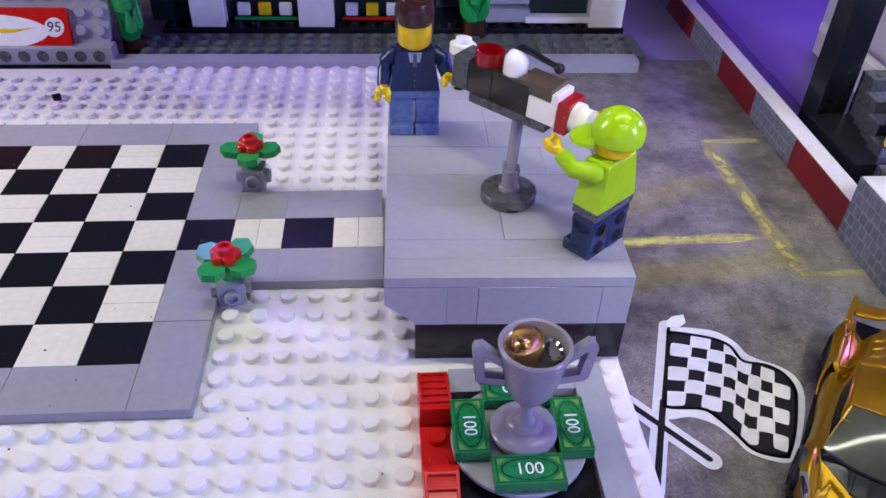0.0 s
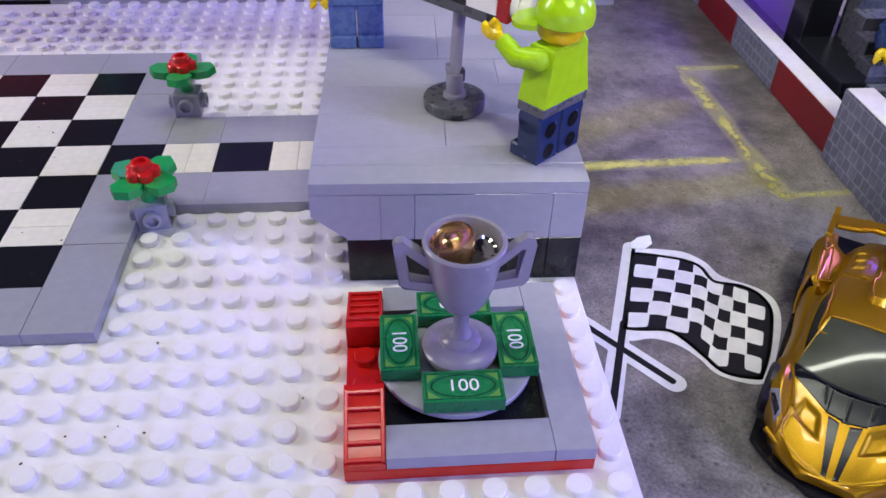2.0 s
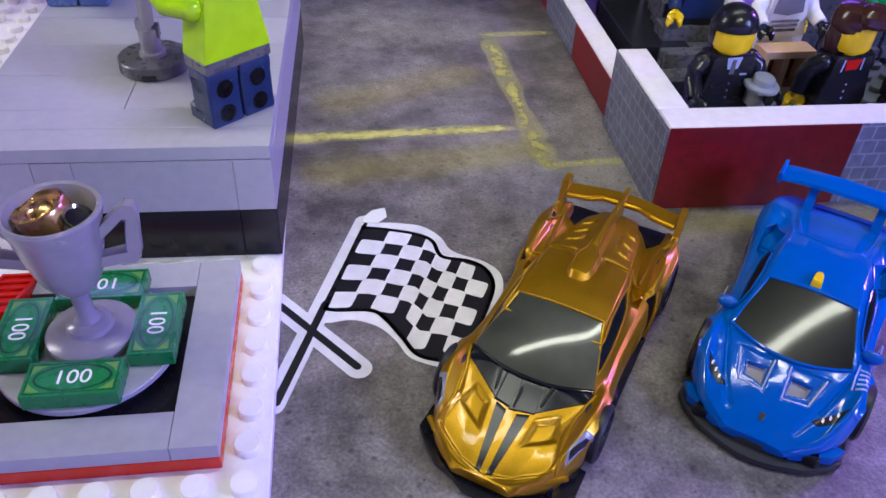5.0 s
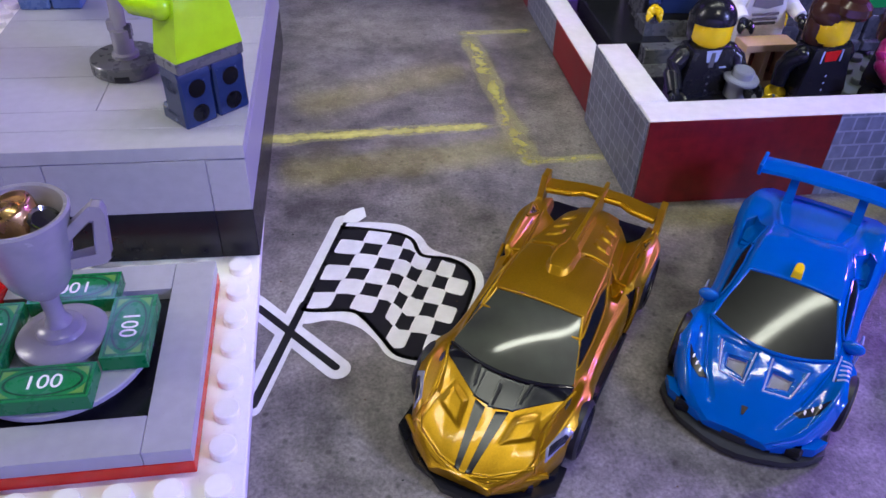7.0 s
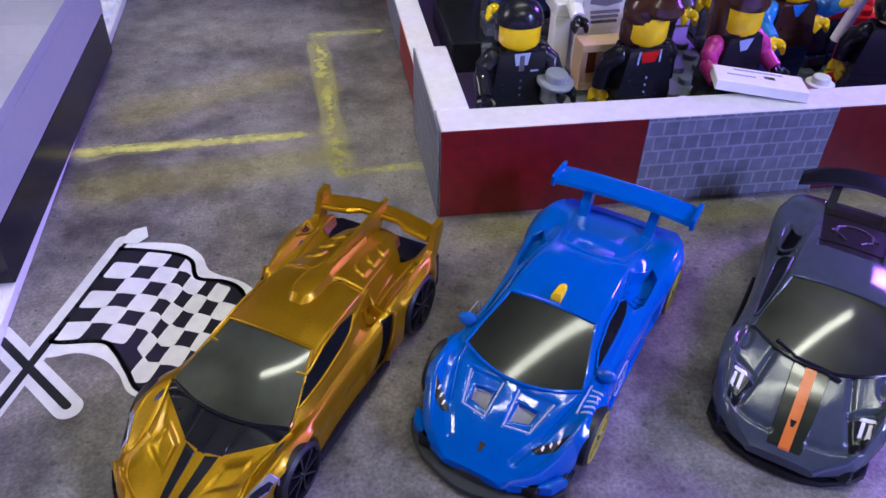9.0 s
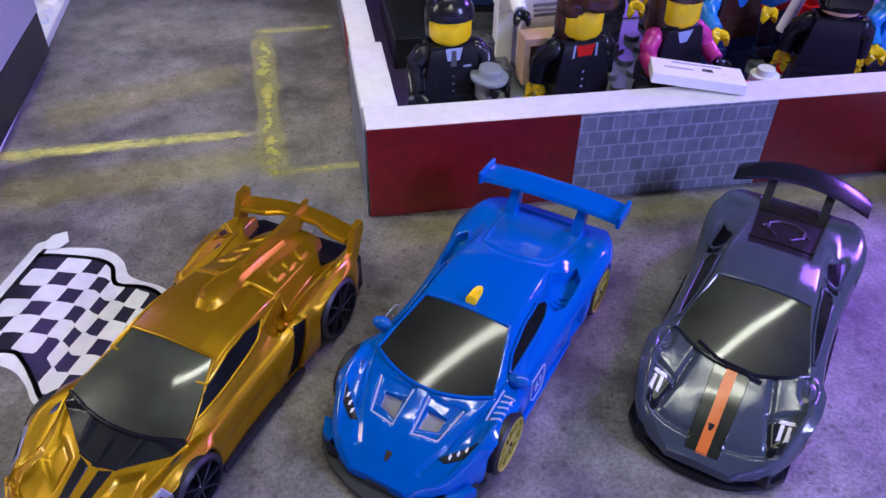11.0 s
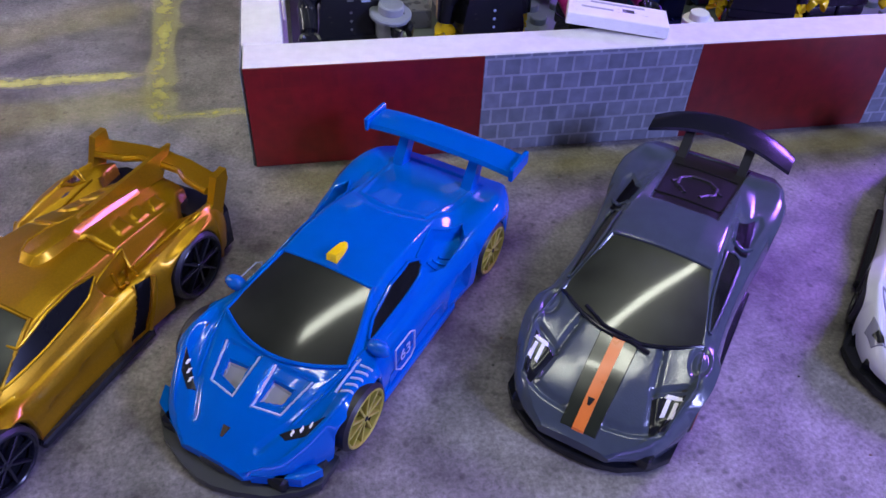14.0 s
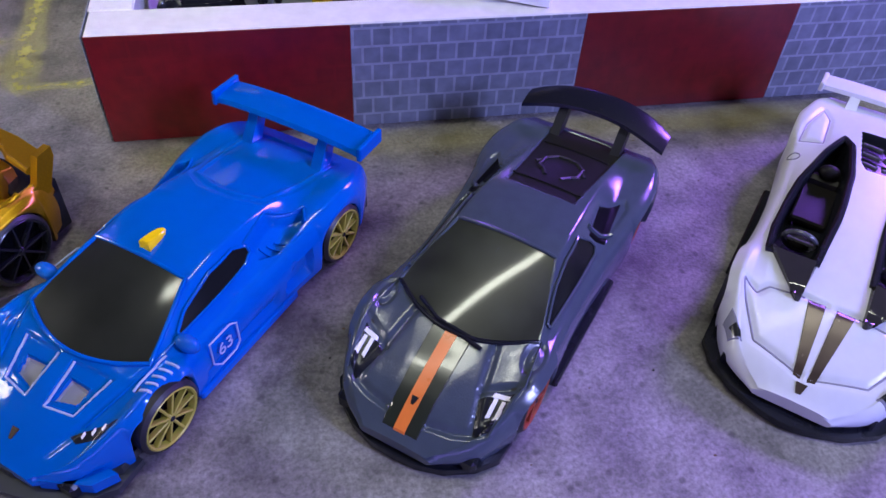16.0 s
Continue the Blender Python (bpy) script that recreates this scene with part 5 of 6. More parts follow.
for y in (-1, 1):
    gold.panel("hood_stripe", [(35.4, y * 0.55), (23.4, y * 0.95), (22.6, y * 3.3), (35.2, y * 1.5)], BLACK, 0.10, "black hood stripe")
    gold.pane("side_window", [(13.2, 12.3), (4, 12.7), (-6.6, 13.7), (-9.6, 15.2)], [(13.2, 12.6), (10.0, 13.7), (6.4, 14.9), (0, 16.1), (-5, 16.3), (-9.6, 15.6)], SIDEGLASS, y, 0.16, "dark side window")
    # black panel stands for the shade inside the intake
    gold.side("side_intake", [(-13.2, 11.6), (-16.0, 11.8), (-12.0, 2.6), (-8.2, 2.6)], HOLLOW_SHADE, y, 0.3, "side intake with inner shade painted black", n=16)
    edge = [gold.tree.ray_cast(Vector((-16.2 + 3.8 * q, y * 40, 11.9 - 9.4 * q)), Vector((0, -y, 0)))[0] + Vector((0, y * 0.3, 0)) for q in (0, 0.25, 0.5, 0.75, 1)]
    part("intake_lip", Shape().tube(edge, 0.5, GOLDPAINT, 8), gold.body)
    # brown panel paints the darkness inside the gold hole
    gold.panel("haunch_hole", [(-26.8, y * 12.6), (-29.6, y * 12.2), (-29.4, y * 13.5), (-27.2, y * 13.4)], BROWN, 0.14, "haunch hole with shade painted brown", n=8)
    gold.groove([(-25.4, y * 13.2), (-29.8, y * 11.8), (-30.2, y * 13.8), (-25.4, y * 13.2)], 0.34, name="haunch_rim", lift=0.1)
    gold.groove([(-16.4, y * 10.6), (-22, y * 10.8), (-31.0, y * 11.4)], 0.3, name="haunch_crease", lift=0.1)
    gold.groove([(-9.0, y * 10.0), (-16.6, y * 8.6), (-15.0, y * 12.5)], 0.32, name="pillar_crease", lift=0.12)
    gold.groove([(-12.4, y * 9.8), (-12.9, y * 12.2)], 0.34, name="pillar_crease", lift=0.5)
    gold.groove([(-14.2, 0), (-14.2, y * 2.8), (-15.2, y * 3.2), (-15.4, y * 8.2)], 0.22, name="deck_crease", lift=0.14)
    gold.groove([(15.2, y * 12.3), (20.0, y * 10.9), (24.3, y * 10.2)], 0.3, name="fender_crease", lift=0.12)
    gold.groove([(24.4, y * 10.4), (28.0, y * 10.8), (30.6, y * 11.4)], 0.3, name="hood_crease", lift=0.05)
    gold.panel("headlight", [(29.0, y * 12.2), (22.4, y * 14.9), (22.8, y * 13.3), (27.2, y * 11.6)], LAMPGLASS, 0.14, "silver and black headlight")
    gold.panel("headlight_print", [(28.2, y * 12.3), (23.4, y * 14.4), (23.6, y * 13.8), (26.8, y * 12.0)], BLACK, 0.22)
    # shade of the vent opening, laid on as a black panel
    gold.panel("rear_vent", [(-31.2, y * 8.6), (-34.4, y * 5.4), (-36.9, y * 5.0), (-36.9, y * 10.4)], HOLLOW_SHADE, 0.12, "rear vent opening with shade painted black")
    s = Shape()
    pr = [(-29.5, 12.2), (-33.6, 13.6), (-35.6, 18.2), (-38.6, 18.4), (-38.6, 16.4), (-36.6, 12.6), (-35.6, 10.6)]
    s.prism(pr, -0.7, 0.7, GOLDPAINT, MM(0, y * 13.4, 0, 90, 0, 0) @ Matrix.Diagonal((1, 1, 1, 1)))
    part("wing_post", s, gold.root, "gold wing end post")
gold.groove([(2.0, -8.8), (2.0, 0), (2.0, 8.8)], 0.28, name="windscreen_trim")
def scoop(c, rows, m):
    """Raised spine: half widths at the foot and on top, and a height, at places along x."""
    vs, fs = [], []
    for x, foot, top, h in rows:
        z0 = min(c.top(x, foot), c.top(x, 0)) - 0.3
        z1 = c.top(x, 0) + h
        vs += [(x, foot, z0), (x, top, z1 - 0.15), (x, top * 0.7, z1), (x, -top * 0.7, z1), (x, -top, z1 - 0.15), (x, -foot, z0)]
    for i in range(len(rows) - 1):
        fs += [(6 * i + k, 6 * i + 6 + k, 6 * i + 7 + k, 6 * i + 1 + k)[::-1] for k in range(5)]
    fs += [(5, 4, 3, 2, 1, 0)[::-1], tuple(6 * len(rows) - 6 + k for k in range(6))[::-1]]
    s = Shape().add(vs, fs, m)
    for sg in (1, -1):
        s.tube([(x, sg * top, c.top(x, 0) + h - 0.12) for x, foot, top, h in rows[1:]], 0.2, m, 6)
    return part("roof_scoop", s, c.body, "raised gold roof scoop")


scoop(gold, [(-5.6, 1.5, 1.3, 0.05), (-6.9, 2.5, 1.5, 1.25), (-9.0, 2.9, 2.1, 1.5), (-13.6, 2.9, 2.1, 1.5), (-15.2, 2.4, 1.3, 1.3), (-22, 1.9, 0.9, 1.2), (-30, 1.4, 0.6, 1.2)], GOLDPAINT)
part("tail_fin", Shape().add([(-13, 1.0, 16.6), (-13, -1.0, 16.6), (-36.5, -.6, 13.0), (-36.5, .6, 13.0), (-18, .45, 18.1), (-18, -.45, 18.1), (-40.6, -.4, 18.0), (-40.6, .4, 18.0)], [(0, 1, 5, 4), (4, 5, 6, 7), (1, 2, 6, 5), (3, 0, 4, 7), (2, 3, 7, 6)], GOLDPAINT), gold.body, "tall gold tail fin")
s = Shape()
pts = [(-36.6, 13.0), (-35.4, 12.4), (-36.6, 7.0), (-38.2, 4.4), (-38.2, -4.4), (-36.6, -7.0), (-35.4, -12.4), (-36.6, -13.0), (-39.2, -13.0), (-41.0, -5.0), (-41.4, 0), (-41.0, 5.0), (-39.2, 13.0)]
s.prism([(x + 1.0, y) for x, y in pts], 15.0, 16.3, GOLDPAINT)
for q, r in zip(pts[1:6], pts[2:7]):
    s.tube([(q[0] + 1.0, q[1], 15.4), (r[0] + 1.0, r[1], 15.4)], 0.62, GOLDPAINT, 8)
part("rear_wing", s, gold.root, "angular gold rear wing")
lip(gold, [(24.0, 16.0), (29.4, 16.0), (32.0, 13.2), (34.8, 9.6), (36.0, 5.4), (37.6, 2.6)], BLACK, "black front splitter")
part("nose_blade", Shape().tube([(29.4, 13.2, 5.4), (31.6, 10.6, 5.2), (34.8, 4.4, 4.7), (35.8, 0, 4.2), (34.8, -4.4, 4.7), (31.6, -10.6, 5.2), (29.4, -13.2, 5.4)], 0.6, GOLDPAINT, 8), gold.body, "raised gold nose blade")
for y in (-1, 1):
    part("side_skirt", Shape().box(-13, 12, min(y * 13.4, y * 15.2), max(y * 13.4, y * 15.2), 0.7, 2.2, BLACK, 0.3), gold.root, "black side skirt")
part("rear_diffuser", Shape().prism([(-33, 13.8), (-37.4, 13.8), (-39.4, 11), (-39.4, -11), (-37.4, -13.8), (-33, -13.8)], 2.0, 9.6, BLACK), gold.root, "black rear diffuser")
gold.wheels(BLACK, 8, track=16.0)

# the blue car with a tall wing
bk = {k: list(v) for k, v in BASE.items()}
blue = Car("toy_car", "bright blue toy race car with yellow roof beacon on the mat", place(162.9, 22.8, GROUND, 0, 0, -129.0), BLUEPAINT, (17.5, -25.5), bk, 1.0, radii=(5.6, 5.4), nose=33.6, soft=4)
BW = [(14.8, 11.4), (3.2, 8.5), (3.2, -8.5), (14.8, -11.4)]
blue.bulge(18.5, 13.6, 7, 2.6, 0.7)
blue.bulge(-25, 13.4, 9, 3.0, 0.8)
blue.press([(19.0, 1.1), (26.0, 1.5), (25.2, 6.6), (18.6, 8.4)], 0.55, 0.35)
blue.press([(20.8, 2.1), (21.0, 6.2), (23.7, 5.8), (24.8, 1.9)], 1.1, 0.35)
blue.cut([(14.9, 11.9), (20, 10.4), (25.4, 8.6), (30, 6.0)], 0.35, 0.8)
blue.press([(-8.0, 10.2), (-14.5, 9.0), (-20.8, 11.9), (-18.2, 13.6), (-11.6, 13.4), (-8.6, 12.2)], 1.9, 0.5)
blue.cut([(-14.0, 0), (-14.2, 3), (-16.2, 7.2), (-25, 8.6), (-33, 9.0)], 0.3, 0.8)
blue.press([(-14.6, -1), (-16.6, 6.6), (-25, 8.2), (-34, 8.6), (-34, -1)], 0.4, 0.6)
blue.press_side([(-10.0, 4.0), (-11.0, 7.6), (-17.5, 9.0), (-17.0, 4.2)], 1.4, 0.6)
blue.press_side([(9.0, 3.2), (9.0, 5.0), (-9.0, 6.0), (-8.4, 3.2)], 0.7, 0.8)
blue.press_side([(27.5, 2.8), (27.0, 5.0), (32.5, 4.0), (33.0, 2.8)], 1.2, 0.5)
blue.sink_glass(BW, 3.8)
blue.build()
blue.glass("windscreen", BW, 3.8)
for y in (-1, 1):
    blue.pane("side_window", [(9.2, 12.3), (0, 12.7), (-5.8, 13.1), (-7.8, 13.9)], [(9.2, 12.8), (6.5, 14.2), (0, 15.7), (-5.4, 15.9), (-7.8, 14.8)], SIDEGLASS, y, 0.16, "dark side window")
    blue.groove([(-7.6, y * 10.0), (-14.5, y * 8.8), (-20.8, y * 11.8), (-18.4, y * 13.6)], 0.24, name="intake_edge", lift=0.12)
    for d in (0, 1, 2):
        blue.groove([(-10.2 - 1.5 * d, y * (10.6 + 0.3 * d)), (-11.6 - 1.5 * d, y * (13.0 - 0.1 * d))], 0.22, name="intake_slat", lift=0.1)
    blue.groove([(8.8, y * 11.9), (15.0, y * 11.8), (20, y * 10.5), (25.4, y * 8.7)], 0.2, name="hood_crease", lift=0.1)
    blue.panel("hood_vent", [(24.5, y * 2.1), (21.0, y * 2.3), (21.2, y * 6.0), (23.6, y * 5.6)], surface("vent_grey_print", (0.22, 0.22, 0.27), 0.4), 0.12, "grey floor of the hood vent")
    # pale tube paints the highlight along the vent's edge
    blue.groove([(19.2, y * 1.5), (25.8, y * 1.8), (25.0, y * 6.4), (19.0, y * 8.0)], 0.19, SURF_SHIRT, "vent_edge", 0.14)
    blue.groove([(20.9, y * 2.2), (24.7, y * 2.0), (23.7, y * 5.7), (21.0, y * 6.1), (20.9, y * 2.2)], 0.14, name="vent_lip", lift=0.10)
    blue.panel("headlight", [(27.2, y * 7.6), (22.6, y * 13.0), (25.8, y * 11.6), (27.6, y * 9.0)], BLACK, 0.14, "black headlight with white print")
    for d in (0.2, 0.42, 0.64):
        px, py = 27.0 - 4.4 * d, 8.0 + 4.6 * d
        blue.panel("headlight_print", [(px + 0.5, y * (py + 0.2)), (px - 0.5, y * (py + 0.3)), (px - 0.2, y * (py + 0.8)), (px + 0.8, y * (py + 0.7))], WHITE, 0.22, n=6)
    # pale outlined number badge on the door
    hexa = [(-2.9, -2.0), (-2.9, 2.2), (-1.6, 3.2), (2.9, 3.2), (2.9, -1.4), (1.4, -3.0), (-1.8, -3.0)]
    T = MM(4.6, y * 15.2, 7.2, 90, 0, 0)
    part("badge_outline", Shape().tube([(*p, 0) for p in hexa] + [(*hexa[0], 0)], 0.15, SURF_SHIRT, 6, T), blue.root, "pale printed badge outline")
    writing("side_number", "63", 3.3, blue.root, place(4.6, y * 15.3, 7.3, 90, 0, 0 if y < 0 else 180), SURF_SHIRT, "pale printed door number 63")
for k in range(5):
    x = 12.8 + 1.3 * k
    blue.panel("fender_print", [(x + 0.2, 14.6), (x - 0.25, 14.5), (x + 0.3, 12.4), (x + 0.75, 12.5)], SURF_SHIRT, 0.16, "pale unreadable fender print", n=6)
blue.groove([(12.6, 12.2), (15.6, 12.0), (19, 12.0)], 0.18, SURF_SHIRT, "fender_print", 0.12)
bz = blue.top(0, 0)
outline = [(2.0, 1.0), (2.0, -1.0), (-0.6, -0.95), (-1.7, -0.75), (-2.3, -0.3), (-2.3, 0.3), (-1.7, 0.75), (-0.6, 0.95)]
vs = [(x, y, bz - 0.6) for x, y in outline] + [(x * 0.98, y * 0.95, bz + 0.75 + 0.06 * x) for x, y in outline] + [(x * 0.86, y * 0.72, bz + 1.05 + 0.10 * x) for x, y in outline]
fs = [(8 * r + k, 8 * r + 8 + k, 8 * r + 8 + (k + 1) % 8, 8 * r + (k + 1) % 8) for r in (0, 1) for k in range(8)] + [tuple(range(23, 15, -1))]
part("roof_beacon", Shape().add(vs, fs, YELLOW), blue.body, "yellow roof beacon")
blue.panel("nose_badge", [(30.9, 0.2), (29.4, 0.65), (29.4, -0.65), (30.9, -0.2)], BRONZE, 0.15, "small bronze shield badge")
mirror(blue, 9.8, 12.6, 12.3, BLUEPAINT)
spoiler(blue, -35.2, 18.6, 15.4, 6.4, BLUEPAINT, ((-7.4, -31.5), (7.4, -31.5)), droop=1.0, sweep=0.2, thick=0.9, fin=2.0, label="tall blue rear wing")
lip(blue, [(23.0, 15.6), (28.0, 15.9), (30.6, 13.8), (33.4, 10.2), (35.2, 5.2), (36.0, 1.6)], surface("matte_dark_plastic", (0.030, 0.032, 0.034), 0.42), "dark grey front splitter")
for y in (-1, 1):
    part("bumper_fin", Shape().prism([(31.6, y * 6.5), (33.0, y * 6.5), (30.0, y * 13.2), (27.0, y * 14.8), (27.0, y * 12)], 2.2, 4.2, BLUEPAINT), blue.body)
    part("bumper_strut", Shape().box(32.2, 33.2, y * 3.4 - 0.5, y * 3.4 + 0.5, 1.6, 4.4, BLUEPAINT, 0.2), blue.body)
part("rear_diffuser", Shape().prism([(-33, 13.6), (-37, 13.6), (-38.6, 11), (-38.6, -11), (-37, -13.6), (-33, -13.6)], 2.0, 8.0, BLACK), blue.root, "black rear diffuser")
for y in (-1, 1):
    part("side_skirt", Shape().box(-13, 11, min(y * 13.6, y * 15.2), max(y * 13.6, y * 15.2), 0.8, 2.4, BLUEPAINT, 0.3), blue.root)
blue.wheels(GOLDRIM, 10, track=16.2)

# the slate grey car with an orange stripe
sk = {k: list(v) for k, v in BASE.items()}
slate = Car("toy_car", "slate grey toy sports car with orange stripe on mat", place(216.5, 17.8, GROUND, 0, 0, -129.9), SLATEPAINT, (18.5, -24.5), sk, 0.985, radii=(5.3, 5.4), nose=34.4, soft=2)
SW = [(13.4, 11.8), (1.4, 8.5), (1.4, -8.5), (13.4, -11.8)]
slate.bulge(18.5, 13.4, 7, 2.6, 0.5)
slate.cut([(16.5, 6.6), (24.0, 8.0), (28.6, 9.2)], 0.5, 0.8)
slate.cut([(23.8, 7.8), (20.7, 13.2)], 0.5, 0.8)
slate.cut([(28.2, 12.2), (30.2, 7.0), (30.8, 3.3)], 0.6, 0.8)
slate.press([(23.9, 8.4), (28.4, 9.6), (26.2, 12.6), (21.2, 12.8)], 0.2, 0.9)
oval = [(16.2 + 2.4 * math.cos(2 * math.pi * k / 16), 12.4 + 1.2 * math.sin(2 * math.pi * k / 16)) for k in range(17)]
slate.cut(oval, 0.4, 0.7)
slate.press([(-10.8, -1), (-11.0, 6.2), (-35.8, 7.4), (-35.8, -1)], 0.5, 0.4)
slate.press([(-8.6, 9.4), (-16.5, 8.8), (-22.4, 12.4), (-20.0, 13.6), (-11.6, 13.0)], 0.35, 0.8)
slate.press_side([(10.0, 3.0), (10.0, 4.4), (-11.0, 5.4), (-10.4, 3.0)], 0.7, 0.8)
slate.sink_glass(SW, 5.0)
slate.build()
slate.glass("windscreen", SW, 5.0, low=BLACK, m=VEILGLASS)
STRIPE = surface("smoky_olive_print", (0.022, 0.026, 0.017), 0.2, coat=0.3, bump=0.0)
slate.panel("dark_stripe", [(33.2, 2.9), (18.0, 3.2), (18.0, -3.2), (33.2, -2.9)], STRIPE, 0.14, "smoky dark hood stripe", n=40)
slate.panel("orange_stripe", [(33.3, 0.95), (18.0, 1.0), (18.0, -1.0), (33.3, -0.95)], ORANGE, 0.26, "orange hood stripe", n=40)
slate.panel("nose_badge", [(29.6, 0.2), (28.4, 0.6), (28.4, -0.6), (29.6, -0.2)], BLACK, 0.36, "small black shield badge")
part("wiper", Shape().tube([(15.4, -7.0, slate.top(15.4, -7) + 1.6), (17.4, -3.0, slate.top(17.4, -3.0) + 1.3), (18.2, 3.6, slate.top(18.2, 3.6) + .5)], 0.36, BLACK, 6).tube([(16.6, -6.0, slate.top(16.6, -6) + .8), (18.9, 5.0, slate.top(18.9, 5.0) + .4)], 0.36, BLACK, 6), slate.body, "black wiper")
slate.panel("engine_cover", [(-11.0, 6.0), (-35.6, 7.2), (-35.6, -7.2), (-11.0, -6.0)], COVER, 0.10, "brown-black engine cover with arrow outline", n=44)
for y in (-1, 1):
    slate.groove([(-24.6, 0), (-24.4, y * 1.8), (-22.6, y * 3.5), (-19.4, y * 3.5), (-18.6, y * 2.7)], 0.42, TYRE, "cover_arrow", 0.16)
    slate.groove([(-21.6, y * 3.4), (-20.4, y * 4.6)], 0.4, TYRE, "cover_arrow", 0.14)
    slate.groove([(-16.8, y * 1.4), (-18.8, y * 2.6)], 0.4, TYRE, "cover_arrow", 0.14)
for x in (-14.2, -28.6):
    slate.groove([(x, -6.2), (x, 0), (x, 6.2)], 0.2, COVER, "cover_seam", 0.2)
for y in (-1, 1):
    slate.pane("side_window", [(10.4, 11.8), (0, 11.7), (-7.6, 11.9), (-8.6, 12.6)], [(10.4, 12.3), (5, 14.5), (0, 15.8), (-5.2, 16.2), (-8.0, 13.8)], SIDEGLASS, y, 0.16, "dark side window")
    slate.groove([(-9.6, y * 9.6), (-11.4, y * 11.4), (-13.2, y * 13.0)], 0.42, name="window_strut", lift=0.2)
    slate.groove([(13.0, y * 12.2), (21.0, y * 13.2), (28.6, y * 11.6)], 0.18, name="fender_crease", lift=0.1)
    # recess behind the window is painted black for its shade
    slate.panel("quarter_window", [(-8.4, y * 10.3), (-16.0, y * 9.2), (-20.6, y * 11.8), (-10.6, y * 12.8)], HOLLOW_SHADE, 0.10, "quarter window darkened by painted shade")
    slate.panel("headlight", [(29.6, y * 9.6), (24.6, y * 7.9), (22.0, y * 12.4), (28.2, y * 11.4)], BLACK, 0.12, "black headlight with white print")
    for d in (9.9, 11.1):
        slate.panel("headlight_print", [(27.0, y * d), (23.4, y * d), (23.4, y * (d + 0.75)), (26.6, y * (d + 0.75))], WHITE, 0.22, n=8)
    slate.panel("headlight_print", [(23.9, y * 9.4), (23.1, y * 9.6), (22.6, y * 12.2), (23.4, y * 12.2)], WHITE, 0.24, n=8)
s = Shape()
sec = [(3.7, -0.75), (3.5, -0.1), (0.8, 0.5), (-1.4, 0.7), (-2.4, 0.55), (-2.3, 0.05), (0, -0.4)]
vs, fs, n = [], [], 24
for i in range(n + 1):
    q = 2 * i / n - 1
    e = abs(q) ** 2.2
    vs += [(-39.2 + 2.0 * e + u * (1 - 0.25 * abs(q) ** 6), q * 14.0, 18.2 - 2.6 * e + w) for u, w in sec]
k = len(sec)
fs = [(i * k + j, (i + 1) * k + j, (i + 1) * k + (j + 1) % k, i * k + (j + 1) % k) for i in range(n) for j in range(k)]
fs += [tuple(reversed(range(k))), tuple(range(n * k, n * k + k))]
wing = part("rear_wing", s.add(vs, fs, BLACK), slate.root, "black curved rear wing")
for y in (-1, 1):
    part("wing_post", Shape().prism([(-32.5, 12.6), (-35.6, 12.2), (-39.8, 17.6), (-37.2, 18.0)], -0.9, 0.9, TYRE, MM(0, y * 6.0, 0, 90, 0, 0)), wing)
lip(slate, [(24.0, 14.6), (28.0, 14.4), (31.0, 12.0), (33.6, 8.0), (34.8, 4.0), (35.0, 1.0)], BLACK, "black front splitter")
for y in (-1, 1):
    part("side_skirt", Shape().box(-13, 12, min(y * 14.0, y * 15.6), max(y * 14.0, y * 15.6), 0.9, 2.6, BLACK, 0.3), slate.root, "black side skirt")
slate.wheels(surface("orange_rim_paint", (0.30, 0.05, 0.018), 0.35), 5, track=14.7)

# the white open car with two cockpits
wk = {k: list(v) for k, v in BASE.items()}
wk["zt"] = [4.5, 5.2, 6.5, 8.0, 9.7, 11.1, 12.2, 13.0, 13.8, 14.4, 14.8, 15.0, 14.7, 13.8, 13.0, 12.2, 11.6]
wk["zr"] = [4.4, 5.0, 6.3, 7.8, 9.4, 10.8, 11.8, 12.6, 13.4, 13.8, 14.2, 14.3, 14.0, 13.4, 12.8, 12.1, 11.5]
white = Car("toy_car", "white open toy sports car with two cockpits and bronze stripes", place(278.6, 15.7, GROUND, 0, 0, -131.6) @ Matrix.Scale(1.03, 4), WHITEPAINT, (18.5, -24.5), wk, 1.0, radii=(5.3, 5.4), nose=35.6, soft=3)
PIT = [(14.2, 4.4), (14.0, 11.6), (8, 12.0), (-5, 11.2), (-14, 9.2), (-19.4, 7.2), (-17, 5.6), (-8, 4.2), (4, 3.9)]
TAILPIT = [(-11.6, -1), (-11.6, 2.2), (-13.4, 3.4), (-17, 4.0), (-24, 4.8), (-24, -1)]
white.cut([(32.0, 0.6), (29.6, 8.4), (22.6, 12.6), (21.0, 13.2), (22.4, 10.6), (20.8, 9.2), (20.4, 4.0), (20.6, 0.8)], 0.35, 0.8)
white.cut([(-17.9, 10.2), (-26.2, 10.6), (-29.4, 12.4), (-23, 14.2), (-17.8, 14.2), (-17.9, 10.2)], 0.3, 0.8)
white.bulge(18.5, 13.6, 7, 2.6, 0.6)
white.press(PIT, 4.6, 0.9)
white.press(TAILPIT, 2.0, 0.6)
white.lined = [(PIT, BLACK), (TAILPIT, BLACK)]
white.build()
LINE = surface("grey_panel_line", (0.22, 0.21, 0.27), 0.4)
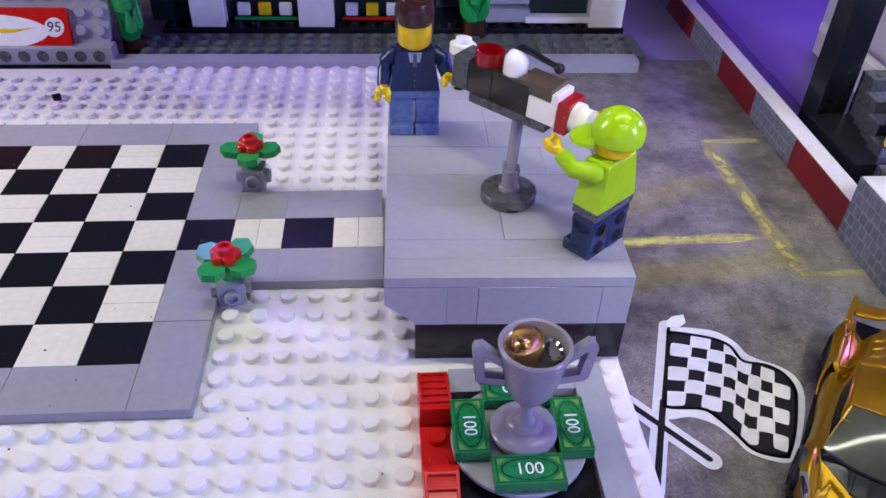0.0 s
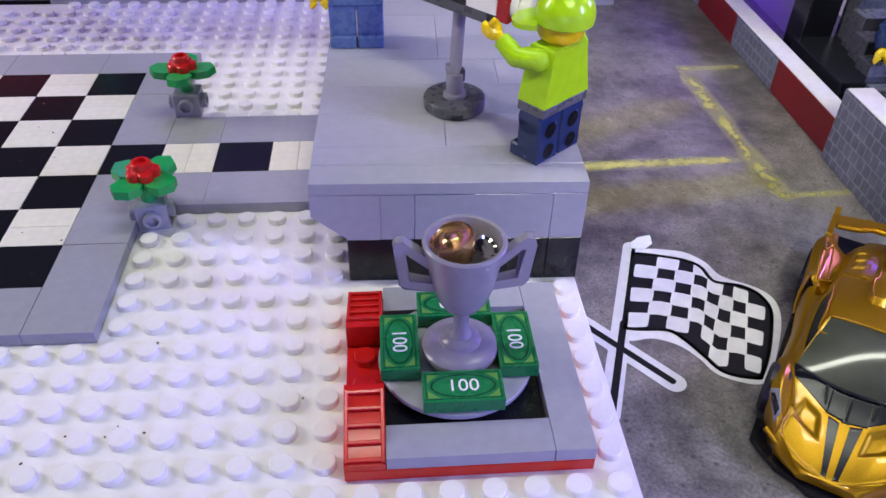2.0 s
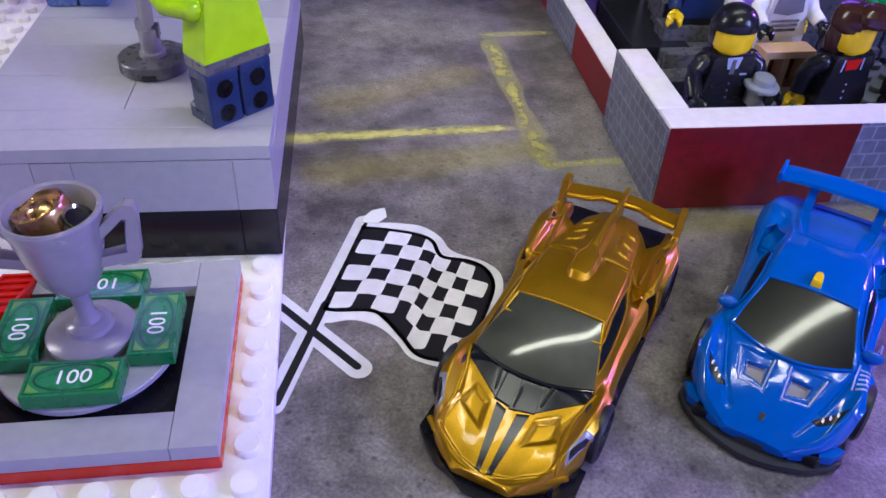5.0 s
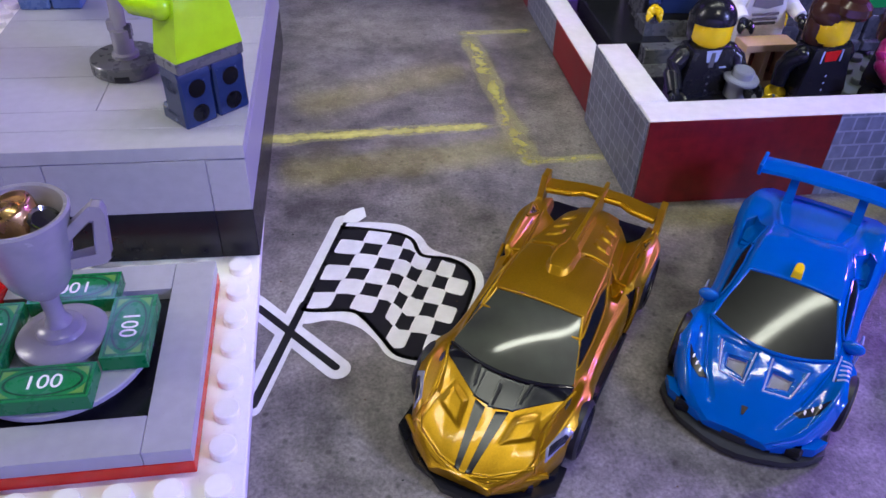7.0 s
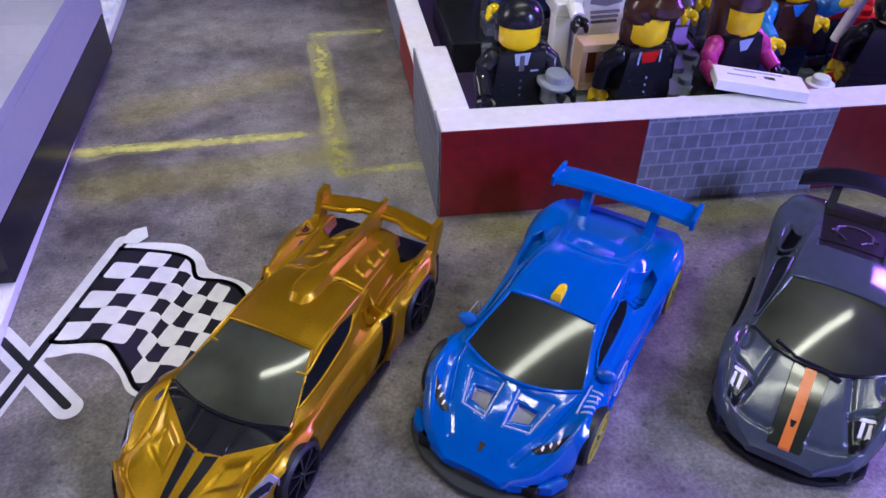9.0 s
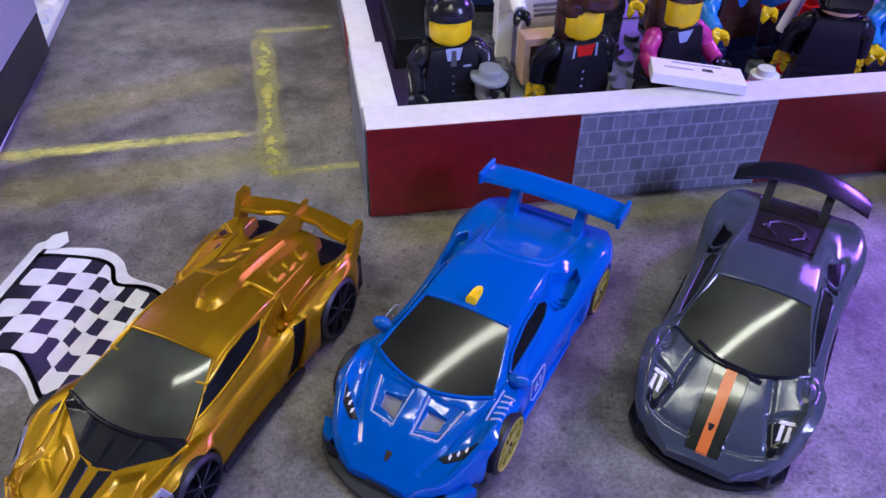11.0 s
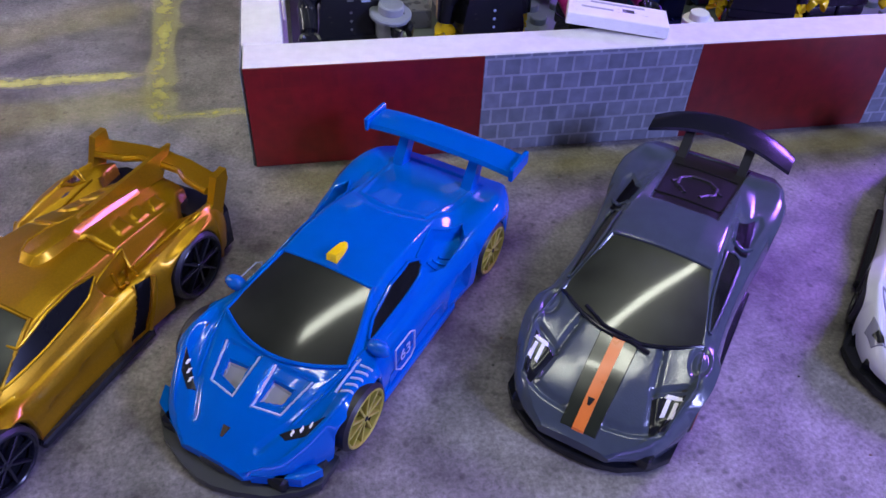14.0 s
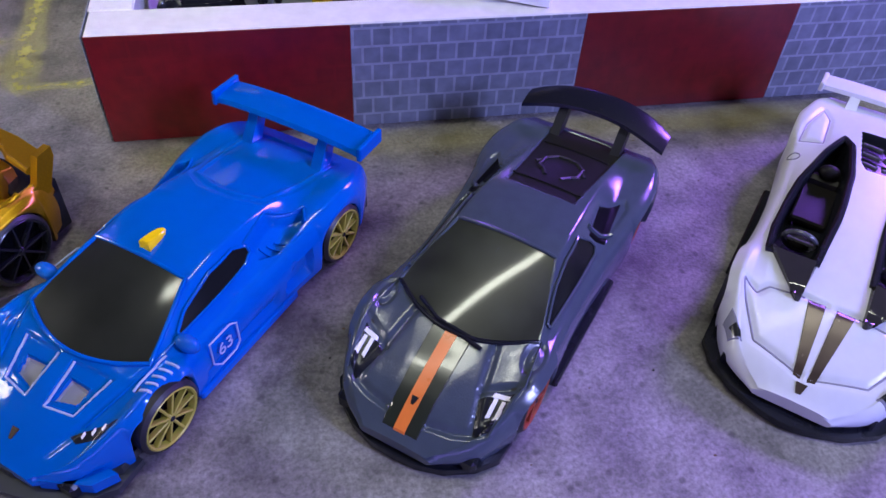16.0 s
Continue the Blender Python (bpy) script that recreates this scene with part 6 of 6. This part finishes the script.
for y in (-1, 1):
    loop = []
    for a, b in zip(PIT, PIT[1:] + PIT[:1]):
        loop += [(a[0] + (b[0] - a[0]) * k / 6, a[1] + (b[1] - a[1]) * k / 6) for k in range(6)]
    rimp = []
    for k, (px, py) in enumerate(loop):
        q = Vector((px - 0.0, py - 8.0)).normalized() * 0.35
        rimp.append((px + q.x, y * (py + q.y), max(white.top(px + 2.2 * q.x, y * (py + 2.2 * q.y)), 10.8) + 0.1))
    part("cockpit_rim", Shape().tube(rimp + rimp[:1], 0.62, BLACK, 8), white.body, "black cockpit rim")
    white.panel("cockpit_screen", [(21.6, y * 4.6), (14.0, y * 4.1), (13.8, y * 11.8), (20.6, y * 6.2)], SMOKE, 0.9, "glossy dark wind deflector", bow=0.6)
    s = Shape().box(-9.5, -6.4, -3.0, 3.0, 0, 5.4, COVER, 0.9, MM(-1.0, y * 7.6, 9.0, 0, -18, 0))
    s.box(-8.0, 3.0, -3.0, 3.0, 0, 1.4, COVER, 0.6, MM(-0.6, y * 7.6, 9.2))
    s.ball(1.7, COVER, MM(-10.0, y * 7.4, 12.8) @ Matrix.Diagonal((0.8, 1.1, 0.8, 1)), 18, 9)
    part("seat", s, white.body, "black moulded seat")
    ring = [(9.4 + 0.8 * math.sin(a), y * 7.8 + 2.6 * math.cos(a), 11.6 + 2.4 * math.sin(a)) for a in (2 * math.pi * k / 20 for k in range(21))]
    s = Shape().tube(ring, 0.42, DGREY, 8).ball(1.7, COVER, MM(8.6, y * 7.8, 10.8) @ Matrix.Diagonal((0.8, 1.1, 0.8, 1)), 18, 9)
    s.tube([(9.4, y * 5.4, 11.6), (9.4, y * 10.2, 11.6)], 0.36, DGREY, 6)
    part("steering_wheel", s, white.body, "dark steering wheel on a round hub")
    white.panel("hood_stripe", [(32.6, y * 0.45), (20.4, y * 0.8), (20.4, y * 3.6), (32.4, y * 1.6)], BRONZE, 0.14, "bronze hood stripe")
    white.panel("headlight", [(30.6, y * 9.6), (26.4, y * 13.0), (28.2, y * 13.2), (30.8, y * 11.6)], LAMPGLASS, 0.15, "silver and black headlight")
    white.panel("headlight_print", [(30.2, y * 10.0), (28.4, y * 11.6), (29.2, y * 12.2), (30.4, y * 11.0)], BLACK, 0.24)
    white.groove([(32.0, y * 0.6), (29.6, y * 8.4), (22.6, y * 12.6), (21.0, y * 13.2), (22.4, y * 10.6), (20.8, y * 9.2), (20.4, y * 4.0)], 0.2, LINE, "panel_line", -0.06)
    white.groove([(-17.9, y * 10.2), (-26.2, y * 10.6), (-29.4, y * 12.4), (-23, y * 14.2), (-17.8, y * 14.2), (-17.9, y * 10.2)], 0.15, LINE, "panel_line", -0.05)
    ring = [(-13.2 + 0.9 * math.cos(a), y * (13.9 + 0.9 * math.sin(a))) for a in (2 * math.pi * k / 10 for k in range(11))]
    white.groove(ring, 0.14, LINE, "filler_cap", 0.0)
    for d in (0, 1, 2):
        part("vent_bar", Shape().tube([(-14.6 - 3.0 * d, y * 0.4, 13.6), (-15.4 - 3.0 * d, y * (3.2 + 0.3 * d), 13.4)], 0.4, DGREY, 6), white.body)
white.panel("nose_badge", [(34.4, 0.4), (32.9, 0.9), (32.9, -0.9), (34.4, -0.4)], BRONZE, 0.2, "small bronze shield badge")
spoiler(white, -37.0, 14.4, 14.6, 4.4, WHITEPAINT, ((-8, -33), (8, -33)), droop=0.6, sweep=0.6, thick=0.9, fin=1.2, label="white rear wing")
lip(white, [(22.0, 15.8), (28.4, 15.8), (32.0, 13.4), (35.2, 9.0), (37.2, 3.4), (37.6, 0.8)], BLACK, "black front splitter")
for y in (-1, 1):
    part("side_skirt", Shape().box(-13, 12, min(y * 14.6, y * 16.2), max(y * 14.6, y * 16.2), 0.9, 2.6, BLACK, 0.3), white.root, "black side skirt")
white.wheels(TYRE, 5, track=15.6)


# ---- inside the barrier: plate, spectators, stands ----
s = Shape().box(158.2, 420, 82.2, 330, GROUND + 0.02, GROUND + 1.7, BASEGREY, 0.2)
for i in range(32):
    for j in range(20):
        if j < 9 and (i > 4 or j < 4):
            stud(s, 162.5 + i * P, 86.5 + j * P, GROUND + 1.7, BASEGREY, seg=14)
thing("arena_plate", "grey green studded toy plate inside the barrier", "baseplate", kind="structure", shape=s)
FZ = GROUND + 3.45
SP = "toy spectators"


def pocket(s2):
    suit(s2)
    s2.box(2.4, 4.4, -4.0, -3.7, 22.6, 23.0, SURF_SHIRT, 0.05)


def top_pink(s2):
    s2.prism([(-2.4, 0), (2.4, 0), (0.3, -5.0), (-0.3, -5.0)], 0, 0.12, SURF_SHIRT, MM(0, -3.64, 27.4, 92, 0, 0))


def armour(s2):
    s2.prism([(-4.2, -0.6), (4.2, -0.6), (5.0, -5), (0, -6), (-5.0, -5)], 0, 0.5, SILVER, MM(0, -3.66, 27.6, 92, 0, 0))
    for k in range(3):
        s2.box(-4.5 + k * 0.2, 4.5 - k * 0.2, -4.3, -3.7, 19.6 - 1.5 * k, 20.4 - 1.5 * k, SILVER if k < 2 else DGREY, 0.2)


def bib(s2):
    s2.prism([(-2.6, 0), (2.6, 0), (0, -4.4)], 0, 0.14, AZURE, MM(0, -3.64, 27.6, 92, 0, 0))
    for k in range(2):
        s2.box(-4.6, 4.6, -4.1, -3.7, 20.4 - 2.6 * k, 21.6 - 2.6 * k, BROWN, 0.2)


figure("toy_figure", "toy spectator in black suit with black bowl cap", place(171.4, 96.5, FZ, 0, 0, 6), BLACK, BLACK, YELLOW, BLACK, top="bowl", arm_l=(0, 35), arm_r=(0, 18), hand=BLACK, extra=pocket, group=SP)
figure("toy_figure", "toy spectator with brown hair and red neckerchief", place(203.4, 95.0, FZ, 0, 0, 10), BLACK, BLACK, YELLOW, BROWN, top="hair", turn=20, arm_l=(0, -28), arm_r=(0, -28), extra=neckerchief, group=SP)
figure("toy_figure", "toy spectator with brown hair and magenta sleeves", place(229.8, 98.0, FZ, 0, 0, 16), BLACK, BLACK, YELLOW, BROWN, arms=PINK, hand=BLACK, top="long", arm_l=(0, 30), arm_r=(0, 30), extra=top_pink, group=SP)
figure("toy_figure", "toy spectator in black with black helmet", place(274.0, 97.5, FZ, 0, 0, -20), BLACK, BLACK, TAN, BLACK, hand=YELLOW, top="helmet", arm_l=(0, -28), arm_r=(0, -28), group=SP)
figure("toy_figure", "toy spectator in white armour behind a tan crate", place(206.5, 136.0, FZ, 0, 0, 4), WHITE, WHITE, BLACK, WHITE, arms=WHITE, hand=BLACK, top="helmet", arm_l=(0, 40), arm_r=(0, 40), extra=armour, group=SP)
figure("toy_figure", "toy spectator in brown vest with azure sleeves", place(255.5, 117.0, FZ, 0, 0, 8), BROWN, NAVY, YELLOW, BROWN, arms=AZURE, top="hair", arm_l=(0, 95), arm_r=(0, 40), extra=bib, group=SP)
figure("toy_figure", "toy spectator in dark vest with yellow arms and red hair", place(226.0, 143.0, FZ, 0, 0, -10), DGREY, DGREY, YELLOW, surface("orange_hair_plastic", (0.45, 0.10, 0.02), 0.3), group=SP)
figure("toy_figure", "toy spectator in azure jacket with grey cap", place(298.0, 103.0, FZ, 0, 0, 0), AZURE, BLACK, YELLOW, DGREY, top="cap", group=SP)
figure("toy_figure", "toy spectator in red shirt with black hair", place(281.0, 134.0, FZ, 0, 0, 10), RED, NAVY, YELLOW, BLACK, group=SP)
figure("toy_figure", "toy spectator in green shirt with brown hair", place(253.0, 150.0, FZ, 0, 0, 0), GREEN, DGREY, YELLOW, BROWN, group=SP)
figure("toy_figure", "toy spectator in navy shirt with black cap", place(187.0, 150.0, FZ, 0, 0, -6), NAVY, BLACK, YELLOW, BLACK, top="cap", group=SP)
figure("toy_figure", "toy spectator in tan coat with brown hair", place(306.0, 138.0, FZ, 0, 0, 0), TAN, BROWN, YELLOW, BROWN, top="long", group=SP)
hat = thing("top_hat", "small grey toy top hat held before the barrier", "hat", at=place(180.0, 92.0, 15.5, 6, 4, 0),
            shape=Shape().lathe([(3.0, 0), (3.4, 4.6), (4.6, 4.9), (4.7, 5.6), (4.4, 5.9), (2.9, 6.0), (2.8, 7.6), (2.5, 7.9), (0, 7.9)], surface("mid_grey_plastic", (0.22, 0.24, 0.28), 0.3), None, 28))
crate = thing("toy_crate", "open tan toy crate with two windows", "crate", at=place(206.0, 126.5, FZ, 0, 0, 2))
part("back_panel", Shape().box(-8, 8, 2.6, 3.8, 0, 14, TAN), crate)
for x in (-7.2, -0.4, 6.4):
    part("post", Shape().box(x - 0.9, x + 0.9, -3.8, 2.5, 0, 14, TAN), crate)
for z in (0, 12):
    part("rail", Shape().box(-8.2, 8.2, -4.0, 2.55, z, z + 2.4, TAN), crate)
part("inside", Shape().box(-6.2, 6.2, 1.6, 2.5, 2.5, 11.9, surface("dark_red_plastic", (0.14, 0.02, 0.02), 0.3)), crate, "dark red inside")
tab = thing("white_tablet", "flat white printed tile resting across the barrier", "tablet", at=place(228.9, 81.2, WT - 0.9, -7, 3, -20))
part("tile", Shape().box(-11.0, 11.0, -5.6, 5.6, 1.1, 3.7, WHITE, 0.2), tab)
part("print_bar", Shape().box(-8, -1, -0.6, 0.3, 3.7, 3.76, GREY, 0.02), tab)
part("print_bar", Shape().box(1, 3.6, -0.3, 1.6, 3.7, 3.76, DGREY, 0.02), tab)
part("print_bar", Shape().box(-6, 6, 3.2, 4.2, 3.7, 3.76, GREY, 0.02), tab)
for x, y, m, h, lab in ((219, 96, WHITE, 10, "white"), (246, 99, surface("purple_plastic", (0.10, 0.02, 0.35), 0.3), 15, "purple"), (250.5, 93, RED, 12, "red"), (258, 97, WHITE, 14, "white"), (191, 100, LILAC, 8, "lilac"), (283, 122, RED, 22, "red"), (216, 118, DGREY, 6, "dark grey")):
    s = Shape().cyl(3.9, 0, h, m, None, 24)
    stud(s, 0, 0, h, m)
    thing("toy_post", "short round " + lab + " toy post among the spectators", "toy post", at=place(x, y, FZ - 1.7), shape=s)
roll = thing("paper_roll", "white rolled sheet held up by a spectator", "roll", at=place(268, 108, 25, 8, 10, 0), shape=Shape().cyl(1.6, -6, 12, WHITE, None, 16))

# dark stand behind the low barrier
stand2 = thing("grandstand", "dark stepped toy grandstand with white rail behind the barrier", "grandstand")
for k in range(6):
    part("step", Shape().box(170 + 2 * k, 196, 126 + 9 * k, 134.8 + 9 * k, GROUND + 1.8, 4 + 4.6 * k, DGREY, 0.25), stand2)
part("tower", Shape().box(166, 178, 178, 190, GROUND + 1.8, 120, BLACK, 0.4), stand2, "tall black tower")
part("tower_foot", Shape().box(163, 182, 140, 178, GROUND + 1.8, 9, BLACK, 0.4), stand2, "black tower foot")
part("beam", Shape().box(192.5, 197.5, 134, 240, 18.5, 22.5, WHITE, 0.3), stand2, "white rail beam")
part("post", Shape().box(192.5, 197.5, 134, 139, GROUND + 3.5, 18.4, WHITE, 0.3), stand2, "white post")
part("panel", Shape().box(205, 208, 170, 260, GROUND + 1.8, 70, surface("white_panel_plastic", (0.7, 0.68, 0.75), 0.4), 0.3), stand2, "tall white panel")
thing("lilac_card", "lilac card lying behind the low barrier", "card", kind="structure", shape=Shape().box(174, 420, 166, 520, GROUND + 1.8, GROUND + 2.2, LILAC, 0.1))
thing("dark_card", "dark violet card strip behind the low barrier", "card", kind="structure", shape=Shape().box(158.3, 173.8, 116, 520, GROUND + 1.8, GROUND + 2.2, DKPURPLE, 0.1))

# ---- the buildings behind the plate ----
ledge = Shape().box(-127, 112, 240.2, 249.5, GROUND + 0.05, 2.6, GREY, 0.2)
thing("grey_ledge", "flat grey tile strip behind the white plate", "ledge", kind="structure", shape=ledge)
s = Shape().box(-118, 118, 249.7, 276, GROUND + 0.05, 1.2, BASEGREY, 0.2)
for i in range(29):
    for j in range(3):
        stud(s, -114 + i * P, 254 + j * P, 1.2, BASEGREY, seg=14)
thing("back_plate", "grey green studded plate before the pit building", "baseplate", kind="structure", shape=s)
thing("violet_card", "pale violet card lying beside the pit building", "card", kind="structure", shape=Shape().box(106, 149.5, 254, 420, GROUND + 0.05, GROUND + 0.4, LILAC, 0.1))
pit = thing("pit_building", "toy pit building with white pillars and dark shop windows", "building", at=place(0, 278, GROUND))
part("brick_foot", Shape().box(-112, 114, 0, 8, 0.1, 6, BLACK, 0.3), pit, "black brick foot")
s = Shape()
for i in range(28):
    stud(s, -108 + i * P, 4, 6, BLACK, seg=14)
part("base_studs", s, pit)
part("back_wall", Shape().box(-112, 114, 30, 36, 0.1, 130, DGREY, 0.5), pit, "dark back wall")
part("floor_slab", Shape().box(-112, 114, 8.1, 29.9, 0.1, 5.5, BLACK, 0.3), pit)
for x0, x1 in ((-98, -82), (-47, -30), (96, 113)):
    part("pillar", Shape().box(x0, x1, 1, 9, 6.1, 100, WHITE, 0.3), pit, "white pillar")
GLASSY = surface("dark_green_window", (0.010, 0.022, 0.026), 0.08)
for x0, x1 in ((-118, -98.2), (-81.8, -47.2), (-29.8, 20), (62, 95.8)):
    part("window", Shape().box(x0, x1, 9.2, 11, 6.1, 100, GLASSY, 0.2), pit, "dark window")
for x0 in (-78, -26):
    sh = part("shelf", Shape().box(x0, x0 + 30, 5.2, 9.0, 8, 10, BLACK, 0.2), pit, "black shop shelf")
    for k in range(3):
        part("ware", Shape().box(x0 + 1.5 + 10 * k, x0 + 7.5 + 10 * k, 5.6, 8.6, 10.05, 16, YELLOW if k == 1 else WHITE, 0.5), sh, "yellow ware" if k == 1 else "white ware")
    part("stripe", Shape().box(x0, x0 + 30, 4.9, 5.15, 8.2, 9.8, RED if x0 > -50 else GREEN, 0.05), sh, "coloured shelf edge")
for k in range(6):
    part("slat", Shape().box(44, 66, 3 + 3 * k, 12 + 3 * k, 8 + 8 * k, 14.5 + 8 * k, GREY, 0.3), pit, "grey slatted shutter")
part("window_sill", Shape().box(64, 98, 2, 8, 8, 11, WHITE, 0.2), pit, "white window sill")


def bush(at, label, h, r):
    t = thing("toy_bush", label, "bush", at=at)
    part("pot", Shape().cyl(5.4, 0, 8, BROWN, None, 24), t, "brown round pot")
    s2 = Shape()
    for k in range(40):
        a, zz = random.uniform(0, 6.28), 5 + random.random() * h
        q = r * (0.45 + 0.5 * random.random())
        s2.tube([(0, 0, zz), (q * 0.6 * math.cos(a), q * 0.6 * math.sin(a), zz + 5), (q * math.cos(a), q * math.sin(a), zz + 14)], [2.6, 3.0, 0.7], GREEN, 7)
    part("leaves", s2, t, "dark green plastic leaves")


bush(place(38, 274, 1.3), "green toy bush in a brown pot", 40, 9)
bush(place(-121, 262, GROUND), "green toy bush beside the transporter", 45, 10)

# the transporter with a sloping studded ramp
ramp = thing("transporter_ramp", "grey studded toy ramp with red printed panels", "ramp", at=place(-128, 246, 2.0, 58, 0, 0))
s = Shape().box(-90, 0, 0, 80, -3, 0, GREY, 0.3)
for i in range(11):
    for j in range(10):
        if not (j < 3 and i > 2) and not (5 <= j < 8 and i > 0):
            stud(s, -4 - i * P, 4 + j * P, 0, GREY, seg=16)
part("plate", s, ramp)
pn = part("panel", Shape().prism([(-90, 0.5), (-14.5, 0.5), (-17.5, 21.5), (-90, 21.5)], 0.1, 3.0, RED), ramp, "red printed panel")
ov = [(-52 + 27 * math.cos(a), 11 + 7.6 * math.sin(a)) for a in (2 * math.pi * k / 40 for k in range(40))]
part("oval", Shape().prism(ov, 3.0, 3.1, WHITE), pn, "white printed oval")
part("print_mark", Shape().prism([(-56, 10), (-44, 12.4), (-40, 12), (-30, 13), (-40, 10.6), (-46, 10.4)], 3.1, 3.16, YELLOW), pn, "yellow printed mark")
part("disc", Shape().cyl(4.2, 3.0, 3.12, WHITE, MM(-22.6, 13.0, 0), 32, 0.02), pn, "white number disc")
writing("race_number", "95", 6.2, pn, place(-22.6, 13.0, 3.17), DKPURPLE, "dark race number 95")
part("panel", Shape().box(-90, -9, 33.5, 80, 0.1, 3.0, RED, 0.2), ramp, "red upper panel")
foot = thing("technic_beam", "grey holed toy beam under the ramp", "beam", at=place(-176, 243.5, 0.1))
s = Shape().box(-10, 50, 0, 7.8, 0, 7.8, GREY, 0.3)
for k in range(7):
    s.lathe([(2.6, 0), (2.6, 0.1), (1.9, 0.12), (1.8, 0.05), (0, 0.05)], DGREY, MM(-4 + 8 * k, -0.02, 4, 90, 0, 0), 18)
part("beam", s, foot)
s = Shape().cyl(1.5, -1.6, 1.6, BLACK, None, 12)
thing("loose_pin", "small black peg lying on the white plate", "peg", at=place(-140.5, 209.5, 1.6, 0, 90, 30), shape=s)


# crumbs of brown dirt on the plate, the tiles and the mat
s = Shape()
random.seed(11)
DIRT = surface("brown_dirt", (0.10, 0.062, 0.030), 0.7)
for k in range(150):
    x, y = random.uniform(-260, 50), random.uniform(-60, 70) if k % 3 else random.uniform(60, 180)
    z = 0.0
    if -280 < x < -56 and 40 < y < 184:
        z = 3.3
    elif x > -66 and y > 50:
        continue
    elif x > -4 and y > -4:
        continue
    r = random.uniform(0.16, 0.42)
    s.ball(r, DIRT, MM(x, y, z + r * 0.3, random.uniform(-20, 20), 0, random.uniform(0, 180)) @ Matrix.Diagonal((1.0, random.uniform(0.5, 0.9), 0.5, 1)), 6, 4)
for k in range(70):
    x, y = random.uniform(60, 330), random.uniform(-30, 68)
    r = random.uniform(0.10, 0.30)
    s.ball(r, DIRT if k % 2 else BLACK, MM(x, y, GROUND + r * 0.3) @ Matrix.Diagonal((1.0, random.uniform(0.5, 0.9), 0.5, 1)), 6, 4)
thing("dirt_crumbs", "tiny brown dirt crumbs scattered on the plate and mat", "dirt", kind="stuff", shape=s)
